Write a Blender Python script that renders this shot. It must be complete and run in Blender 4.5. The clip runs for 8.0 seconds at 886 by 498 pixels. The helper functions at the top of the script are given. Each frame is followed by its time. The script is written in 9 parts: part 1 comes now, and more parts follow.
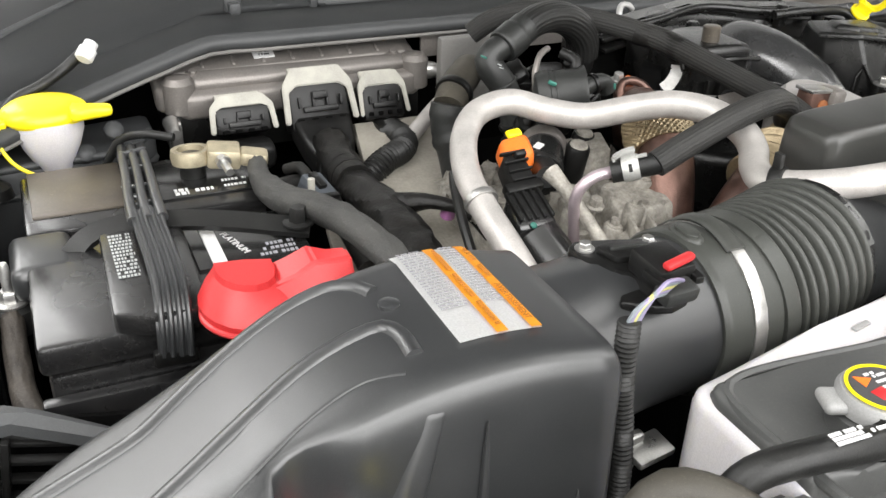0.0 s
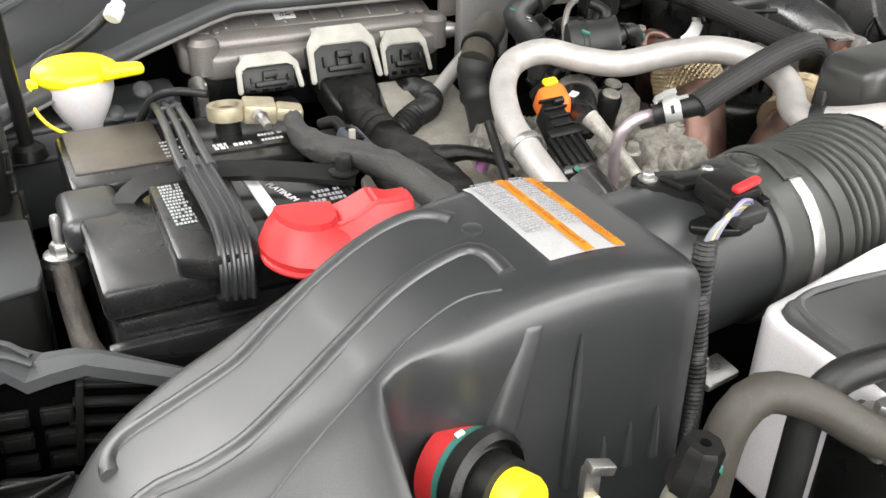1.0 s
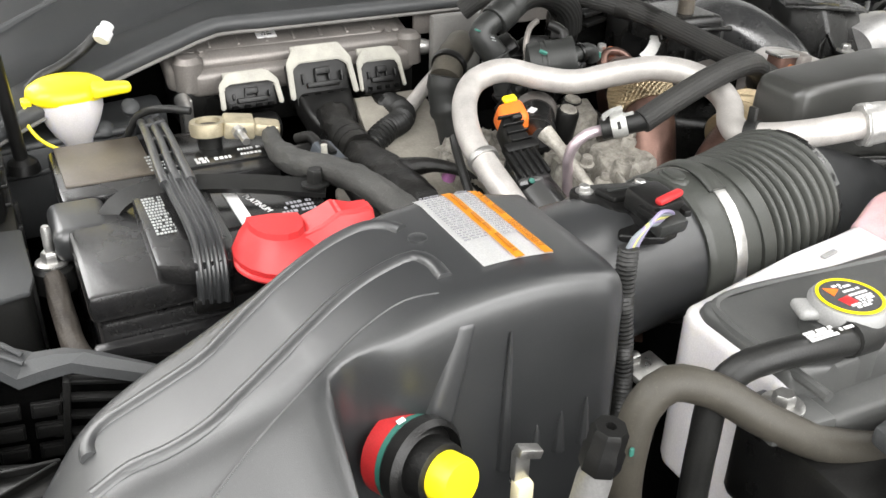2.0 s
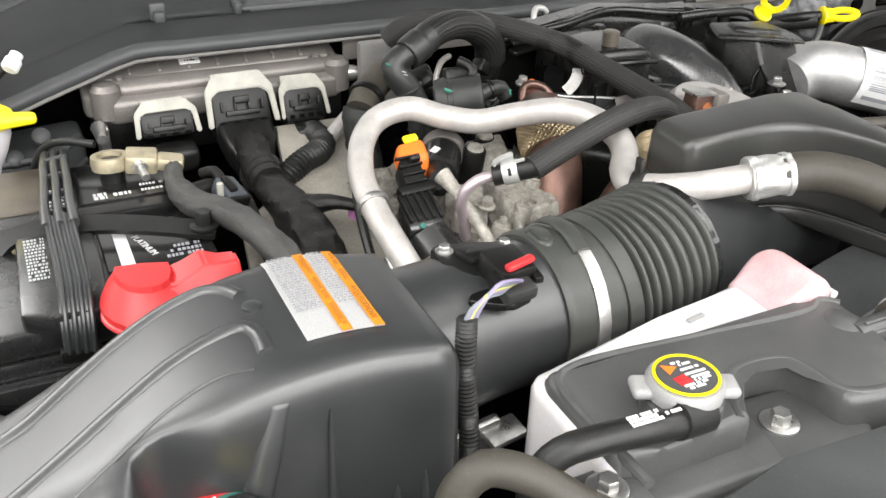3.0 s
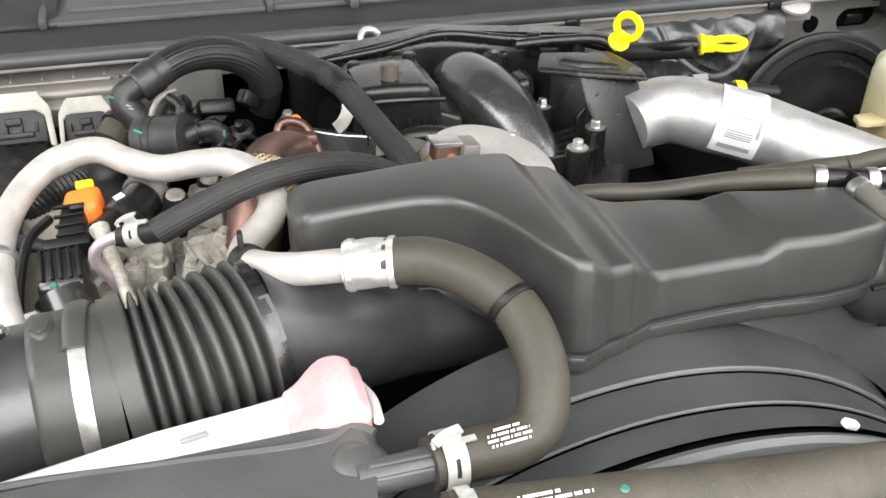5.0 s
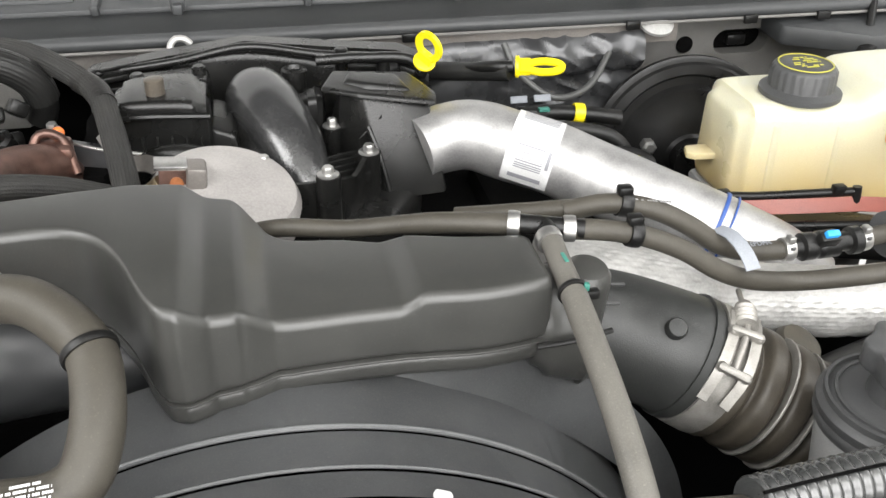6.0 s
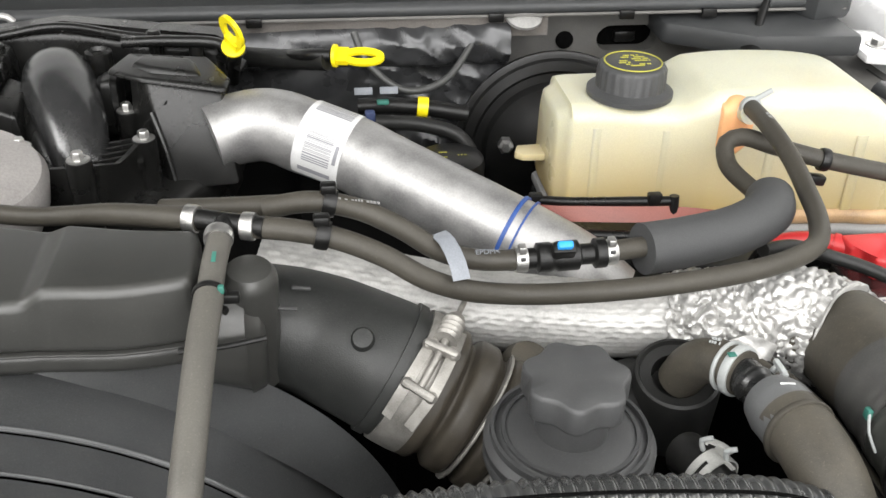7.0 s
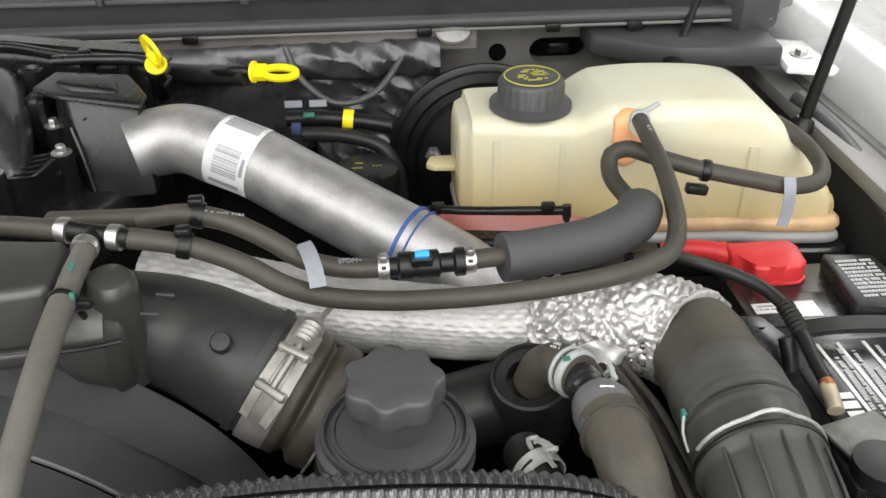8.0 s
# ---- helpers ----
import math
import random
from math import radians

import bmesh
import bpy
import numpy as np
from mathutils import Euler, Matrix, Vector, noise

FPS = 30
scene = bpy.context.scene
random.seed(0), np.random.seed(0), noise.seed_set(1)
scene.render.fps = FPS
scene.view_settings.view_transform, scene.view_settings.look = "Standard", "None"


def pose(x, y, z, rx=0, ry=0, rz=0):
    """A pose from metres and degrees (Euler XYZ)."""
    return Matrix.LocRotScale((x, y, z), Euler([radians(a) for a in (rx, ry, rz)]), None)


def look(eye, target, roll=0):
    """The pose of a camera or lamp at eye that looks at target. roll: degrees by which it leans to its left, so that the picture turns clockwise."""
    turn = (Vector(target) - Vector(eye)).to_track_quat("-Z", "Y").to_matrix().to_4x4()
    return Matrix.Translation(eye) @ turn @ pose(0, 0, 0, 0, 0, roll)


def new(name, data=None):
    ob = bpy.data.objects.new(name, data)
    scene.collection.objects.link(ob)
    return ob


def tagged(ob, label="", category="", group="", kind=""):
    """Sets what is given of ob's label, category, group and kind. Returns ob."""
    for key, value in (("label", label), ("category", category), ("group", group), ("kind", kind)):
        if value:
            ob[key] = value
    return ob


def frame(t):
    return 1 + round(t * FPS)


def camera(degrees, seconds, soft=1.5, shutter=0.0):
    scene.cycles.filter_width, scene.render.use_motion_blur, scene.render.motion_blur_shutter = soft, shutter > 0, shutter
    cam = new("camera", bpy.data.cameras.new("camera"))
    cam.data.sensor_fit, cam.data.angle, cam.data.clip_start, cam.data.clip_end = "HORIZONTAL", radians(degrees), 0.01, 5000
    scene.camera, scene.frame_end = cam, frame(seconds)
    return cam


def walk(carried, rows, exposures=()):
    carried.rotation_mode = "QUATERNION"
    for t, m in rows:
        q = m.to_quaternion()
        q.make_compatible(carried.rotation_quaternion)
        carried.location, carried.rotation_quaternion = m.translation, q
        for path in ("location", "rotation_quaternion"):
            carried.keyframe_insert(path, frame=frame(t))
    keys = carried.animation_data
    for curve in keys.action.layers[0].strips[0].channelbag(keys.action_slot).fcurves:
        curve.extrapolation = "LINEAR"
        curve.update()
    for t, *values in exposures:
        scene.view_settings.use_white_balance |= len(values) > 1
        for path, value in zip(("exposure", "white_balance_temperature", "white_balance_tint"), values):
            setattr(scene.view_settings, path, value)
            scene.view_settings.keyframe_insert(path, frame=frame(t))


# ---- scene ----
cam = camera(51.0, 8.0)
PATH = [
    (0, (0.0181, 0.0311, 1.5784), (0.7643, 1.6188, 0.6181), 2.05),
    (0.5, (-0.0487, 0.0595, 1.5714), (0.7249, 1.6262, 0.5983), 1.72),
    (1, (-0.0457, 0.0331, 1.5529), (0.7476, 1.5827, 0.5684), 1.72),
    (1.2, (-0.0450, 0.0100, 1.5485), (0.7514, 1.5572, 0.5626), 1.58),
    (2.3, (-0.0304, -0.0274, 1.5982), (0.7610, 1.5310, 0.6260), 1.53),
    (2.5, (-0.0110, -0.0314, 1.6051), (0.7771, 1.5240, 0.6256), 1.71),
    (3, (0.0682, -0.0399, 1.6202), (0.8386, 1.5172, 0.6292), 1.92),
    (3.5, (0.1872, -0.0381, 1.6293), (0.9013, 1.5403, 0.6298), 1.57),
    (4, (0.3047, -0.0256, 1.6209), (0.9329, 1.5773, 0.6029), 0.84),
    (4.2, (0.3413, -0.0283, 1.6106), (0.9310, 1.5983, 0.6073), 0.01),
    (5.3, (0.5557, -0.0845, 1.6473), (1.0066, 1.5679, 0.6147), 0.75),
    (5.5, (0.6081, -0.0894, 1.6473), (1.0416, 1.5696, 0.6179), 0.97),
    (6, (0.7748, -0.0969, 1.6615), (1.1507, 1.5629, 0.6110), 1.11),
    (6.5, (0.9397, -0.0980, 1.6504), (1.2484, 1.5711, 0.5927), 1.20),
    (7, (1.0563, -0.1023, 1.6450), (1.2991, 1.5744, 0.5821), 1.31),
    (7.5, (1.1435, -0.1163, 1.6460), (1.3381, 1.5646, 0.5798), 0.71),
    (8, (1.1901, -0.1510, 1.6737), (1.3534, 1.5370, 0.6137), -0.14),
]
walk(cam, [(t, look(eye, target, roll)) for t, eye, target, roll in PATH],
     [(0.0, 0.06), (0.5, 0.20), (2.5, 0.22), (4.0, 0.27), (5.5, 0.43), (6.5, 0.18), (7.0, -0.05), (8.0, -0.34)])

from mathutils.bvhtree import BVHTree

# ---- light ----
world = bpy.data.worlds.new("workshop_air")
scene.world = world
world.use_nodes = True
world.node_tree.nodes["Background"].inputs[0].default_value = (0.93, 0.97, 1.0, 1)
world.node_tree.nodes["Background"].inputs[1].default_value = 0.35


def lamp(name, x, y, z, sx, sy, watts, target):
    data = bpy.data.lights.new(name, "AREA")
    data.shape, data.size, data.size_y, data.energy = "RECTANGLE", sx, sy, watts
    data.color = (1.0, 0.99, 0.985)
    ob = new(name, data)
    ob.matrix_world = look((x, y, z), target)
    return tagged(ob, "long white ceiling lamp, placed out of sight to light the workshop", "ceiling lamp", kind="structure")


lamp("ceiling_lamp_1", 0.7, -2.2, 3.6, 6.0, 2.0, 225, (0.7, 0.3, 1.1))
lamp("ceiling_lamp_2", 3.1, 0.1, 3.8, 1.4, 3.0, 55, (1.2, 0.4, 1.1))
lamp("ceiling_lamp_3", -1.7, 0.1, 3.8, 1.4, 3.0, 100, (0.3, 0.4, 1.1))
# two unseen lamps added at the rear for sheen on filter box and resonator
lamp("rear_sheen_lamp_left", -1.9, 4.4, 4.0, 2.6, 3.6, 245, (-1.9, 4.3, 0.0))
lamp("rear_sheen_lamp_right", 3.8, 4.4, 4.0, 2.2, 3.6, 220, (3.8, 4.3, 0.0))
# added fill light, no real opening: brightens the bonnet underside from the front
window = lamp("front_fill_light", 0.7, -4.75, 2.1, 7.0, 2.4, 300, (0.7, 1.2, 1.75))
tagged(window, "unseen front fill light added to brighten the bonnet underside", "door light", kind="structure")
scene.view_settings.exposure = 0.0


# ---- materials ----
def mat(name, color, rough=0.5, metal=0.0, vary=0.25, grain=900.0, bump=0.1, stain=14.0, dust=0.0, dust_color=(0.3, 0.28, 0.24),
        coat=0.0, subsurface=0.0, streak=None, spec=0.5, smear=0.11, foot=None):
    """A surface with stains at a hand's scale, fine grain in its relief, and a film of dust in patches."""
    m = bpy.data.materials.new(name)
    m.use_nodes = True
    nt = m.node_tree
    b = nt.nodes["Principled BSDF"]
    tc = nt.nodes.new("ShaderNodeTexCoord")

    def noise_node(scale, detail=4.0, rough_n=0.55, src=None):
        n = nt.nodes.new("ShaderNodeTexNoise")
        n.inputs["Scale"].default_value, n.inputs["Detail"].default_value, n.inputs["Roughness"].default_value = scale, detail, rough_n
        nt.links.new(src or tc.outputs["Object"], n.inputs["Vector"])
        return n

    def ramp(src, lo, hi, a, c):
        r = nt.nodes.new("ShaderNodeMapRange")
        r.inputs[1].default_value, r.inputs[2].default_value, r.inputs[3].default_value, r.inputs[4].default_value = lo, hi, a, c
        nt.links.new(src, r.inputs[0])
        return r.outputs[0]

    def mix(fac, a, c):
        x = nt.nodes.new("ShaderNodeMix")
        x.data_type = "RGBA"
        if isinstance(fac, float):
            x.inputs[0].default_value = fac
        else:
            nt.links.new(fac, x.inputs[0])
        for k, v in ((6, a), (7, c)):
            if isinstance(v, tuple):
                x.inputs[k].default_value = (*v, 1)
            else:
                nt.links.new(v, x.inputs[k])
        return x.outputs[2]

    big, fine = noise_node(stain, 5.0), noise_node(grain, 2.0)
    dark = tuple(c * (1 - vary) for c in color)
    light = tuple(min(1.0, c * (1 + vary)) for c in color)
    col = mix(ramp(big.outputs[0], 0.3, 0.7, 0, 1), dark, light)
    speck = mix(ramp(fine.outputs[0], 0.35, 0.75, 0.0, 0.35), col, tuple(min(1, c * 1.5 + 0.01) for c in color))
    col = speck
    if streak:
        patch = noise_node(streak[1], 3.0)
        col = mix(ramp(patch.outputs[0], 0.5, 0.72, 0, streak[2]), col, streak[0])
    if foot:
        warp = noise_node(9.0, 3.0)
        sep = nt.nodes.new("ShaderNodeSeparateXYZ")
        nt.links.new(tc.outputs["Object"], sep.inputs[0])
        add = nt.nodes.new("ShaderNodeMath")
        add.operation = "MULTIPLY_ADD"
        nt.links.new(warp.outputs[0], add.inputs[0])
        add.inputs[1].default_value = -0.07
        nt.links.new(sep.outputs[2], add.inputs[2])
        col = mix(ramp(add.outputs[0], foot[1], foot[2], 0, foot[3]), col, foot[0])
    if dust:
        patch = noise_node(stain * 2.3, 6.0, 0.7)
        col = mix(ramp(patch.outputs[0], 0.35, 0.8, 0, dust), col, dust_color)
    if dust:
        grit = noise_node(520.0, 3.0, 0.6)
        col = mix(ramp(grit.outputs[0], 0.60, 0.72, 0, min(0.5, 0.06 + 0.4 * dust)), col, tuple(min(1, c * 1.8) for c in dust_color))
        lint = nt.nodes.new("ShaderNodeTexVoronoi")
        lint.inputs["Scale"].default_value = 130.0
        nt.links.new(tc.outputs["Object"], lint.inputs["Vector"])
        col = mix(ramp(lint.outputs["Distance"], 0.030, 0.012, 0, 0.22), col, tuple(min(1, c * 2.5 + 0.02) for c in dust_color))
    nt.links.new(col, b.inputs["Base Color"])
    rg = ramp(big.outputs[0], 0.25, 0.75, max(0.03, rough - smear), min(1, rough + smear))
    nt.links.new(rg, b.inputs["Roughness"])
    b.inputs["Metallic"].default_value = metal
    b.inputs["Specular IOR Level"].default_value = spec
    b.inputs["Coat Weight"].default_value = coat
    if subsurface:
        b.inputs["Subsurface Weight"].default_value = subsurface
        b.inputs["Subsurface Radius"].default_value = (0.03, 0.025, 0.012)
        b.inputs["Subsurface Scale"].default_value = 0.6
    if bump:
        bp = nt.nodes.new("ShaderNodeBump")
        bp.inputs["Strength"].default_value, bp.inputs["Distance"].default_value = bump, 0.0006
        nt.links.new(fine.outputs[0], bp.inputs["Height"])
        nt.links.new(bp.outputs[0], b.inputs["Normal"])
    return m


BLACK = mat("black_moulded_plastic", (0.0045, 0.0045, 0.0044), 0.34, dust=0.16, dust_color=(0.032, 0.031, 0.028), bump=0.25, spec=0.32)
CASE = mat("grey_black_case_plastic", (0.0218, 0.0227, 0.0236), 0.33, vary=0.14, dust=0.09, dust_color=(0.060, 0.061, 0.061), bump=0.16, grain=1800, spec=0.85, smear=0.05)
COVER = mat("dusty_grey_cover_plastic", (0.058, 0.0595, 0.058), 0.40, vary=0.16, dust=0.22, dust_color=(0.12, 0.118, 0.112), bump=0.2, grain=1600, spec=0.5, smear=0.06)
BELLOWS = mat("satin_bellows_rubber", (0.036, 0.038, 0.034), 0.40, vary=0.12, dust=0.12, dust_color=(0.085, 0.083, 0.074), bump=0.15, grain=1500, spec=0.4)
LETTER = mat("brown_orange_print", (0.36, 0.13, 0.015), 0.45, vary=0.1, bump=0.0)
RESV = mat("matt_grey_lid_plastic", (0.044, 0.045, 0.046), 0.46, vary=0.15, dust=0.2, dust_color=(0.09, 0.088, 0.082), bump=0.25, grain=1200, spec=0.45)
GLOSS = mat("smooth_black_plastic", (0.0085, 0.0088, 0.0088), 0.24, dust=0.14, dust_color=(0.05, 0.048, 0.043), bump=0.06, spec=0.8)
# near-black that puts the shade of gaps and hollows into the colour
DEEP = mat("shade_black_dirty_steel", (0.0016, 0.0016, 0.0016), 0.8, dust=0.2, dust_color=(0.006, 0.0056, 0.005), spec=0.03)
RUBBER = mat("matt_black_rubber", (0.0095, 0.0097, 0.0094), 0.42, dust=0.25, dust_color=(0.040, 0.039, 0.035), bump=0.25, spec=0.35)
HOSE = mat("grey_black_rubber_hose", (0.041, 0.0375, 0.0305), 0.48, vary=0.18, dust=0.28, dust_color=(0.095, 0.085, 0.068), bump=0.25, grain=1600, spec=0.3)
TANHOSE = mat("dusty_brown_rubber_hose", (0.048, 0.044, 0.036), 0.55, dust=0.55, dust_color=(0.11, 0.096, 0.072), bump=0.25, spec=0.3)
SLEEVE = mat("woven_black_sleeve", (0.021, 0.021, 0.0203), 0.58, dust=0.35, dust_color=(0.052, 0.049, 0.043), bump=0.8, grain=700, spec=0.25)
BRAIDED = mat("brown_black_woven_sleeve", (0.034, 0.030, 0.026), 0.6, vary=0.25, dust=0.4, dust_color=(0.13, 0.11, 0.09), bump=1.0, grain=380, spec=0.25)
TAPE = mat("wrapped_black_tape", (0.0075, 0.0075, 0.0072), 0.42, dust=0.4, dust_color=(0.034, 0.031, 0.027), bump=0.9, grain=240, spec=0.22)
ALU = mat("brushed_aluminium", (0.40, 0.395, 0.39), 0.46, 0.70, vary=0.20, bump=0.25, grain=500, stain=38, dust=0.14, dust_color=(0.21, 0.205, 0.20), smear=0.12)
ALUPIPE = mat("satin_aluminium_pipe", (0.44, 0.42, 0.40), 0.45, 0.35, vary=0.16, bump=0.2, stain=55, dust=0.14, dust_color=(0.27, 0.24, 0.205))
STEEL = mat("zinc_plated_steel", (0.46, 0.455, 0.44), 0.34, 0.9, vary=0.25, bump=0.3, stain=70)
CAST = mat("dirty_cast_aluminium", (0.38, 0.36, 0.32), 0.60, 0.2, vary=0.45, bump=1.2, grain=420, stain=110, dust=0.55, dust_color=(0.13, 0.11, 0.085))
PCM = mat("grey_cast_module_lid", (0.175, 0.163, 0.152), 0.42, 0.45, vary=0.18, bump=0.5, grain=500, dust=0.35, dust_color=(0.24, 0.21, 0.185))
RUST = mat("heat_browned_steel", (0.17, 0.10, 0.08), 0.38, 0.75, vary=0.45, bump=0.5, stain=40, streak=((0.07, 0.05, 0.045), 30, 0.8))
BRAID = mat("straw_coloured_braided_steel", (0.42, 0.34, 0.22), 0.45, 0.9, vary=0.3, bump=0.8, grain=400)
COPPER = mat("orange_heat_tint", (0.35, 0.13, 0.05), 0.5, 0.5, vary=0.4, stain=60)
FOIL = mat("crinkled_foil", (0.46, 0.455, 0.44), 0.40, 0.55, vary=0.2, bump=0.4, grain=500, stain=60, smear=0.08)
FILM = mat("crinkled_grey_insulation_film", (0.060, 0.061, 0.063), 0.30, 0.40, vary=0.4, bump=0.4, grain=40, stain=24, spec=0.6)
WEAVE = mat("woven_silver_foil", (0.44, 0.435, 0.42), 0.50, 0.4, vary=0.25, bump=0.35, grain=420, stain=40)
WHITE = mat("white_tank_plastic", (0.56, 0.54, 0.545), 0.4, vary=0.06, subsurface=0.25, bump=0.1)
PINK = mat("pink_stained_plastic", (0.52, 0.35, 0.36), 0.4, vary=0.25, stain=40, subsurface=0.25, bump=0.1, streak=((0.60, 0.34, 0.35), 30, 0.6))
TANK = mat("cream_translucent_tank_plastic", (0.53, 0.525, 0.405), 0.34, vary=0.08, stain=9, subsurface=0.3, bump=0.12, streak=((0.50, 0.42, 0.24), 6, 0.3), foot=((0.55, 0.41, 0.17), 1.236, 1.120, 0.92))
TANKLOW = mat("amber_fluid_stain", (0.50, 0.33, 0.18), 0.4, vary=0.3, stain=30, subsurface=0.25)
ORSTAIN = mat("orange_stain", (0.76, 0.38, 0.18), 0.4, vary=0.2, subsurface=0.3)
YELLOW = mat("yellow_plastic", (0.88, 0.70, 0.01), 0.35, vary=0.05, bump=0.05)
RED = mat("red_plastic", (0.46, 0.024, 0.026), 0.36, vary=0.12, bump=0.1, subsurface=0.06)
ORANGE = mat("orange_plastic", (0.75, 0.16, 0.02), 0.4, vary=0.08)
BRASS = mat("tarnished_tin", (0.42, 0.37, 0.26), 0.48, 0.6, vary=0.3, stain=70, bump=0.4)
LATCH = mat("pale_grey_latch_plastic", (0.33, 0.32, 0.28), 0.55, vary=0.25, stain=40, bump=0.2)
PALE = mat("pale_grey_nylon", (0.34, 0.355, 0.35), 0.5, vary=0.15)
CAPINK = mat("faded_yellow_print", (0.42, 0.40, 0.06), 0.5, vary=0.2, bump=0.0)
TAG = mat("grey_paper_tag", (0.22, 0.235, 0.26), 0.5, vary=0.15, bump=0.0)
MANI = mat("dusty_black_manifold_plastic", (0.0055, 0.0056, 0.0054), 0.28, vary=0.3, dust=0.22, dust_color=(0.036, 0.035, 0.031), bump=0.3, spec=0.42)
GREYCAP = mat("mid_grey_plastic", (0.26, 0.26, 0.255), 0.5, vary=0.08)
COWL = mat("grey_cowl_plastic", (0.036, 0.038, 0.0395), 0.50, vary=0.14, dust=0.25, dust_color=(0.062, 0.062, 0.060), bump=0.35, smear=0.05)
SHROUD = mat("grey_black_shroud_plastic", (0.094, 0.097, 0.099), 0.36, vary=0.22, dust=0.25, dust_color=(0.15, 0.15, 0.142), bump=0.18, smear=0.08)
BODY = mat("white_body_paint", (0.80, 0.80, 0.80), 0.25, vary=0.02, bump=0.0, coat=0.6)
PRIMER = mat("grey_underbonnet_paint", (0.16, 0.156, 0.148), 0.45, vary=0.2, dust=0.4, dust_color=(0.15, 0.142, 0.128))
SHEET = mat("greige_insulation_board", (0.30, 0.28, 0.24), 0.7, vary=0.25, bump=0.7, grain=300, stain=22, dust=0.3, dust_color=(0.15, 0.135, 0.11))
PAPER = mat("white_paper_label", (0.64, 0.64, 0.635), 0.45, vary=0.03, bump=0.0)
LORANGE = mat("orange_print", (0.85, 0.36, 0.03), 0.45, vary=0.04, bump=0.0)
INK = mat("grey_print", (0.26, 0.26, 0.28), 0.5, vary=0.05, bump=0.0)
DARKINK = mat("dark_print", (0.05, 0.05, 0.05), 0.5, vary=0.05, bump=0.0)
BATT = mat("black_battery_case", (0.007, 0.007, 0.0076), 0.24, dust=0.22, dust_color=(0.055, 0.053, 0.048), bump=0.1, spec=0.55)
SMOKE = mat("dusty_grey_brown_case", (0.055, 0.047, 0.038), 0.36, vary=0.5, stain=9, dust=0.45, dust_color=(0.17, 0.145, 0.11))
MATTE = mat("matt_grey_black_fitting", (0.0155, 0.0166, 0.0160), 0.46, vary=0.2, dust=0.25, dust_color=(0.06, 0.06, 0.055), bump=0.3, spec=0.4)
SPRING = mat("dull_white_spring_steel", (0.44, 0.44, 0.42), 0.42, 0.35, vary=0.2, bump=0.2, stain=60)
NAVY = mat("navy_paint_stripe", (0.03, 0.08, 0.28), 0.45)
BLUE = mat("blue_plastic", (0.02, 0.26, 0.65), 0.4)
GREEN = mat("green_paint_dab", (0.03, 0.14, 0.11), 0.5)
MAGENTA = mat("mauve_plastic", (0.50, 0.20, 0.45), 0.5)
WIREW = mat("pale_wire", (0.17, 0.19, 0.21), 0.45)
WIREP = mat("violet_wire", (0.22, 0.19, 0.30), 0.45)
WIREG = mat("yellow_wire", (0.45, 0.43, 0.14), 0.45)
FLOOR = mat("light_grey_workshop_floor", (0.36, 0.36, 0.355), 0.4, vary=0.06, stain=2, dust=0.15)
WALL = mat("white_workshop_wall", (0.74, 0.74, 0.72), 0.8, vary=0.04, stain=1.5)


# ---- helpers for shapes ----
def V(*a):
    return Vector(a)


def finish(bm, name, material, angle=38):
    bmesh.ops.recalc_face_normals(bm, faces=bm.faces)
    me = bpy.data.meshes.new(name)
    bm.to_mesh(me)
    bm.free()
    me.materials.append(material)
    me.polygons.foreach_set("use_smooth", [True] * len(me.polygons))
    me.set_sharp_from_angle(angle=radians(angle))
    return me


def thing(name, at, label, category, group="", kind=""):
    ob = new(name)
    ob.empty_display_size = 0.02
    ob.location = at
    return tagged(ob, label, category, group, kind)


def part(name, bm, material, parent, label="", angle=38):
    """One mesh object, in world coordinates, under a thing (an empty) or under a part."""
    ob = new(name, finish(bm, name, material, angle))
    ob.parent = parent
    if parent.type == "EMPTY":
        ob.matrix_parent_inverse = Matrix.Translation(-parent.location)
    return tagged(ob, label, kind="stuff" if "print" in name else "")


def single(name, bm, material, label, category, group="", kind="", angle=38):
    return tagged(new(name, finish(bm, name, material, angle)), label, category, group, kind)


def smooth_path(pts, step=0.006):
    """Points along a centripetal spline through pts."""
    P = [Vector(p) for p in pts]
    if len(P) == 2:
        n = max(2, int((P[1] - P[0]).length / step))
        return [P[0].lerp(P[1], i / n) for i in range(n + 1)], [i / n for i in range(n + 1)]
    P = [P[0] * 2 - P[1]] + P + [P[-1] * 2 - P[-2]]
    out, us = [], []
    segs = len(P) - 3
    for i in range(segs):
        a, b, c, d = P[i:i + 4]
        t0 = 0.0
        t1 = t0 + max(1e-6, (b - a).length) ** 0.5
        t2 = t1 + max(1e-6, (c - b).length) ** 0.5
        t3 = t2 + max(1e-6, (d - c).length) ** 0.5
        n = max(2, int((c - b).length / step))
        for k in range(n + (i == segs - 1)):
            t = t1 + (t2 - t1) * k / n
            A1 = a * ((t1 - t) / (t1 - t0)) + b * ((t - t0) / (t1 - t0))
            A2 = b * ((t2 - t) / (t2 - t1)) + c * ((t - t1) / (t2 - t1))
            A3 = c * ((t3 - t) / (t3 - t2)) + d * ((t - t2) / (t3 - t2))
            B1 = A1 * ((t2 - t) / (t2 - t0)) + A2 * ((t - t0) / (t2 - t0))
            B2 = A2 * ((t3 - t) / (t3 - t1)) + A3 * ((t - t1) / (t3 - t1))
            out.append(B1 * ((t2 - t) / (t2 - t1)) + B2 * ((t - t1) / (t2 - t1)))
            us.append((i + k / n) / segs)
    return out, us


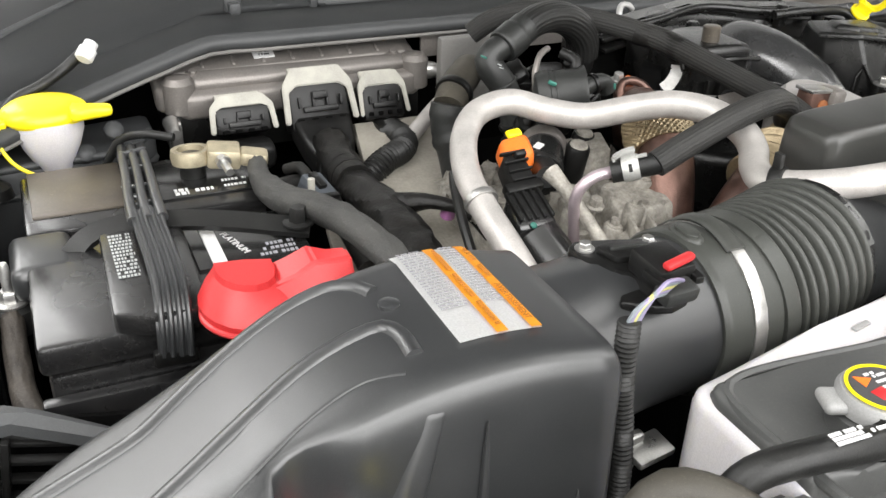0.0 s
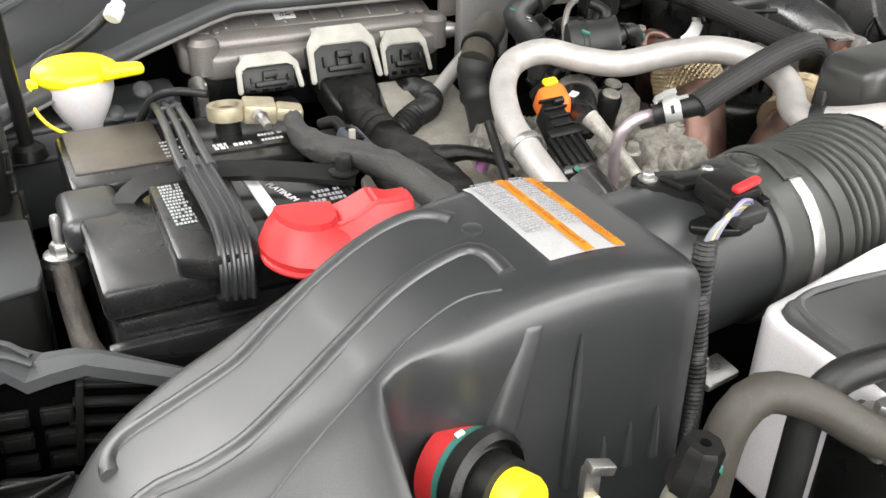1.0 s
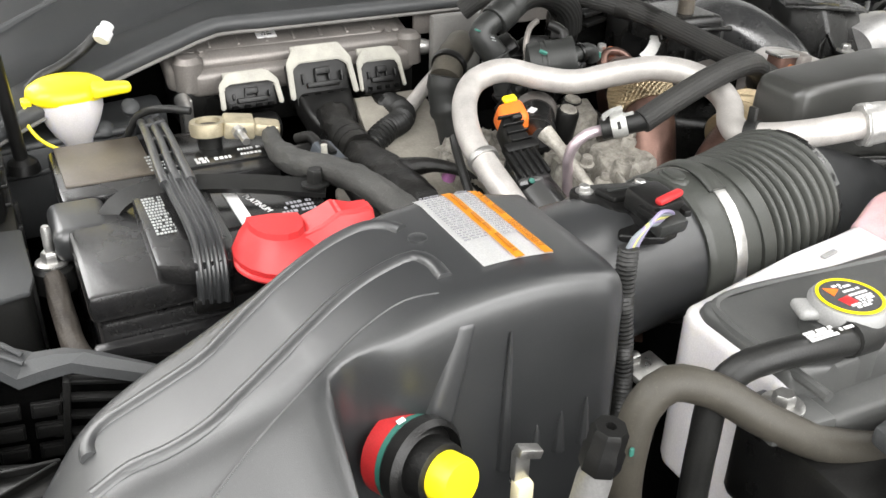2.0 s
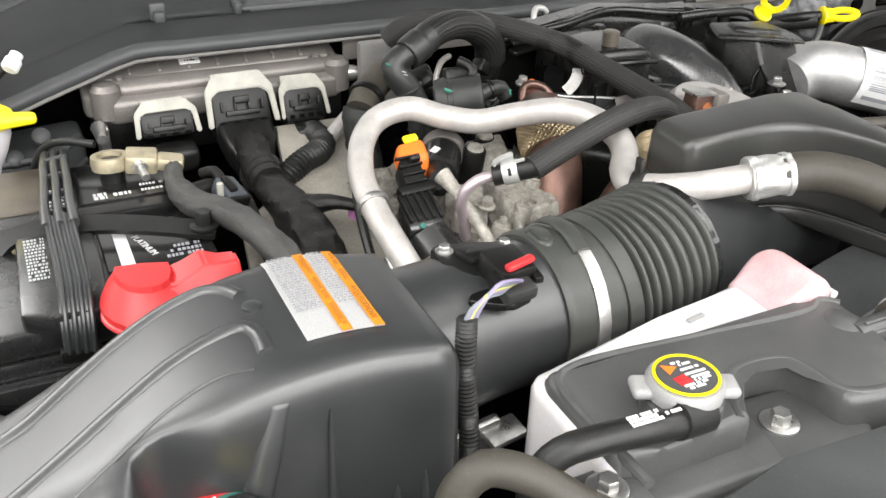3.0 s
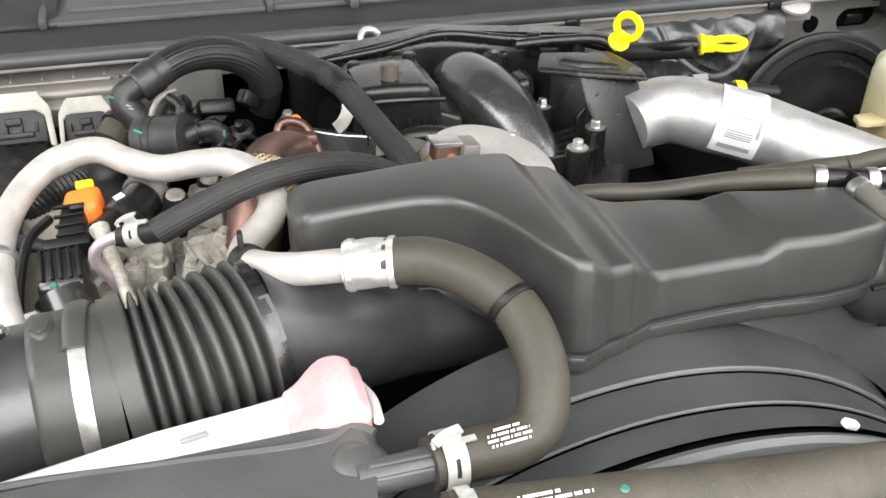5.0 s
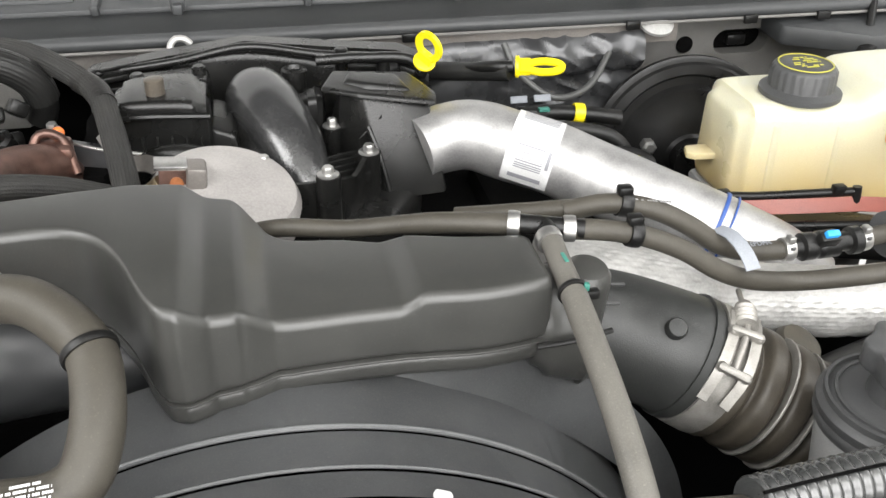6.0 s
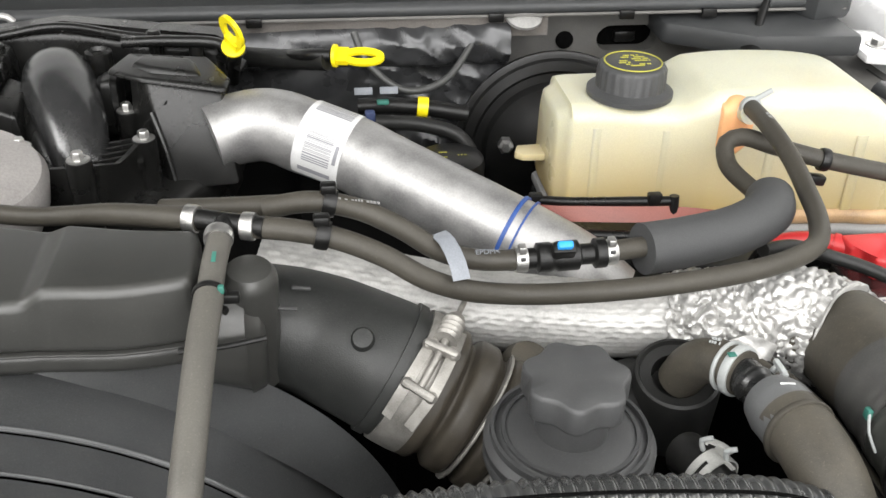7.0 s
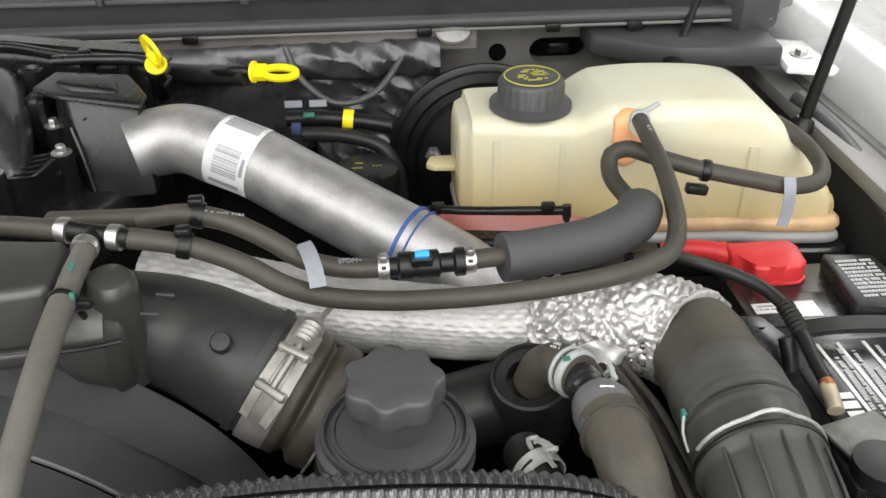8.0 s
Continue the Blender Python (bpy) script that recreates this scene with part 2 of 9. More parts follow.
def skin(bm, rings, close=True, caps=True):
    n = len(rings[0])
    for a, b in zip(rings, rings[1:]):
        for i in range(n if close else n - 1):
            j = (i + 1) % n
            bm.faces.new((a[i], a[j], b[j], b[i]))
    if caps and close:
        bm.faces.new(rings[0][::-1])
        bm.faces.new(rings[-1])


def tube(pts, r, n=16, step=0.006, flat=1.0, up=None, bm=None, hollow=False, wobble=0.0, sides=None):
    """A swept tube. r: a number, a list at the points given, or a function of (u, length). flat squashes it along 'up'. sides: lobes cut round it."""
    bm = bm or bmesh.new()
    path, us = smooth_path(pts, step)
    length, acc = 0.0, [0.0]
    for a, b in zip(path, path[1:]):
        length += (b - a).length
        acc.append(length)
    t0 = (path[1] - path[0]).normalized()
    ref = Vector(up) if up else (Vector((0, 0, 1)) if abs(t0.z) < 0.9 else Vector((0, 1, 0)))
    rings = []
    side = None
    for k, p in enumerate(path):
        t = (path[min(k + 1, len(path) - 1)] - path[max(k - 1, 0)]).normalized()
        if up or side is None:
            side = t.cross(ref).normalized()
        else:
            side = (side - t * side.dot(t)).normalized()
        nrm = side.cross(t)
        u = us[k]
        if callable(r):
            rr = r(u, acc[k])
        elif isinstance(r, (list, tuple)):
            f = u * (len(r) - 1)
            i = min(int(f), len(r) - 2)
            rr = r[i] + (r[i + 1] - r[i]) * (f - i)
        else:
            rr = r
        ring = []
        for i in range(n):
            a = 2 * math.pi * i / n
            q = rr
            if sides:
                q *= 1 + sides[1] * math.cos(sides[0] * a)
            if wobble:
                q *= 1 + wobble * noise.noise(Vector((p.x * 60 + 3 * math.cos(a), p.y * 60 + 3 * math.sin(a), p.z * 60)))
            ring.append(bm.verts.new(p + side * (math.cos(a) * q) + nrm * (math.sin(a) * q * flat)))
        rings.append(ring)
    skin(bm, rings, caps=not hollow)
    return bm


def basis(axis, ref=(0, 0, 1)):
    a = Vector(axis).normalized()
    r = Vector(ref)
    if abs(a.dot(r)) > 0.95:
        r = Vector((0, 1, 0))
    s = r.cross(a).normalized()
    return s, a.cross(s), a


def lathe(profile, at, axis=(0, 0, 1), n=28, bm=None, lobes=None, ref=(0, 0, 1), caps=True):
    """A turned shape. profile: (radius, height along the axis). lobes: (count, depth, from height, to height)."""
    bm = bm or bmesh.new()
    s, u, a = basis(axis, ref)
    at = Vector(at)
    rings = []
    for r, h in profile:
        ring = []
        for i in range(n):
            ang = 2 * math.pi * i / n
            q = r
            if lobes and lobes[2] <= h <= lobes[3]:
                q = r * (1 + lobes[1] * math.cos(lobes[0] * ang))
            ring.append(bm.verts.new(at + s * (q * math.cos(ang)) + u * (q * math.sin(ang)) + a * h))
        rings.append(ring)
    skin(bm, rings, caps=caps)
    return bm


def rbox(c, size, bevel=0.003, rot=(0, 0, 0), seg=2, bm=None, taper=1.0):
    """A rounded box with its centre at c. taper narrows its top."""
    bm = bm or bmesh.new()
    m = pose(*c, *rot)
    made = bmesh.ops.create_cube(bm, size=1.0)["verts"]
    for v in made:
        k = taper if v.co.z > 0 else 1.0
        v.co = Vector((v.co.x * size[0] * k, v.co.y * size[1] * k, v.co.z * size[2]))
    if bevel:
        edges = list({e for v in made for e in v.link_edges})
        res = bmesh.ops.bevel(bm, geom=edges, offset=bevel, segments=seg, affect="EDGES", profile=0.5)
        made = list({v for f in res["faces"] for v in f.verts} | {v for v in made if v.is_valid})
    for v in made:
        v.co = m @ v.co
    return bm


def prism(poly, z0, z1, bevel=0.004, seg=2, tilt=None, bm=None):
    """A plate over a polygon of (x, y), with rounded edges. tilt: a function of (x, y) added to z."""
    bm = bm or bmesh.new()
    lo = [bm.verts.new((x, y, z0)) for x, y in poly]
    hi = [bm.verts.new((x, y, z1)) for x, y in poly]
    faces = [bm.faces.new(lo[::-1]), bm.faces.new(hi)]
    n = len(poly)
    for i in range(n):
        j = (i + 1) % n
        faces.append(bm.faces.new((lo[i], lo[j], hi[j], hi[i])))
    vs = lo + hi
    if bevel:
        edges = list({e for f in faces for e in f.edges})
        res = bmesh.ops.bevel(bm, geom=edges, offset=bevel, segments=seg, affect="EDGES", profile=0.5)
        vs = list({v for f in res["faces"] for v in f.verts} | {v for v in vs if v.is_valid})
    if tilt:
        for v in vs:
            v.co.z += tilt(v.co.x, v.co.y)
    return bm


def rounded_rect(y0, y1, z0, z1, rad, k=5):
    """Points round a rectangle with rounded corners, in (y, z)."""
    rad = min(rad, (y1 - y0) / 2.05, (z1 - z0) / 2.05)
    out = []
    for cy, cz, a0 in ((y1 - rad, z1 - rad, 0), (y0 + rad, z1 - rad, 90), (y0 + rad, z0 + rad, 180), (y1 - rad, z0 + rad, 270)):
        for i in range(k):
            a = radians(a0 + 90 * i / (k - 1))
            out.append((cy + rad * math.cos(a), cz + rad * math.sin(a)))
    return out


def loft_x(sections, k=5, steps=4, bm=None, end_round=0.008, shear=0.0):
    """A body drawn through rounded rectangles: (x, y0, y1, z0, z1, radius). Smooth between them. shear leans the walls outwards below."""
    bm = bm or bmesh.new()
    secs = [tuple(map(float, s)) for s in sections]
    path = []
    for i in range(len(secs) - 1):
        a, b = np.array(secs[i]), np.array(secs[i + 1])
        p = np.array(secs[max(i - 1, 0)])
        q = np.array(secs[min(i + 2, len(secs) - 1)])
        h = b[0] - a[0]
        ma = (b - p) / max(1e-6, b[0] - p[0]) * h
        mb = (q - a) / max(1e-6, q[0] - a[0]) * h
        for j in range(steps):
            t = j / steps
            path.append(a * (2 * t**3 - 3 * t**2 + 1) + ma * (t**3 - 2 * t**2 + t) + b * (-2 * t**3 + 3 * t**2) + mb * (t**3 - t**2))
            path[-1][0] = a[0] + h * t
    path.append(np.array(secs[-1]))
    e = end_round

    def shrunk(s, dx, d):
        return np.array([s[0] + dx, s[1] + d, s[2] - d, s[3] + d, s[4] - d, s[5]])

    if e:
        first, last = path[0], path[-1]
        path = [shrunk(first, 0, e), shrunk(first, e * 0.3, e * 0.3)] + [shrunk(first, e, 0)] + [s for s in path if first[0] + e * 1.01 < s[0] < last[0] - e * 1.01] + \
            [shrunk(last, -e, 0), shrunk(last, -e * 0.3, e * 0.3), shrunk(last, 0, e)]
    rings = []
    for x, y0, y1, z0, z1, rad in path:
        rings.append([bm.verts.new((x, y + (shear * (z1 - z) * (1 if y > (y0 + y1) / 2 else -1)), z)) for y, z in rounded_rect(y0, y1, z0, z1, rad, k)])
    skin(bm, rings)
    return bm


def loft_poly(sections, rad=0.016, steps=5, bm=None):
    """A body drawn through open outlines (x, [(y, z), ...]), with rounded corners, closed below and at the ends."""
    bm = bm or bmesh.new()
    secs = [(x, np.array(p, float)) for x, p in sections]
    rows = []
    for i in range(len(secs) - 1):
        (xa, a), (xb, b) = secs[i], secs[i + 1]
        (xp, p), (xq, q) = secs[max(i - 1, 0)], secs[min(i + 2, len(secs) - 1)]
        h = xb - xa
        ma, mb = (b - p) / (xb - xp) * h, (q - a) / (xq - xa) * h
        n = steps if h > 0.015 else 2
        for j in range(n):
            t = j / n
            rows.append((xa + h * t, a * (2 * t**3 - 3 * t**2 + 1) + ma * (t**3 - 2 * t**2 + t) + b * (-2 * t**3 + 3 * t**2) + mb * (t**3 - t**2)))
    rows.append(secs[-1])

    def outline(p, inset):
        out = [p[0]]
        for k in range(1, len(p) - 1):
            u, v = p[k - 1] - p[k], p[k + 1] - p[k]
            r1, r2 = min(rad, np.linalg.norm(u) * 0.45), min(rad, np.linalg.norm(v) * 0.45)
            s, e = p[k] + u / np.linalg.norm(u) * r1, p[k] + v / np.linalg.norm(v) * r2
            for m in range(6):
                t = m / 5
                out.append(s * (1 - t) ** 2 + p[k] * (2 * t * (1 - t)) + e * t * t)
        out.append(p[-1])
        c = np.mean(p, axis=0)
        return [q + (c - q) / np.linalg.norm(c - q) * inset for q in out]
    e = 0.010
    full = [(rows[0][0] - e * 0.7, rows[0][1], e), (rows[0][0] - e * 0.3, rows[0][1], e * 0.35)] + [(x, p, 0) for x, p in rows] + [(rows[-1][0] + e * 0.3, rows[-1][1], e * 0.35), (rows[-1][0] + e * 0.7, rows[-1][1], e)]
    skin(bm, [[bm.verts.new((x, y, z)) for y, z in outline(p, d)] for x, p, d in full])
    return bm


def frustum(low, high, bevel=0.004, seg=2, bm=None):
    """A body between two outlines of (x, y, z) with the same count of corners, with rounded edges."""
    bm = bm or bmesh.new()
    a = [bm.verts.new(p) for p in low]
    b = [bm.verts.new(p) for p in high]
    faces = [bm.faces.new(a[::-1]), bm.faces.new(b)]
    for i in range(len(a)):
        j = (i + 1) % len(a)
        faces.append(bm.faces.new((a[i], a[j], b[j], b[i])))
    if bevel:
        bmesh.ops.bevel(bm, geom=list({e for f in faces for e in f.edges}), offset=bevel, segments=seg, affect="EDGES", profile=0.5)
    return bm


def sheet(x0, x1, y0, y1, nx, ny, height, thick=0.004):
    """A sheet over a rectangle, with its height given by a function of (x, y)."""
    bm = bmesh.new()
    g = [[bm.verts.new((x0 + (x1 - x0) * i / nx, y0 + (y1 - y0) * j / ny, height(x0 + (x1 - x0) * i / nx, y0 + (y1 - y0) * j / ny))) for j in range(ny + 1)] for i in range(nx + 1)]
    for i in range(nx):
        for j in range(ny):
            bm.faces.new((g[i][j], g[i + 1][j], g[i + 1][j + 1], g[i][j + 1]))
    if thick:
        bmesh.ops.solidify(bm, geom=bm.faces[:], thickness=thick)
    return bm


def drape(tree, x, y, lift=0.0, top=2.0):
    """The place on a surface below (x, y)."""
    hit = tree.ray_cast(Vector((x, y, top)), Vector((0, 0, -1)))
    return (hit[0] if hit[0] else Vector((x, y, 1.2))) + Vector((0, 0, lift))


def strip(pts, width, thick, up=(0, 0, 1), step=0.008, bm=None, ribs=0, rib_h=0.0015):
    """A flat strap along pts; 'up' is its outer side. ribs: raised ribs along it."""
    bm = bm or bmesh.new()
    path, us = smooth_path(pts, step)
    rings = []
    for k, p in enumerate(path):
        t = (path[min(k + 1, len(path) - 1)] - path[max(k - 1, 0)]).normalized()
        ref = Vector(up)
        s = t.cross(ref).normalized()
        nn = s.cross(t)
        ring = []
        cols = max(1, ribs * 4)
        for i in range(cols + 1):
            f = i / cols - 0.5
            h = rib_h if ribs and i % 4 in (1, 2) else 0.0
            ring.append(bm.verts.new(p + s * (f * width) + nn * (thick / 2 + h)))
        for i in range(1, -1, -1):
            ring.append(bm.verts.new(p + s * ((i - 0.5) * width) - nn * (thick / 2)))
        rings.append(ring)
    skin(bm, rings)
    return bm


def bolt_mesh(at, axis=(0, 0, 1), r=0.006, h=0.006, washer=1.7, bm=None):
    bm = lathe([(r * washer, 0), (r * washer, r * 0.25), (r * washer * 0.9, r * 0.35), (r * 0.7, r * 0.35)], at, axis, 20, bm)
    s, u, a = basis(axis)
    return lathe([(r, 0), (r, h * 0.8), (r * 0.86, h)], Vector(at) + a * (r * 0.35), axis, 6, bm)


def ring_clamp(at, axis, r, width=0.010, thick=0.0012, bm=None):
    """A band round a hose."""
    w = width / 2
    return lathe([(r, -w), (r + thick, -w), (r + thick * 1.3, -w * 0.5), (r + thick * 1.3, w * 0.5), (r + thick, w), (r, w)], at, axis, 28, bm)


def text_bars(at, ux, uy, rows, seed, h, bm=None, lift=0.0006):
    """Rows of small bars that stand for print too small to read. rows: (offset along uy, start, end along ux)."""
    bm = bm or bmesh.new()
    rnd = random.Random(seed)
    ux, uy, at = Vector(ux), Vector(uy), Vector(at)
    n = ux.cross(uy).normalized()
    for off, a, b in rows:
        x = a
        while x < b:
            w = min(rnd.uniform(0.45, 0.85) * h, b - x)
            c = [at + ux * (x + i * w) + uy * (off + j * h) for i, j in ((0, 0), (1, 0), (1, 1), (0, 1))]
            lo = [bm.verts.new(p) for p in c]
            hi = [bm.verts.new(p + n * lift) for p in c]
            bm.faces.new(hi)
            for i in range(4):
                j = (i + 1) % 4
                bm.faces.new((lo[i], lo[j], hi[j], hi[i]))
            x += w + h * (0.25 if rnd.random() > 0.18 else 0.9)
    return bm


def written(body, at, ux, uy, size, material, parent, name="lettering"):
    """Raised letters in the built-in font."""
    cu = bpy.data.curves.new(name, "FONT")
    cu.body, cu.size, cu.extrude = body, size, 0.0002
    tmp = bpy.data.objects.new(name, cu)
    me = bpy.data.meshes.new_from_object(tmp)
    bpy.data.objects.remove(tmp)
    ux, uy = Vector(ux).normalized(), Vector(uy).normalized()
    n = ux.cross(uy)
    m = Matrix(((ux.x, uy.x, n.x, at[0]), (ux.y, uy.y, n.y, at[1]), (ux.z, uy.z, n.z, at[2]), (0, 0, 0, 1)))
    me.transform(m)
    me.materials.clear()
    me.materials.append(material)
    ob = new(name, me)
    ob.parent = parent
    if parent.type == "EMPTY":
        ob.matrix_parent_inverse = Matrix.Translation(-parent.location)
    return ob


# ---- the setting: workshop, truck body, firewall, cowl ----
def slab(name, c, size, material, label, category, bevel=0.0):
    return single(name, rbox(c, size, bevel), material, label, category, kind="structure")


slab("floor", (1.0, 1.0, -0.05), (12, 12, 0.1), FLOOR, "light grey sealed concrete workshop floor", "floor")
slab("wall_north", (1.0, 6.9, 2.1), (12, 0.2, 4.2), WALL, "plain white painted workshop wall", "wall")
slab("wall_south", (1.0, -4.9, 2.1), (12, 0.2, 4.2), WALL, "plain white painted workshop wall", "wall")
slab("wall_west", (-5.0, 1.0, 2.1), (0.2, 11.6, 4.2), WALL, "plain white painted workshop wall", "wall")
slab("wall_east", (7.0, 1.0, 2.1), (0.2, 11.6, 4.2), WALL, "plain white painted workshop wall", "wall")
slab("ceiling", (1.0, 1.0, 4.25), (12, 12, 0.1), WALL, "plain white workshop ceiling", "ceiling")


def truck_body():
    """Wings, firewall, front panel and floor of the engine bay."""
    t = thing("truck_body", (0.85, 0.6, 0.0), "white pickup truck front with its bonnet open", "truck")
    # unseen undertray and inner walls close the bay; near-black colour stands in for shade
    part("undertray", rbox((0.85, 0.62, 0.66), (2.0, 1.0, 0.03), 0.004), DEEP, t, "added tray under the engine, coloured near-black as shade")
    part("inner_wing", rbox((-0.115, 0.62, 0.605), (0.03, 1.0, 1.21), 0.004), DEEP, t, "inner wing coloured near-black as shade")
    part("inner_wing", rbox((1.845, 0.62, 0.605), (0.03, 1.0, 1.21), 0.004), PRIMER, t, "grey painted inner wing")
    part("radiator_panel", rbox((0.85, 0.06, 0.59), (1.96, 0.03, 1.18), 0.004), DEEP, t, "radiator support coloured near-black as shade")
    part("firewall", rbox((0.52, 1.135, 0.64), (1.30, 0.02, 1.28), 0.004), DEEP, t, "steel firewall coloured near-black as shade")
    part("firewall", rbox((1.50, 1.135, 0.64), (0.65, 0.02, 1.28), 0.004), PRIMER, t, "grey painted steel firewall")
    # the wing on the driver's side: a white top with a rolled shoulder
    bm = bmesh.new()
    prof = [(1.795, 1.180), (1.800, 1.212), (1.815, 1.232), (1.845, 1.243), (1.90, 1.243), (1.96, 1.225), (2.01, 1.17), (2.04, 1.06), (2.05, 0.85), (2.05, 0.45), (2.04, 0.04)]
    rings = []
    for i in range(19):
        y = 0.05 + i * 0.075
        k = (i / 18.0)
        rings.append([bm.verts.new((x + 0.02 * math.sin(2.4 * k) - 0.03 * k, y, z + 0.028 * k - 0.03 * (1 - k) ** 2)) for x, z in prof])
    skin(bm, rings, close=False)
    bmesh.ops.solidify(bm, geom=bm.faces[:], thickness=0.004)
    part("wing_panel", bm, BODY, t, "glossy white wing panel")
    part("wing_flange", rbox((1.765, 0.72, 1.195), (0.07, 0.78, 0.02), 0.006, (0, 8, 0)), PRIMER, t, "grey painted inner flange")
    bm = rbox((1.785, 0.985, 1.232), (0.08, 0.11, 0.012), 0.005, (0, 4, -6))
    part("hinge_plate", bm, BODY, t, "white painted hinge mounting plate")
    part("wing_bolt", bolt_mesh((1.775, 0.975, 1.238), (0, 0, 1), 0.009, 0.007), STEEL, t)
    liner = bmesh.new()
    rows = [[liner.verts.new((x + 0.012 * math.sin(3 * y), y, z)) for x, z in ((1.772, 1.205), (1.755, 1.198), (1.738, 1.170), (1.730, 1.12), (1.728, 1.02))] for y in [0.20 + 0.06 * k for k in range(14)]]
    skin(liner, rows, close=False)
    bmesh.ops.solidify(liner, geom=liner.faces[:], thickness=0.004)
    part("inner_panel", liner, COVER, t, "dark grey inner wing panel")
    part("panel_hole", lathe([(0.006, 0), (0.006, 0.002)], (1.746, 0.60, 1.185), (-0.8, 0, 0.5), 14), DEEP, t)
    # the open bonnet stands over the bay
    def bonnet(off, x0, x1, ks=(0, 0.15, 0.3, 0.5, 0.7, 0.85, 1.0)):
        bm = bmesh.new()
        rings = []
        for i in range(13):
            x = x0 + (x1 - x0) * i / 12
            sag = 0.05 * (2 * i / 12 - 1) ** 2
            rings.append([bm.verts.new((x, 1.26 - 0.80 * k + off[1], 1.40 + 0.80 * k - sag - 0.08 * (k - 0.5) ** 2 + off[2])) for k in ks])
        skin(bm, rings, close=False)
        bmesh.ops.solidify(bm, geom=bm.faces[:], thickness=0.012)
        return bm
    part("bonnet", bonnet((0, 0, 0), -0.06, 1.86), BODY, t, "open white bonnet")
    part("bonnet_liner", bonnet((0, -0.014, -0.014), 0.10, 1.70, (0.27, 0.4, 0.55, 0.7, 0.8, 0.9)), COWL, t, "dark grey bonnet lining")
    # passenger side wing
    bm = rbox((-0.175, 0.62, 1.16), (0.14, 1.06, 0.05), 0.02, seg=3)
    part("wing_panel", bm, BODY, t, "glossy white wing panel")
    part("wing_side", rbox((-0.235, 0.62, 0.585), (0.02, 1.06, 1.17), 0.006), BODY, t, "glossy white wing side")
    return t


truck_body()


def cowl():
    t = thing("cowl_panel", (0.8, 1.2, 1.26), "grey plastic cowl cover below the windscreen", "cowl panel", kind="structure")
    # front lip: a rounded seal with a thin painted edge under it
    def lip(x):
        d = max(0.0, 0.20 - x)
        return V(x, 1.032 - 0.9 * d * d - 0.25 * d, 1.279 - 0.20 * d)
    pts = [lip(-0.30 + i * 0.05) for i in range(42)]
    part("seal", tube([p + V(0, 0.004, 0.002) for p in pts], 0.011, 12, 0.02, flat=0.85, up=(0, 0, 1)), COWL, t, "soft grey rubber seal")
    part("painted_edge", strip([p + V(0, -0.007, -0.006) for p in pts], 0.0035, 0.002, (0, -0.55, 0.85), 0.02), PRIMER, t, "thin bright edge of the steel flange")
    part("flange_wall", strip([p + V(0, 0.002, -0.022) for p in pts if 0.44 < p.x < 1.36], 0.003, 0.026, (0, 0, 1), 0.02), PCM, t, "bare grey metal flange below the seal")
    # sloping face, then the flat panels behind it
    bm = bmesh.new()
    rings = []
    for p in pts:
        rings.append([bm.verts.new(p + V(0, y, z)) for y, z in ((-0.002, 0.008), (0.012, 0.016), (0.05, 0.020), (0.055, 0.021))])
    skin(bm, rings, close=False)
    bmesh.ops.solidify(bm, geom=bm.faces[:], thickness=0.003)
    part("front_band", bm, COWL, t)
    bm = bmesh.new()
    rings = []
    for p in pts[:14]:
        rings.append([bm.verts.new(p + V(0, y, z)) for y, z in ((0.052, 0.020), (0.058, 0.026), (0.085, 0.036), (0.16, 0.050), (0.26, 0.058), (0.40, 0.062))])
    skin(bm, rings, close=False)
    bmesh.ops.solidify(bm, geom=bm.faces[:], thickness=0.004)
    part("end_sheet", bm, COWL, t, "curved grey cowl end")
    part("end_ridge", tube([lip(x) + V(0, 0.14 + 0.25 * (x + 0.1), 0.049) for x in (-0.12, -0.06, 0.0, 0.06, 0.12, 0.18)], 0.006, 8), COWL, t)
    xs = [0.335, 0.60, 0.86, 1.13, 1.42, 1.74]
    for a, b in zip(xs, xs[1:]):
        ya = lip((a + b) / 2).y
        bm = rbox(((a + b) / 2, ya + 0.215, 1.315), (b - a - 0.006, 0.32, 0.012), 0.005, (5, 0, 0))
        rbox(((a + b) / 2, ya + 0.19, 1.319), ((b - a) * 0.80, 0.22, 0.010), 0.004, (5, 0, 0), bm=bm)
        part("panel", bm, COWL, t)
    for x in xs[:-1]:
        part("rib", rbox((x, lip(x).y + 0.20, 1.318), (0.010, 0.30, 0.016), 0.004, (5, 0, 0)), COWL, t)
    for x in (0.236, 0.70, 1.05, 1.30):
        bm = rbox((x, lip(x).y + 0.034, 1.316), (0.018, 0.006, 0.020), 0.002)
        rbox((x, lip(x).y + 0.026, 1.312), (0.012, 0.014, 0.012), 0.002, bm=bm)
        part("clip", bm, COWL, t)
    for x in (0.78, 0.98, 1.28, 1.45, 1.56):
        part("edge_clip", rbox((x, 1.022, 1.272), (0.020, 0.006, 0.012), 0.002), BLACK, t, "black push clip")
    # end piece at the driver's hinge
    bm = prism([(1.50, 1.02), (1.60, 0.96), (1.74, 0.95), (1.75, 1.20), (1.50, 1.22)], 1.232, 1.262, 0.008)
    part("end_cover", bm, COWL, t)
    bm = rbox((1.71, 1.08, 1.29), (0.07, 0.13, 0.07), 0.012, (0, 0, 20))
    part("hinge_cover", bm, COWL, t, "moulded grey hinge cover")
    return t


cowl()


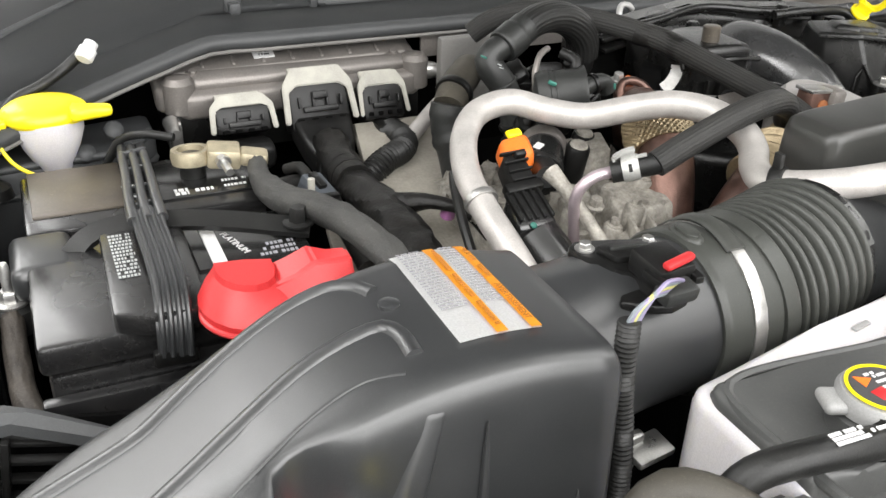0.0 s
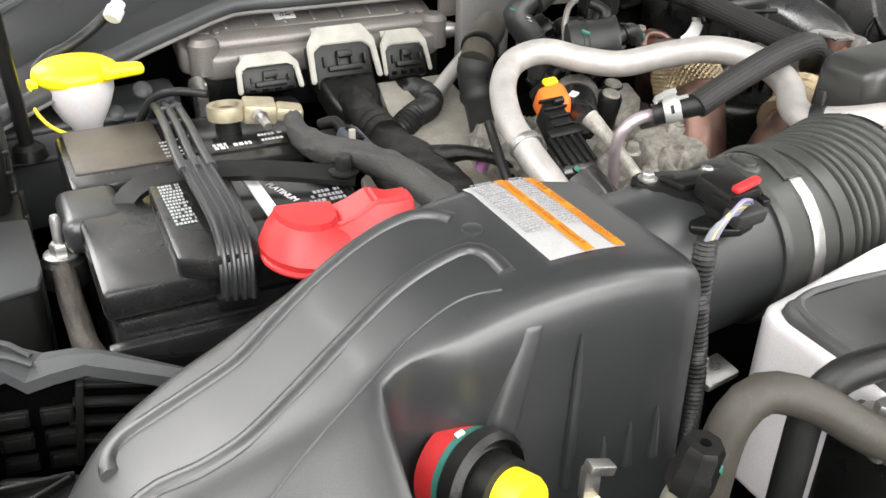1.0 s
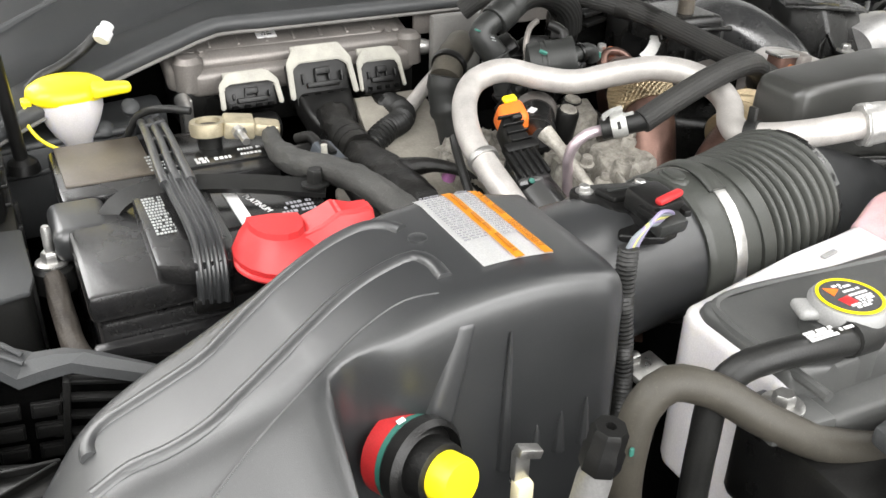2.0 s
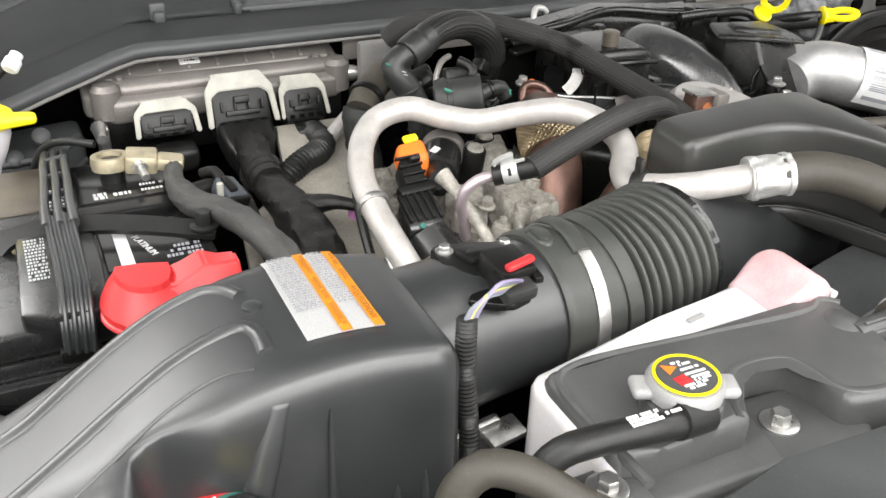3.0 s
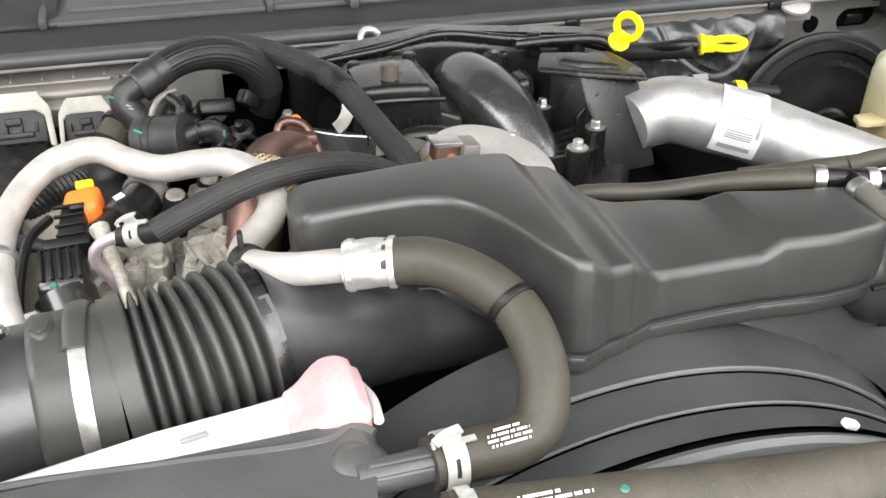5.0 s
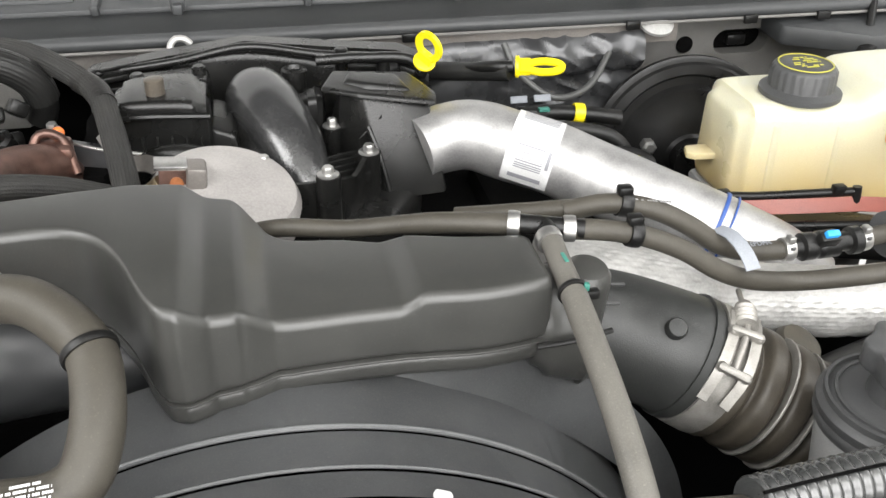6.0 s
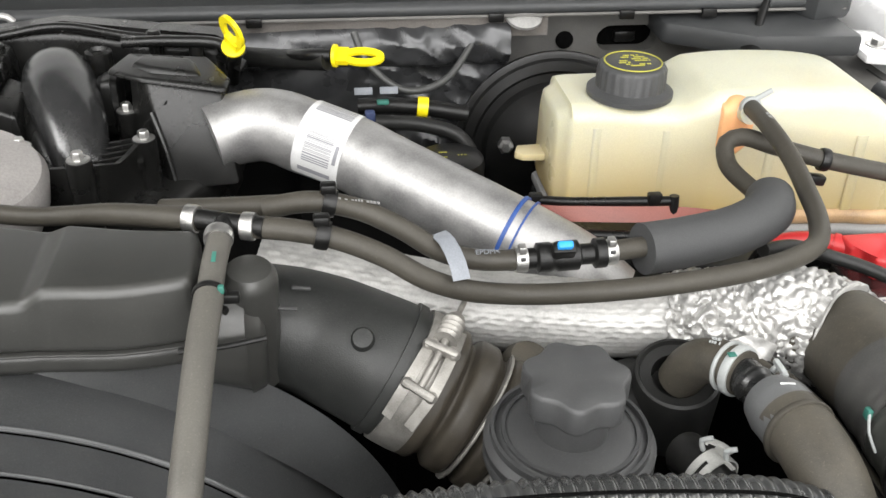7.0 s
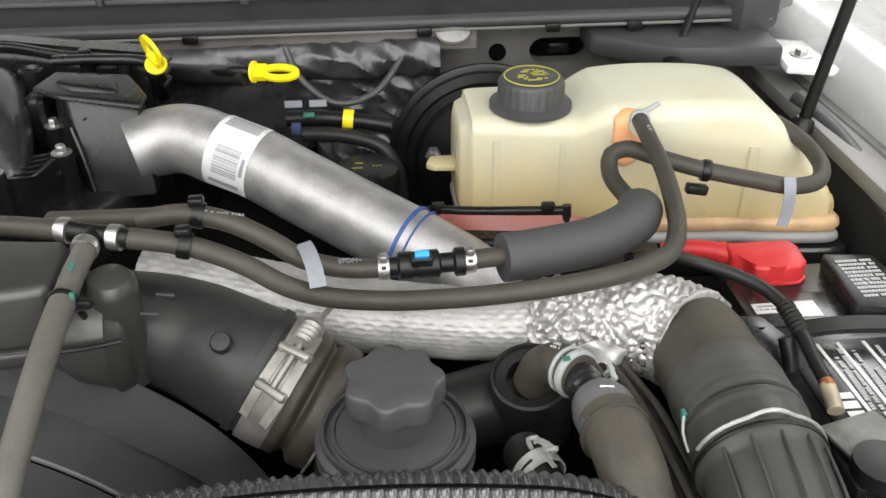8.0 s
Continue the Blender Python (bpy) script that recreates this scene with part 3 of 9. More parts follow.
def firewall_dress():
    """What covers the firewall on the driver's side."""
    t = thing("firewall_insulation", (1.1, 1.11, 1.15), "crinkled silver insulation film on the firewall", "insulation")
    for (x0, x1, z0, z1, y, seed) in ((0.84, 1.30, 1.10, 1.262, 1.055, 1), (1.13, 1.36, 1.00, 1.17, 1.04, 2)):
        bm = bmesh.new()
        nx, nz = 150, 60
        grid = []
        for i in range(nx + 1):
            row = []
            for j in range(nz + 1):
                x, z = x0 + (x1 - x0) * i / nx, z0 + (z1 - z0) * j / nz
                fold = max(0.0, min(1.0, (x - 1.08) / 0.10))
                d = 0.010 * abs(noise.noise(Vector((x * 9 + seed, z * 16, 0)))) + fold * 0.007 * (1 - abs(noise.noise(Vector((x * 26 + z * 30, z * 18 - x * 10 + seed, 2))))) ** 3 + 0.0012 * abs(noise.noise(Vector((x * 90, z * 40 + seed, 5))))
                roll = 0.030 * math.sqrt(max(0.0, 1 - ((z - 1.235) / 0.03) ** 2)) if seed == 1 else 0.0
                row.append(bm.verts.new((x, y - d - roll - 0.006 * math.sin(math.pi * j / nz), z)))
            grid.append(row)
        for i in range(nx):
            for j in range(nz):
                bm.faces.new((grid[i][j], grid[i + 1][j], grid[i + 1][j + 1], grid[i][j + 1]))
        part("film", bm, FILM, t, angle=40)
    f = thing("firewall_plate", (1.45, 1.09, 1.15), "grey painted steel firewall plate with an oval hole", "firewall plate", kind="structure")
    # a plate with a slotted hole: built round the slot
    bm = bmesh.new()
    n = 40
    inner, outer = [], []
    for i in range(n):
        a = 2 * math.pi * i / n
        ix = 1.472 + 0.022 * (1 if math.cos(a) > 0 else -1) + 0.020 * math.cos(a)
        iz = 1.222 + 0.018 * math.sin(a)
        c, s = math.cos(a), math.sin(a)
        k = 1 / max(abs(c) / 0.19, abs(s) / 0.075)
        inner.append((ix, iz))
        outer.append((1.44 + c * k, 1.205 + s * k))
    fr_i = [bm.verts.new((x, 1.075, z)) for x, z in inner]
    fr_o = [bm.verts.new((x, 1.078, z)) for x, z in outer]
    bk_i = [bm.verts.new((x, 1.10, z)) for x, z in inner]
    for i in range(n):
        j = (i + 1) % n
        bm.faces.new((fr_i[i], fr_i[j], fr_o[j], fr_o[i]))
        bm.faces.new((bk_i[i], bk_i[j], fr_i[j], fr_i[i]))
    part("plate", bm, mat("dull_grey_firewall_paint", (0.10, 0.098, 0.094), 0.45, vary=0.3, dust=0.4, dust_color=(0.13, 0.125, 0.11)), f)
    # a black box gives the hole its shade
    part("recess", rbox((1.47, 1.11, 1.222), (0.13, 0.02, 0.07), 0.003), DEEP, f, "black box standing for the shade behind the hole")
    part("fitting", rbox((1.475, 1.10, 1.218), (0.03, 0.02, 0.016), 0.004), BLACK, f, "black fitting inside the hole")
    part("plug", lathe([(0.012, 0), (0.012, 0.003), (0.008, 0.004)], (1.385, 1.075, 1.222), (0, -1, 0)), DEEP, f)
    # no such part: the disc stands in for a white reflection on foil
    part("disc", lathe([(0.024, 0), (0.024, 0.004), (0.014, 0.008), (0.004, 0.009)], (1.318, 1.035, 1.268), (0, -0.5, 1)), FOIL, f, "foil disc standing for a glint on the insulation")
    return t


firewall_dress()


# ---- passenger side: battery, module, washer filler ----
def battery_west():
    t = thing("battery", (0.09, 0.73, 1.03), "dusty black truck battery held by a strap", "battery", "truck batteries")
    body = part("case", rbox((0.087, 0.735, 1.105), (0.195, 0.275, 0.175), 0.006), BATT, t, "glossy black battery case")
    part("lid", rbox((0.087, 0.672, 1.205), (0.205, 0.150, 0.024), 0.005), BATT, t, "glossy black battery lid")
    part("raised_lid", rbox((0.087, 0.833, 1.201), (0.200, 0.120, 0.030), 0.005), BATT, t)
    part("dusty_panel", rbox((0.034, 0.846, 1.2165), (0.080, 0.096, 0.004), 0.0015), SMOKE, t, "smoky brown dusty lid panel")
    part("label", rbox((0.145, 0.835, 1.2170), (0.098, 0.080, 0.003), 0.001), GLOSS, t, "black and white battery label")
    part("label", rbox((0.150, 0.700, 1.2180), (0.090, 0.080, 0.003), 0.001), GLOSS, t, "black and white battery label")
    part("warning_print", text_bars((0.070, 0.800, 1.2187), (1, 0, 0), (0, 1, 0), [(0.0, 0, 0.016), (0.008, 0, 0.018), (0.016, 0, 0.018), (0.024, 0, 0.017), (0.032, 0, 0.018)], 3, 0.003), PALE, t)
    part("print", text_bars((0.112, 0.798, 1.2190), (1, 0, 0), (0, 1, 0), [(0.0, 0, 0.012), (0.007, 0, 0.012), (0.003, 0.018, 0.034)], 5, 0.0055), PAPER, t)
    part("print", text_bars((0.156, 0.803, 1.2190), (1, 0, 0), (0, 1, 0), [(0.0, 0, 0.020), (0.012, 0, 0.022)], 8, 0.004), PAPER, t)
    part("white_bar", rbox((0.122, 0.690, 1.2205), (0.011, 0.082, 0.002), 0.0005), PAPER, t)
    part("print", text_bars((0.134, 0.664, 1.2200), (1, 0, 0), (0, 1, 0), [(0.0, 0.02, 0.05), (0.008, 0.024, 0.05), (0.016, 0.028, 0.05)], 9, 0.0042), INK, t)
    written("PLATINUM", (0.131, 0.712, 1.2200), (0.30, -0.95, 0), (0.95, 0.30, 0), 0.0085, PAPER, t)
    part("white_patch", rbox((0.172, 0.632, 1.2205), (0.032, 0.012, 0.002), 0.0005), PAPER, t)
    part("vent_block", prism([(0.036, 0.60), (0.060, 0.588), (0.092, 0.588), (0.100, 0.62), (0.104, 0.725), (0.040, 0.725)], 1.214, 1.232, 0.004), BATT, t, "black vent cover")
    part("vent_print", text_bars((0.046, 0.645, 1.2325), (1, 0, 0), (0, 1, 0), [(i * 0.0055, 0, 0.016) for i in range(13)], 11, 0.0030), PALE, t)
    # ledge along the foot of the lid at the front
    bm = rbox((0.085, 0.590, 1.168), (0.205, 0.012, 0.022), 0.003)
    for k in range(4):
        rbox((0.02 + k * 0.045, 0.583, 1.150), (0.004, 0.006, 0.02), 0.001, bm=bm)
    part("front_rail", bm, BATT, t)
    part("grip", prism([(0.02, 0.578), (0.12, 0.578), (0.118, 0.590), (0.05, 0.590)], 1.140, 1.152, 0.002), BLACK, t)
    for z in (1.115, 1.085):
        part("foot_ledge", rbox((0.085, 0.590, z), (0.20, 0.010, 0.010), 0.003), BATT, t)
    for ob in t.children:
        ob.location.x += 0.005
    return t


battery_west()

def battery_strap():
    t = thing("battery_strap", (0.08, 0.74, 1.23), "ribbed black rubber strap over the battery", "battery strap")
    line = [V(0.0945, 0.925, 1.212), V(0.0930, 0.895, 1.231), V(0.0895, 0.845, 1.243), V(0.0868, 0.793, 1.246), V(0.0835, 0.745, 1.247), V(0.0822, 0.7056, 1.246)]
    for k in (-1, 0, 1):
        side = [p + V((0.0080 + 0.0030 * i / 5) * k, 0, 0) for i, p in enumerate(line)]
        part("rail", tube(side, [0.0042, 0.0040, 0.0038, 0.0038, 0.0040, 0.0046], 10, 0.006), CASE, t)
    for k, y in enumerate((0.895, 0.850, 0.812, 0.772, 0.738)):
        x = 0.0930 - (0.895 - y) * 0.062
        part("rung", rbox((x, y, 1.2435 if y < 0.88 else 1.231), (0.024 + 0.001 * k, 0.0045, 0.006), 0.001, (0, 0, 16)), CASE, t)
    part("bridge", strip([(0.0943, 0.934, 1.206), (0.0945, 0.922, 1.215), (0.0938, 0.906, 1.227)], 0.024, 0.005, (0, -0.6, 0.8), 0.004, ribs=3, rib_h=0.0015), CASE, t)
    part("band", strip([(0.0826, 0.722, 1.2465), (0.0822, 0.690, 1.2455), (0.0823, 0.646, 1.2445), (0.0815, 0.610, 1.2405), (0.0800, 0.594, 1.233), (0.0785, 0.585, 1.217), (0.0775, 0.584, 1.200)], 0.0245, 0.0035, (0, -0.35, 1), 0.005, ribs=4, rib_h=0.0020), CASE, t)
    part("hook", rbox((0.0775, 0.586, 1.198), (0.030, 0.008, 0.012), 0.002), BLACK, t)
    return t


battery_strap()


def tie_bar():
    t = thing("battery_tie_bar", (0.1, 0.76, 1.22), "black steel bar clamped over the battery", "hold-down bar")
    part("bar", strip([(0.014, 0.700, 1.200), (0.0225, 0.728, 1.212), (0.038, 0.735, 1.224), (0.064, 0.732, 1.2315), (0.106, 0.722, 1.2335), (0.148, 0.706, 1.2325), (0.180, 0.692, 1.230), (0.204, 0.682, 1.228)], 0.017, 0.006, (0, -0.45, 0.9), 0.006), RUBBER, t)
    part("corner_guard", rbox((0.002, 0.740, 1.203), (0.048, 0.066, 0.030), 0.009, seg=3), CASE, t, "rounded grey plastic corner")
    part("end_bolt", bolt_mesh((0.196, 0.687, 1.2315), (0, 0, 1), 0.0075, 0.012), RUBBER, t)
    part("rod", tube([(0.196, 0.687, 1.228), (0.197, 0.687, 1.05)], 0.004, 8), RUBBER, t)
    return t


tie_bar()


def stud(x, y, z):
    t = thing("wing_stud", (x, y, z - 0.02), "threaded steel stud with a nut", "bolt")
    part("post", lathe([(0.004, 0), (0.004, 0.030), (0.003, 0.033)], (x, y, z - 0.01), n=12), STEEL, t)
    part("nut", bolt_mesh((x, y, z - 0.012), (0, 0, 1), 0.008, 0.009), STEEL, t)
    part("pad", lathe([(0.017, -0.02), (0.017, 0.0), (0.012, 0.004)], (x, y, z - 0.016)), RUBBER, t, "black rubber pad")
    return t


stud(-0.026, 0.724, 1.196)


def red_cover():
    """The folded red cover over the positive terminal: a skirted pot and a raised spout."""
    t = thing("terminal_cover", (0.14, 0.565, 1.22), "glossy red plastic cover on the battery terminal", "terminal cover", "red terminal covers")

    def shell(rings):
        bm = bmesh.new()
        skin(bm, [[bm.verts.new(p) for p in ring] for ring in rings])
        return bm
    # pot: a flat lid, rounded skirt below
    foot = [(0.0965, 0.600), (0.0945, 0.586), (0.0960, 0.572), (0.1010, 0.558), (0.1095, 0.546), (0.1210, 0.538), (0.1345, 0.534), (0.148, 0.534), (0.158, 0.540), (0.160, 0.560), (0.158, 0.596), (0.128, 0.606)]
    top = [(0.1100, 0.6005), (0.1085, 0.592), (0.1090, 0.583), (0.1115, 0.574), (0.1165, 0.566), (0.1230, 0.561), (0.1310, 0.5585), (0.1395, 0.5600), (0.1460, 0.566), (0.1495, 0.577), (0.1500, 0.5915), (0.130, 0.598)]
    mid = [((a[0] * 0.42 + b[0] * 0.58), (a[1] * 0.42 + b[1] * 0.58)) for a, b in zip(foot, top)]
    foot = [(0.130 + (x - 0.130) * 0.97, 0.582 + (y - 0.582) * 0.90) for x, y in foot]
    rings = [[(x, y, 1.228) for x, y in foot], [(x, y, 1.235) for x, y in foot], [(x, y, 1.2465) for x, y in mid], [(x, y, 1.2535) for x, y in top], [(x + (0.130 - x) * 0.06, y + (0.580 - y) * 0.06, 1.2562 + 0.002 * math.sin(9 * x)) for x, y in top]]
    part("pot", shell(rings), RED, t, "skirted red pot", angle=24)
    # spout: a square hood that rises towards the engine
    spout = [[(0.126, 0.5420, 1.230), (0.126, 0.5960, 1.230), (0.1300, 0.5960, 1.2520), (0.1350, 0.5600, 1.2535)],
             [(0.142, 0.5390, 1.231), (0.142, 0.5970, 1.231), (0.1480, 0.5930, 1.2540), (0.1480, 0.5640, 1.2540)],
             [(0.155, 0.5370, 1.232), (0.154, 0.5940, 1.232), (0.1585, 0.5860, 1.2620), (0.1585, 0.5620, 1.2580)],
             [(0.170, 0.5350, 1.234), (0.167, 0.5880, 1.234), (0.1700, 0.5780, 1.2730), (0.1715, 0.5600, 1.2670)],
             [(0.184, 0.5350, 1.236), (0.184, 0.5760, 1.236), (0.1810, 0.5705, 1.2715), (0.1830, 0.5530, 1.2700)],
             [(0.196, 0.5340, 1.238), (0.197, 0.5620, 1.238), (0.1925, 0.5600, 1.2765), (0.1940, 0.5470, 1.2735)]]
    bm = shell(spout)
    bmesh.ops.recalc_face_normals(bm, faces=bm.faces)
    bmesh.ops.bevel(bm, geom=[e for e in bm.edges if len(e.link_faces) == 2 and e.calc_face_angle(0) > 0.5], offset=0.0022, segments=2, affect="EDGES")
    part("spout", bm, RED, t, "raised red hood over the cable", angle=24)
    part("hem", tube([(0.0985, 0.592, 1.229), (0.0965, 0.574, 1.229), (0.1015, 0.5595, 1.229), (0.1100, 0.549, 1.229), (0.1215, 0.5420, 1.230), (0.142, 0.5385, 1.231), (0.170, 0.5345, 1.234), (0.196, 0.534, 1.238)], 0.0022, 8), RED, t)
    return t


red_cover()


def brass_clamp():
    t = thing("terminal_clamp", (0.16, 0.86, 1.22), "tarnished metal clamp on the negative battery post", "terminal clamp")
    bm = bmesh.new()
    s = [(0.020, -0.008), (0.020, 0.008), (0.012, 0.009), (0.012, -0.008)]
    lathe([(0.0125, -0.006), (0.018, -0.007), (0.019, 0.0), (0.018, 0.006), (0.0125, 0.006), (0.0122, -0.004)], (0.146, 0.862, 1.244), (0, 0.1, 1), 24, bm)
    part("ring", bm, BRASS, t)
    part("post", lathe([(0.0120, -0.03), (0.0120, 0.000), (0.010, 0.001)], (0.146, 0.862, 1.244)), RUBBER, t, "dark lead post")
    part("jaw", rbox((0.174, 0.855, 1.243), (0.030, 0.030, 0.018), 0.003, (0, 6, -10)), BRASS, t)
    part("crimp", rbox((0.200, 0.848, 1.240), (0.026, 0.022, 0.014), 0.004, (0, 10, -12)), BRASS, t)
    part("clamp_bolt", lathe([(0.007, 0), (0.007, 0.006), (0.004, 0.006), (0.004, 0.022)], (0.170, 0.842, 1.244), (0.1, -1, -0.2), 8), STEEL, t, "shiny clamp bolt")
    for ob in t.children:
        ob.location = (-0.006, -0.022, -0.006)
    return t


brass_clamp()

single("ground_cable", tube([(0.196, 0.822, 1.232), (0.191, 0.795, 1.228), (0.192, 0.765, 1.229), (0.198, 0.728, 1.233), (0.214, 0.690, 1.240), (0.230, 0.645, 1.242), (0.244, 0.60, 1.234), (0.258, 0.53, 1.20), (0.27, 0.46, 1.15)],
                            [0.008, 0.0095, 0.0125, 0.0130, 0.0125, 0.0125, 0.0125, 0.0125, 0.0125], 28, 0.003, wobble=0.16), mat("grey_braided_cable_sleeve", (0.042, 0.042, 0.040), 0.55, vary=0.3, dust=0.4, dust_color=(0.09, 0.087, 0.08), bump=1.0, grain=520, spec=0.3), "thick grey braided battery cable", "cable")
single("wiring_branch", tube([(0.13, 0.868, 1.246), (0.105, 0.885, 1.246), (0.085, 0.905, 1.235), (0.07, 0.918, 1.205)], 0.004, 10), RUBBER, "short black cable behind the battery", "cable")
single("wiring_branch", tube([(0.20, 0.79, 1.214), (0.23, 0.80, 1.212), (0.25, 0.79, 1.205), (0.255, 0.75, 1.19), (0.26, 0.70, 1.17)], 0.009, 10), TAPE, "black taped wiring beside the battery", "cable")


def blue_grey_connector():
    t = thing("wiring_connector", (0.238, 0.765, 1.20), "small grey wiring connector beside the loom", "connector")
    part("shell", rbox((0.238, 0.772, 1.216), (0.022, 0.032, 0.018), 0.003, (20, 10, 20)), mat("blue_grey_plastic", (0.050, 0.057, 0.066), 0.5, vary=0.15), t)
    part("latch", rbox((0.238, 0.770, 1.227), (0.008, 0.020, 0.005), 0.001, (20, 10, 20)), BLACK, t)
    part("shell_lip", rbox((0.2405, 0.757, 1.2105), (0.026, 0.006, 0.020), 0.002, (20, 10, 20)), BLACK, t)
    part("tail", tube([(0.235, 0.790, 1.222), (0.232, 0.806, 1.226), (0.222, 0.818, 1.220)], 0.0055, 10), TAPE, t)
    part("pin", tube([(0.222, 0.735, 1.234), (0.222, 0.735, 1.246)], 0.0032, 8), LATCH, t, "pale plastic peg")
    return t


blue_grey_connector()


def control_module():
    t = thing("engine_control_module", (0.29, 1.05, 1.2), "grey cast engine control module with three plugs", "control module")
    tilt = lambda x, y: (y - 1.03) * 0.35
    part("lid", prism([(0.135, 1.015), (0.165, 0.995), (0.428, 0.995), (0.445, 1.010), (0.440, 1.125), (0.140, 1.125)], 1.222, 1.250, 0.006, 3, tilt), PCM, t)
    part("raised_panel", prism([(0.175, 1.005), (0.420, 1.005), (0.425, 1.022), (0.175, 1.026)], 1.246, 1.260, 0.005, 2, tilt), PCM, t)
    part("ridge", prism([(0.150, 1.030), (0.43, 1.030), (0.432, 1.075), (0.150, 1.075)], 1.247, 1.2545, 0.003, 2, tilt), PCM, t)
    for k in range(7):
        part("fin", prism([(0.19 + 0.034 * k, 1.034), (0.194 + 0.034 * k, 1.034), (0.194 + 0.034 * k, 1.070), (0.19 + 0.034 * k, 1.070)], 1.254, 1.2562, 0.0006, 1, tilt), PCM, t)
    for x in (0.178, 0.410):
        part("lid_screw", bolt_mesh((x, 1.022, 1.254), (0, -0.3, 1), 0.0045, 0.004), PCM, t)
    part("case", rbox((0.29, 1.045, 1.195), (0.29, 0.09, 0.05), 0.004), BLACK, t)
    part("label", rbox((0.262, 1.046, 1.2615), (0.024, 0.014, 0.0015), 0.0004, (19, 0, 0)), PAPER, t, "small white sticker")
    part("label_print", text_bars((0.256, 1.042, 1.2618), (1, 0, 0), (0, 0.94, 0.33), [(0.0, 0, 0.012), (0.005, 0.002, 0.01)], 4, 0.0022), DARKINK, t)
    for x, y in ((0.160, 1.012), (0.432, 1.012)):
        part("boss", lathe([(0.017, -0.02), (0.017, 0.012), (0.012, 0.018), (0.006, 0.019)], (x, y, 1.238)), PCM, t)
    part("mount_bolt", tube([(0.146, 0.996, 1.212), (0.146, 0.968, 1.208)], [0.009, 0.006], 10), STEEL, t)
    part("bracket", rbox((0.150, 1.00, 1.19), (0.012, 0.03, 0.05), 0.003), STEEL, t)
    part("side_bolt", lathe([(0.010, 0), (0.010, 0.008), (0.006, 0.02)], (0.446, 1.01, 1.235), (1, -0.3, 0), 10), STEEL, t)
    for x, w, h, lift in ((0.216, 0.068, 0.030, 0.0), (0.300, 0.078, 0.052, 0.010), (0.374, 0.056, 0.040, 0.004)):
        y, z = 0.978, 1.214 + lift / 2
        plug = part("plug", rbox((x, y - 0.004, z), (w * 0.86, 0.034, h), 0.004, (-24, 0, 0)), BLACK, t, "black multi-pin plug")
        # pale locking lever: a flat trapezoid band over the plug
        c = V(x, y - 0.010, z + h * 0.30)
        outer = [(-0.53, -0.50), (-0.50, 0.20), (-0.34, 0.50), (0.34, 0.50), (0.50, 0.20), (0.53, -0.50)]
        inner = [(-0.45, -0.50), (-0.42, 0.06), (-0.30, 0.17), (0.30, 0.17), (0.42, 0.06), (0.45, -0.50)]
        bm = bmesh.new()
        ring = []
        for k, lift in enumerate((0.0, 0.0045)):
            ring.append([[bm.verts.new(c + V(1, 0, 0) * (w * p) + V(0, 0.5, 0.86) * ((h + 0.012) * q * 0.95) + V(0, -0.86, 0.5) * (lift + 0.004)) for p, q in side] for side in (outer, inner)])
        for i in range(5):
            for k in (0, 1):
                bm.faces.new((ring[k][0][i], ring[k][0][i + 1], ring[k][1][i + 1], ring[k][1][i]))
            for s in (0, 1):
                bm.faces.new((ring[0][s][i], ring[0][s][i + 1], ring[1][s][i + 1], ring[1][s][i]))
        for i in (0, 5):
            bm.faces.new((ring[0][0][i], ring[0][1][i], ring[1][1][i], ring[1][0][i]))
        bmesh.ops.recalc_face_normals(bm, faces=bm.faces)
        bmesh.ops.bevel(bm, geom=bm.edges[:], offset=0.0012, segments=2, affect='EDGES')
        part("bail", bm, LATCH, plug, "pale grey locking lever")
        part("bail_rib", rbox((x, y + 0.010, z + h * 0.72), (w * 0.70, 0.004, 0.008), 0.001, (-24, 0, 0)), LATCH, plug)
        part("key", rbox((x, y - 0.024, z + h * 0.10), (w * 0.50, 0.006, 0.006), 0.001, (-24, 0, 0)), BLACK, plug)
        part("key", rbox((x, y - 0.018, z + h * 0.36), (w * 0.22, 0.010, 0.008), 0.001, (-24, 0, 0)), BLACK, plug)
        for k in range(4):
            part("slot_rib", rbox((x - w * 0.30 + k * w * 0.20, y - 0.0265, z - h * 0.12), (w * 0.10, 0.003, 0.004), 0.0008, (-24, 0, 0)), DEEP, plug)
            part("face_rib", rbox((x - w * 0.30 + k * w * 0.20, y - 0.021, z + h * 0.24), (0.0025, 0.006, h * 0.22), 0.0006, (-24, 0, 0)), BLACK, plug)
    part("plug_hood", prism([(0.266, 0.965), (0.336, 0.965), (0.330, 0.930), (0.318, 0.900), (0.284, 0.900), (0.272, 0.930)], 1.176, 1.208, 0.007, 3, lambda x, y: 0.55 * (y - 0.94)), BLACK, t, "black cable hood")
    part("hood_collar", tube([(0.301, 0.905, 1.172), (0.297, 0.878, 1.182)], 0.024, 18), BLACK, t)
    part("plug_hood", loft_x([(0.358, 0.930, 0.965, 1.170, 1.204, 0.010), (0.392, 0.930, 0.965, 1.170, 1.204, 0.010)], 5, 3), BLACK, t, "black cable hood")
    part("plug_hood", loft_x([(0.190, 0.930, 0.965, 1.170, 1.200, 0.010), (0.244, 0.930, 0.965, 1.170, 1.200, 0.010)], 5, 3), BLACK, t, "black cable hood")
    return t


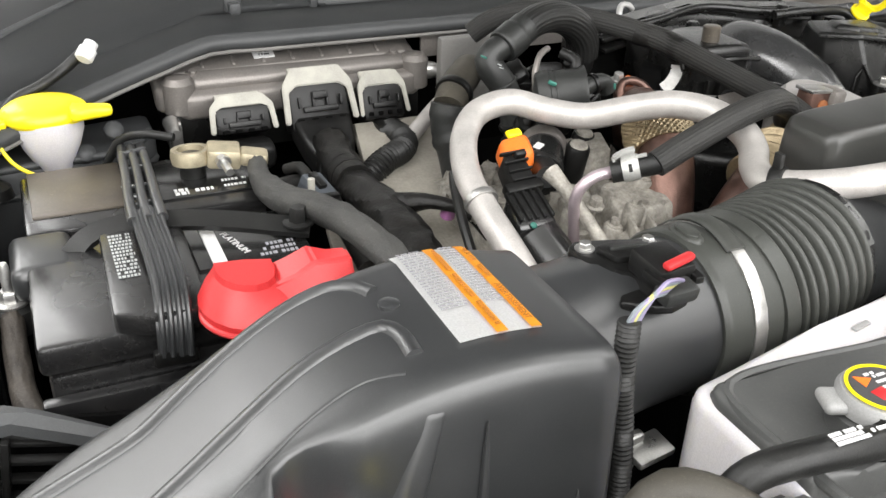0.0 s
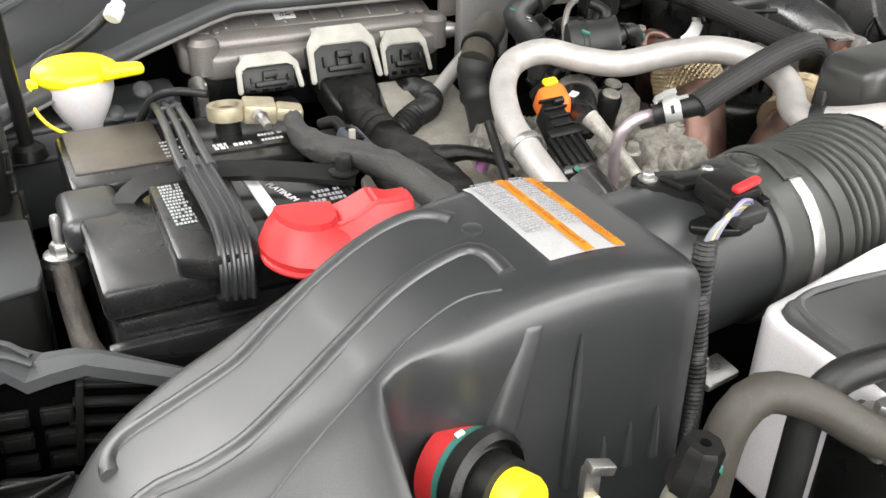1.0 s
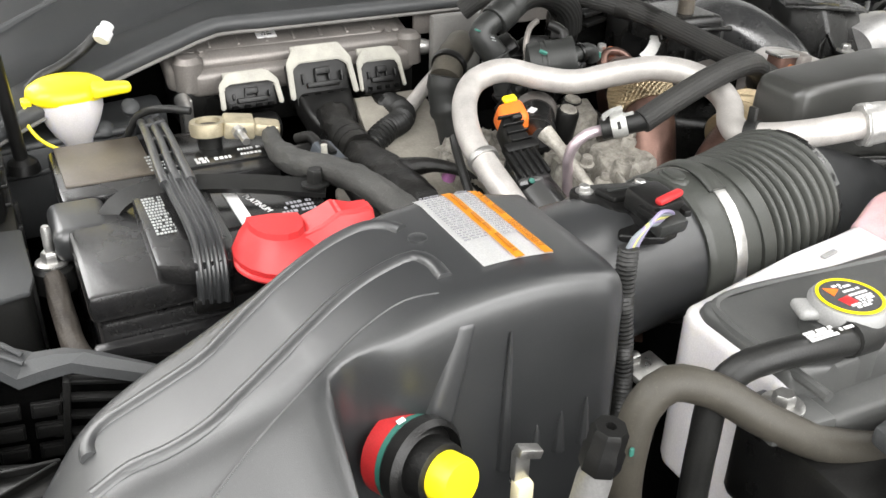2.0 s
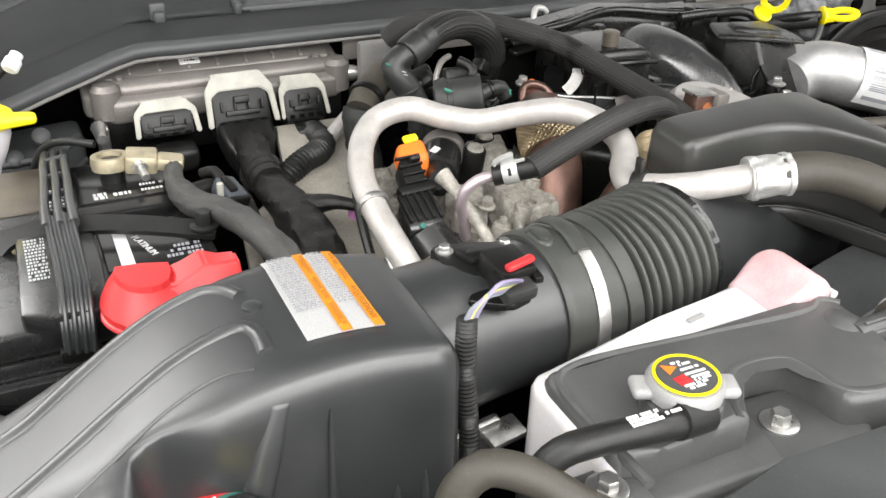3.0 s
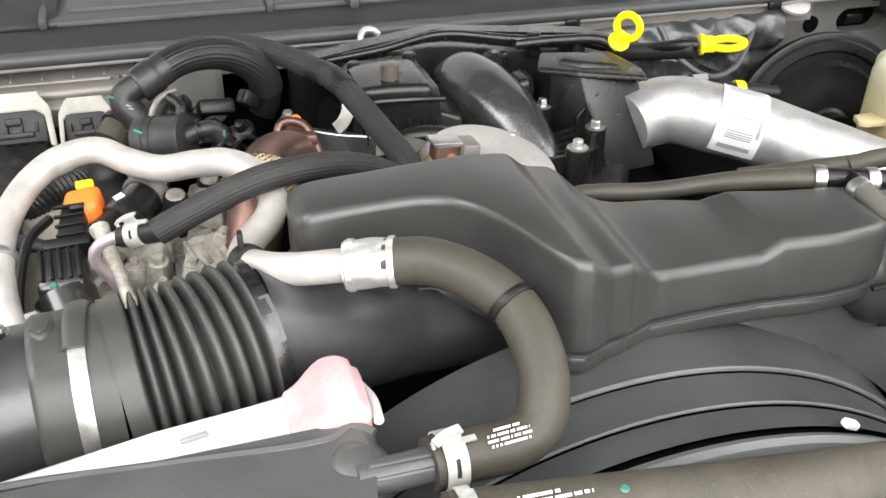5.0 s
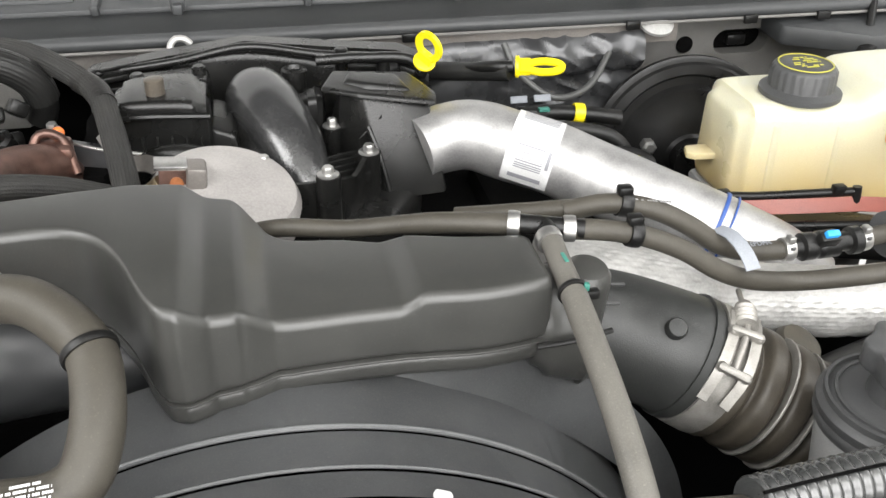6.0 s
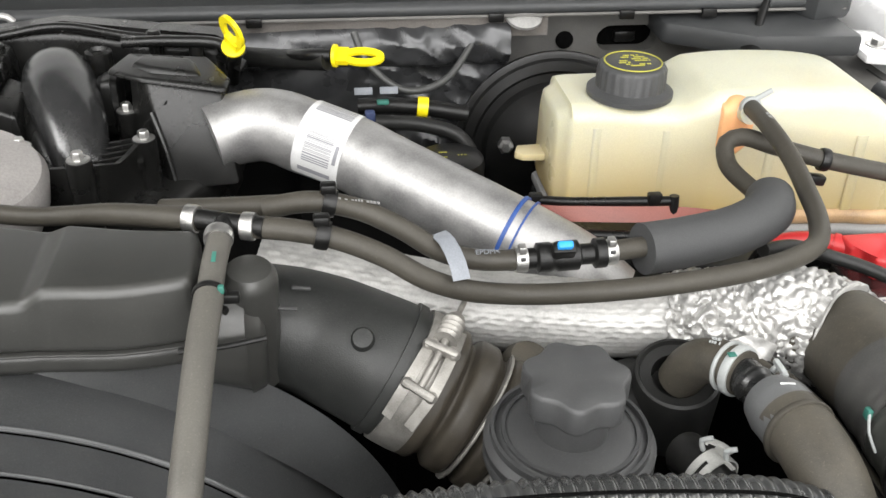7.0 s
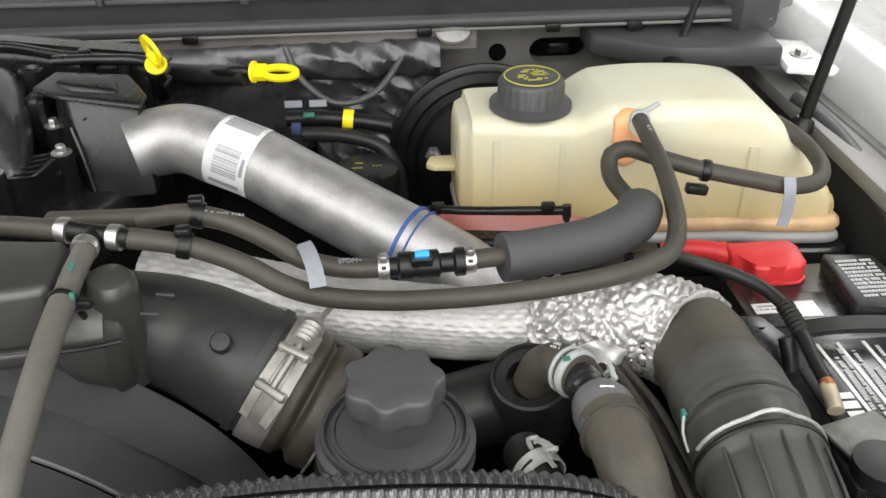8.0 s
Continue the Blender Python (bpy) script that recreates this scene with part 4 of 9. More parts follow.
control_module()
def module_loom():
    t = thing("module_loom", (0.295, 0.75, 1.15), "thick black wrapped wiring loom", "wiring loom")
    part("sleeve", tube([(0.300, 0.925, 1.195), (0.292, 0.875, 1.196), (0.292, 0.84, 1.192), (0.297, 0.77, 1.190), (0.300, 0.70, 1.188), (0.29, 0.62, 1.175), (0.275, 0.53, 1.13)],
                        [0.020, 0.018, 0.017, 0.0215, 0.0225, 0.022, 0.022], 28, 0.003, flat=0.85, wobble=0.15), TAPE, t)
    for y, r in ((0.862, 0.0200), (0.848, 0.0195), (0.832, 0.0195)):
        part("tape_band", tube([(0.292, y + 0.006, 1.1935), (0.2925, y - 0.006, 1.1925)], r, 20, 0.003, wobble=0.06), TAPE, t, "wrinkled tape band")
    return t


module_loom()
single("module_loom_branch", tube([(0.31, 0.76, 1.195), (0.335, 0.735, 1.205), (0.36, 0.715, 1.200), (0.385, 0.70, 1.17)], [0.012, 0.007, 0.005, 0.005], 10, wobble=0.06), TAPE, "thin black loom branch", "wiring loom")
single("plug_loom", tube([(0.376, 0.945, 1.192), (0.378, 0.908, 1.196), (0.364, 0.878, 1.197), (0.338, 0.862, 1.194), (0.310, 0.848, 1.180)],
                         lambda u, s: 0.0135 + 0.0012 * math.sin(s * 1300), 12, 0.0015), RUBBER, "black corrugated loom from the plug", "wiring loom")
single("refrigerant_line", tube([(0.445, 0.935, 1.232), (0.42, 0.925, 1.218), (0.392, 0.908, 1.203), (0.368, 0.893, 1.190)], 0.0085, 14), ALUPIPE, "bare aluminium line behind the plugs", "pipe")


def washer_filler():
    t = thing("washer_filler", (0.03, 0.94, 1.2), "white washer filler neck with a yellow cap", "washer filler")
    neck = lathe([(0.0105, -0.085), (0.0115, -0.045), (0.0135, -0.034), (0.0195, -0.022), (0.0265, -0.008), (0.0320, 0.008), (0.0325, 0.020), (0.030, 0.021)], (0.026, 0.952, 1.228), (0, 0, 1), 32)
    for v in neck.verts:
        v.co.y = 0.952 + (v.co.y - 0.952) * 0.8
        v.co.x += 0.12 * max(0.0, 1.205 - v.co.z)
    part("neck", neck, WHITE, t)
    cap = lathe([(0.0350, -0.003), (0.0385, 0.0), (0.0400, 0.004), (0.0385, 0.009), (0.032, 0.0135), (0.02, 0.016), (0.0005, 0.0165)], (0.0245, 0.955, 1.249), (0, -0.10, 1), 40)
    for v in cap.verts:
        v.co.y = 0.955 + (v.co.y - 0.955) * 0.72
    part("cap", cap, YELLOW, t, "bright yellow snap cap")
    part("tab", loft_x([(0.046, 0.922, 0.952, 1.250, 1.2625, 0.005), (0.060, 0.920, 0.942, 1.252, 1.2640, 0.005), (0.072, 0.917, 0.934, 1.254, 1.2655, 0.005), (0.084, 0.916, 0.931, 1.255, 1.2655, 0.005)], 6, 4, None, 0.004), YELLOW, t, "yellow thumb tab")
    part("hinge_ear", rbox((-0.0155, 0.945, 1.2495), (0.010, 0.014, 0.007), 0.002), YELLOW, t)
    part("tether", tube([(-0.017, 0.940, 1.248), (-0.0195, 0.930, 1.236), (-0.011, 0.922, 1.219), (0.003, 0.915, 1.209), (0.022, 0.906, 1.204), (0.046, 0.896, 1.200)], 0.0019, 8), YELLOW, t, "thin yellow tether")
    return t


washer_filler()


def strut(name, pts, r, label):
    t = thing(name, pts[-1], label, "gas strut")
    part("rod", tube(pts, r, 10, 0.03), BLACK, t)
    part("foot", lathe([(0.016, 0.0), (0.014, 0.01), (r, 0.016)], pts[-1]), BLACK, t)
    return t


strut("bonnet_strut", [(-0.050, 0.86, 1.62), (-0.040, 0.885, 1.40), (-0.030, 0.915, 1.190)], 0.0068, "thin black bonnet strut on the wing")
single("cowl_hose", tube([(0.0725, 1.0, 1.298), (0.049, 1.0, 1.279), (0.025, 0.99, 1.268), (0.0025, 0.985, 1.26), (-0.013, 0.975, 1.248), (-0.03, 0.972, 1.225), (-0.04, 0.97, 1.19)], 0.0055, 10), RUBBER, "thin black washer hose over the cowl", "hose")
bm = lathe([(0.007, -0.010), (0.009, -0.008), (0.009, 0.002), (0.007, 0.004), (0.007, 0.010)], (0.073, 0.984, 1.300), (0.45, 0.5, 0.5), 14)
single("hose_joiner", bm, PAPER, "small white hose joiner", "hose joiner")

# inner wing fittings near the filler
def wing_panel():
    t = thing("side_bracket", (-0.08, 0.78, 1.05), "dark grey pressed panel on the wing", "bracket")
    part("panel", prism([(-0.11, 0.66), (-0.052, 0.672), (-0.045, 0.690), (-0.046, 0.90), (-0.11, 0.92)], 1.05, 1.19, 0.006), RUBBER, t)
    part("block", prism([(-0.11, 0.78), (-0.052, 0.80), (-0.048, 0.90), (-0.11, 0.93)], 1.188, 1.262, 0.01), BLACK, t, "black moulded block")
    part("flange", prism([(-0.11, 0.655), (-0.047, 0.668), (-0.042, 0.690), (-0.044, 0.780), (-0.11, 0.790)], 1.188, 1.1935, 0.002), COWL, t, "folded top flange")
    for k in range(4):
        part("rib", rbox((-0.0445, 0.705 + 0.05 * k, 1.125), (0.005, 0.006, 0.12), 0.0015), RUBBER, t)
    for k in range(3):
        part("step", rbox((-0.050, 0.850, 1.205 + 0.018 * k), (0.006, 0.085, 0.004), 0.001), BLACK, t)
    return t


wing_panel()
for x, y, z in ((0.055, 0.955, 1.205), (0.085, 0.965, 1.222)):
    single("push_fastener", lathe([(0.010, 0), (0.0095, 0.005), (0.006, 0.008), (0.001, 0.0085)], (x, y, z), (0.1, -0.7, 0.7), 18), COWL, "round grey push fastener", "fastener")
liner = thing("wing_liner", (0.02, 0.99, 1.10), "dark grey pressed panel behind the battery", "panel")
part("panel", prism([(-0.09, 0.93), (0.10, 0.955), (0.13, 1.00), (0.13, 1.06), (-0.09, 1.02)], 1.10, 1.205, 0.01), COWL, liner)
part("swage", tube([(-0.085, 0.9325, 1.175), (0.00, 0.9435, 1.175), (0.098, 0.957, 1.175), (0.127, 0.999, 1.175)], 0.004, 10), COWL, liner)
part("top_fold", tube([(-0.085, 0.936, 1.203), (0.00, 0.947, 1.203), (0.096, 0.960, 1.203), (0.124, 1.002, 1.203)], 0.0045, 10), COWL, liner, "folded upper edge")
single("braided_cable", tube([(-0.028, 0.735, 1.182), (-0.027, 0.715, 1.176), (-0.026, 0.660, 1.166), (-0.022, 0.617, 1.158), (-0.010, 0.590, 1.152), (0.014, 0.578, 1.150), (0.045, 0.572, 1.148), (0.085, 0.566, 1.146), (0.13, 0.556, 1.145)], lambda u, s: 0.0085 + 0.003 * u, 40, 0.0025, wobble=0.10), BRAIDED, "brown-black braided cable sleeve round the battery", "cable")


def slatted_cover():
    t = thing("slatted_cover", (-0.03, 0.56, 1.08), "black slatted plastic cover in front of the battery", "grille cover")
    top = [(-0.14, 0.600, 1.205), (-0.092, 0.590, 1.200), (-0.077, 0.594, 1.200), (-0.053, 0.577, 1.196), (-0.033, 0.568, 1.200), (-0.013, 0.558, 1.198), (0.038, 0.538, 1.180)]
    low = [(-0.14, 0.560, 1.206), (-0.093, 0.556, 1.200), (-0.077, 0.560, 1.200), (-0.066, 0.554, 1.192), (-0.050, 0.553, 1.195), (-0.031, 0.550, 1.198), (0.035, 0.530, 1.178)]
    bm = bmesh.new()
    rings = []
    for a, b in zip(top, low):
        p, q = Vector(a), Vector(b)
        m = p.lerp(q, 0.45) + Vector((0, 0, 0.003))
        rings.append([bm.verts.new(v) for v in (p, m, q, q - Vector((0, 0.001, 0.008)), p - Vector((0, -0.001, 0.008)))])
    skin(bm, rings)
    part("top_ledge", bm, COWL, t, "folded grey-black top ledge", angle=20)
    for k in range(2):
        part("ridge", tube([(-0.135, 0.594 - 0.016 * k, 1.208), (-0.094, 0.583 - 0.016 * k, 1.204), (-0.077, 0.586 - 0.016 * k, 1.205), (-0.060, 0.573 - 0.010 * k, 1.198)], 0.0022, 8), COWL, t)
    for k in range(4):
        z = 1.176 - k * 0.014
        part("slat", rbox((0.002 - 0.004 * k, 0.548, z), (0.082, 0.008, 0.004), 0.001, (0, 10, -8)), BLACK, t)
    part("slat_post", rbox((-0.040, 0.549, 1.155), (0.005, 0.008, 0.065), 0.001, (0, 8, -8)), BLACK, t)
    part("slat_post", rbox((0.020, 0.546, 1.155), (0.004, 0.006, 0.035), 0.001, (0, 8, -8)), BLACK, t)
    for k in range(3):
        for q in range(2):
            x, z = -0.078 + q * 0.026, 1.168 - k * 0.018 - 0.004 * q
            bm = rbox((x, 0.552, z), (0.020, 0.004, 0.0125), 0.001, (0, 4, -5))
            rbox((x, 0.5495, z), (0.0165, 0.003, 0.009), 0.0008, (0, 4, -5), bm=bm)
            part("cell", bm, BLACK, t)
    part("backing", rbox((-0.03, 0.572, 1.14), (0.16, 0.005, 0.09), 0.002, (0, 6, -8)), DEEP, t)
    part("base", rbox((0.012, 0.560, 1.098), (0.11, 0.02, 0.035), 0.006, (0, 6, -8)), BLACK, t)
    return t


slatted_cover()


# ---- air intake: filter box, duct, surge tank ----
def air_box():
    t = thing("air_filter_box", (0.12, 0.41, 1.05), "satin black moulded air filter box with a warning label", "air filter box")
    def sec(x, back, zb, zf, shoulder):
        if shoulder:
            return (x, [(back + 0.004, 1.08), (back, zb), (0.345, zf), (0.275, zf - 0.035), (0.255, 1.08)])
        return (x, [(back + 0.004, 1.08), (back, zb), (0.352, zf), (0.344, zf - 0.012), (0.340, 1.08)])
    lid = loft_poly([sec(-0.062, 0.402, 1.220, 1.236, 1), sec(-0.035, 0.426, 1.241, 1.254, 1), sec(0.0, 0.446, 1.252, 1.264, 1), sec(0.04, 0.458, 1.264, 1.276, 1), sec(0.078, 0.465, 1.280, 1.288, 1),
                     sec(0.086, 0.467, 1.284, 1.291, 0), sec(0.13, 0.472, 1.302, 1.305, 0), sec(0.17, 0.476, 1.312, 1.313, 0), sec(0.22, 0.480, 1.313, 1.315, 0), sec(0.268, 0.477, 1.306, 1.308, 0)], 0.018)
    tree = BVHTree.FromBMesh(lid)
    part("lid", lid, CASE, t, angle=55)
    # two raised beads run down the lid
    part("bead", tube([drape(tree, x, y, -0.001) for x, y in ((-0.0335, 0.385), (-0.0335, 0.393), (-0.031, 0.401), (-0.0246, 0.407), (-0.010, 0.411), (0.014, 0.416), (0.0366, 0.422), (0.055, 0.433), (0.0753, 0.444), (0.1065, 0.4555), (0.134, 0.461), (0.152, 0.459), (0.163, 0.450), (0.168, 0.440))], 0.0052, 10, flat=0.75), CASE, t)
    part("bead", tube([drape(tree, x, y, -0.001) for x, y in ((-0.036, 0.352), (-0.016, 0.357), (0.0005, 0.3555), (0.0223, 0.358), (0.0487, 0.371), (0.0811, 0.388), (0.1188, 0.404), (0.1468, 0.409), (0.1620, 0.408), (0.1675, 0.397), (0.1672, 0.377))], 0.0052, 10, flat=0.75), CASE, t)
    # thin parting line, flat pillar and gussets
    part("parting_line", tube([drape(tree, x, y, 0.0) for x, y in ((-0.02, 0.300), (0.01, 0.318), (0.04, 0.334), (0.075, 0.350), (0.11, 0.366), (0.14, 0.372), (0.158, 0.366))], 0.0012, 6), CASE, t)
    part("pillar", frustum([(0.112, 0.329, 1.165), (0.134, 0.329, 1.165), (0.139, 0.346, 1.165), (0.107, 0.346, 1.165)], [(0.160, 0.3445, 1.301), (0.173, 0.3445, 1.301), (0.177, 0.356, 1.304), (0.156, 0.356, 1.304)], 0.004, 3), CASE, t)
    for x, h in ((0.192, 0.10), (0.232, 0.03), (0.25, 0.035), (0.215, 0.025), (0.13, 0.02)):
        bm = bmesh.new()
        lathe([(0.0045, 0), (0.002, h * 0.8), (0.0004, h)], (x, 0.342, 1.28 - h if h > 0.1 else 1.19), (0, 0, 1), 8, bm)
        part("gusset", bm, CASE, t)
    part("pin", lathe([(0.006, 0), (0.006, 0.002), (0.003, 0.003)], (0.172, 0.424, 1.312)), CASE, t)
    part("lower_box", rbox((0.105, 0.40, 1.04), (0.36, 0.16, 0.14), 0.01), BLACK, t)
    # ribbed foot at the low end
    foot = part("foot", rbox((-0.075, 0.455, 1.160), (0.06, 0.07, 0.03), 0.008, (0, 0, -20)), BLACK, t, "ribbed black foot")
    for k in range(4):
        part("foot_rib", rbox((-0.075, 0.432 + k * 0.015, 1.177), (0.052, 0.003, 0.006), 0.001, (0, 0, 25 - 30 * (k % 2))), BLACK, foot)
    # paper label, laid on the lid
    def on_top(u, v, lift):
        return drape(tree, 0.190 + 0.047 * u, 0.373 + 0.098 * v, lift)

    def patch(u0, u1, v0, v1, lift, n=8):
        b = bmesh.new()
        g = [[b.verts.new(on_top(u0 + (u1 - u0) * i / n, v0 + (v1 - v0) * j / n, lift)) for j in range(n + 1)] for i in range(n + 1)]
        for i in range(n):
            for j in range(n):
                b.faces.new((g[i][j], g[i + 1][j], g[i + 1][j + 1], g[i][j + 1]))
        bmesh.ops.solidify(b, geom=b.faces[:], thickness=0.0006)
        return b
    label = part("label", patch(0, 1, 0, 1, 0.0016), PAPER, t, "white and orange paper warning label")
    part("label_stripe", patch(0.44, 0.58, 0, 1, 0.0026), LORANGE, label, "orange stripe")
    part("label_stripe", patch(0.86, 1.0, 0, 1, 0.0026), LORANGE, label, "orange stripe")
    bm = bmesh.new()
    rnd = random.Random(2)
    for u0, u1 in ((0.06, 0.40), (0.62, 0.83)):
        for k in range(22):
            v = 0.30 + k * 0.031
            u = u0
            while u < u1 - 0.03:
                w = rnd.uniform(0.03, 0.10)
                a, b2 = on_top(u, v, 0.0030), on_top(min(u + w, u1), v + 0.010, 0.0030)
                text_bars(a, (1, 0, 0), (0, 1, 0), [(0, 0, max(0.002, b2.x - a.x))], k, 0.0010, bm, 0.0003)
                u += w + 0.02
    part("label_print", bm, INK, label)
    bm = bmesh.new()
    for u in (0.540, 0.960):
        for v0, v1 in (((0.06, 0.30), (0.36, 0.62), (0.68, 0.92)) if u < 0.9 else ((0.56, 0.70), (0.76, 0.92))):
            text_bars(on_top(u, v0, 0.0034), (0, 1, 0), (-1, 0, 0), [(0, 0, 0.098 * (v1 - v0))], int(u * 100 + v0 * 10), 0.0022, bm, 0.0004)
    part("stripe_print", bm, LETTER, label)
    words = written("AVERTISSEMENT", on_top(0.885, 0.46, 0.0036), (0, -1, 0), (1, 0, 0), 0.0052, LETTER, t, "stripe_lettering")
    words.parent, words.matrix_parent_inverse = label, Matrix()
    return t


air_box()


def intake_duct():
    t = thing("intake_duct", (0.42, 0.44, 1.1), "black air duct with a bellows and a steel band", "air duct")
    axis = [(0.262, 0.425, 1.250), (0.33, 0.434, 1.252), (0.40, 0.440, 1.252), (0.42, 0.442, 1.252)]
    part("sensor_pipe", tube(axis[:3], [0.056, 0.053, 0.052], 32, 0.01), CASE, t)
    part("collar", tube([(0.372, 0.438, 1.252), (0.420, 0.442, 1.252)], lambda u, s: 0.0568 if 0.06 < u else 0.0550, 40, 0.003), BELLOWS, t)
    part("band", ring_clamp((0.401, 0.440, 1.252), (1, 0.05, 0), 0.0570, 0.0100, 0.0012), STEEL, t, "shiny steel hose band")
    part("band_cover", tube([(0.402, 0.487, 1.287), (0.4015, 0.462, 1.3065), (0.401, 0.442, 1.3115), (0.401, 0.428, 1.3095), (0.401, 0.416, 1.305)], 0.0072, 14, flat=0.45, up=(0, -0.1, 1)), BELLOWS, t, "black strap over the band")
    bell = [(0.418, 0.442, 1.252), (0.455, 0.448, 1.254), (0.505, 0.462, 1.257)]
    part("bellows", tube(bell, lambda u, s: 0.0586 - (0.0 if u < 0.18 else 0.0115 * math.exp(-((((u - 0.18) / 0.82 * 8.0) % 1.0 - 0.5) / 0.20) ** 2)), 56, 0.0008), BELLOWS, t, "ribbed black rubber bellows", angle=70)
    ring = part("elbow_band", ring_clamp((0.509, 0.463, 1.257), (1, 0.28, 0.05), 0.0535, 0.012, 0.002), GLOSS, t)
    s, u, ax = basis((1, 0.28, 0.05))
    for a0, a1, m in ((48, 74, COVER), (80, 108, BLACK), (116, 150, COVER)):
        pts = [V(0.5115, 0.4637, 1.257) + s * (0.0556 * math.cos(radians(q))) + u * (0.0556 * math.sin(radians(q))) for q in (a0, (a0 + a1) / 2, a1)]
        part("band_window", strip(pts, 0.007, 0.0012, s * math.cos(radians((a0 + a1) / 2)) + u * math.sin(radians((a0 + a1) / 2)), 0.004), m, ring)
    part("elbow", tube([(0.505, 0.462, 1.257), (0.56, 0.474, 1.243), (0.62, 0.492, 1.226), (0.68, 0.505, 1.214), (0.74, 0.52, 1.20)], [0.052, 0.045, 0.038, 0.035, 0.034], 40, 0.006), CASE, t, "smooth black elbow")
    part("elbow_seam", tube([V(x, y, z) + V(0.05, -0.90, 0.43).normalized() * r for x, y, z, r in ((0.515, 0.4645, 1.2548, 0.0506), (0.56, 0.474, 1.243, 0.0450), (0.59, 0.483, 1.2345, 0.0415), (0.62, 0.492, 1.226, 0.0380), (0.65, 0.4985, 1.220, 0.0364))], 0.0013, 8), CASE, t)
    # air flow sensor on top
    s = part("sensor_base", prism([(0.298, 0.460), (0.296, 0.436), (0.308, 0.416), (0.322, 0.404), (0.352, 0.402), (0.362, 0.424), (0.358, 0.450), (0.334, 0.460), (0.312, 0.468)], 1.270, 1.2985, 0.005, 3), CASE, t, "grey-black airflow sensor base")
    part("bracket_plate", prism([(0.3045, 0.399), (0.320, 0.389), (0.331, 0.384), (0.345, 0.3885), (0.3515, 0.400), (0.352, 0.420), (0.320, 0.422)], 1.293, 1.2985, 0.0015, 2), BLACK, s)
    part("sensor_head", prism([(0.3050, 0.460), (0.3030, 0.435), (0.314, 0.421), (0.325, 0.416), (0.323, 0.395), (0.346, 0.397), (0.354, 0.423), (0.362, 0.444), (0.356, 0.452), (0.332, 0.453), (0.314, 0.464)], 1.296, 1.3055, 0.003, 2), BLACK, s)
    part("head_step", prism([(0.316, 0.446), (0.320, 0.428), (0.346, 0.424), (0.350, 0.440), (0.330, 0.448)], 1.304, 1.3100, 0.002, 2), BLACK, s)
    part("head_rib", rbox((0.334, 0.436, 1.3105), (0.026, 0.003, 0.003), 0.0008, (0, 0, -8)), MATTE, s)
    part("sensor_plug", rbox((0.335, 0.405, 1.3130), (0.027, 0.030, 0.016), 0.003, (6, 0, 4)), BLACK, s)
    part("plug_latch", rbox((0.322, 0.392, 1.3140), (0.006, 0.018, 0.005), 0.001, (4, 0, 6)), BLACK, s)
    part("plug_latch", rbox((0.349, 0.394, 1.3120), (0.006, 0.018, 0.005), 0.001, (4, 0, -6)), BLACK, s)
    part("plug_shroud", rbox((0.331, 0.384, 1.3085), (0.024, 0.014, 0.010), 0.0025, (10, 0, 4)), MATTE, s)
    part("red_lock", rbox((0.337, 0.393, 1.3225), (0.022, 0.0062, 0.0048), 0.0020, (0, -6, 10)), RED, s, "red plug lock")
    for x, y, z in ((0.312, 0.451, 1.3055), (0.3565, 0.447, 1.3030)):
        part("screw", bolt_mesh((x, y, z), (0, 0, 1), 0.0042, 0.0035, 1.5), STEEL, s)
    part("oval_pad", prism([(0.3735, 0.449), (0.378, 0.456), (0.386, 0.454), (0.390, 0.442), (0.388, 0.430), (0.381, 0.425), (0.3740, 0.431)], 1.298, 1.3105, 0.004, 3), BELLOWS, t)
    part("pad_top", prism([(0.3755, 0.446), (0.380, 0.451), (0.385, 0.449), (0.3875, 0.441), (0.386, 0.433), (0.381, 0.430), (0.3760, 0.434)], 1.309, 1.3120, 0.001, 2), BELLOWS, t)
    return t


intake_duct()


def sensor_wires():
    t = thing("sensor_wiring", (0.288, 0.37, 1.2), "black split loom with coloured sensor wires", "wiring")
    for k, m in enumerate((WIREW, WIREP, WIREG, WIREW, WIREP)):
        d = 0.0017 * (k - 2)
        part("wire", tube([(0.330 + d, 0.383, 1.316), (0.316 + d, 0.372, 1.322 + d), (0.302 + d, 0.365, 1.326 + d), (0.291 + d, 0.364, 1.317), (0.286 + d, 0.365, 1.302)], 0.0013, 6, 0.004), m, t)
    part("loom", tube([(0.286, 0.365, 1.311), (0.285, 0.362, 1.275), (0.287, 0.355, 1.22), (0.284, 0.350, 1.16), (0.282, 0.35, 1.10)], lambda u, s: 0.0062 + 0.0008 * math.sin(s * 2100), 12, 0.001), RUBBER, t, "black corrugated sleeve")
    return t


sensor_wires()


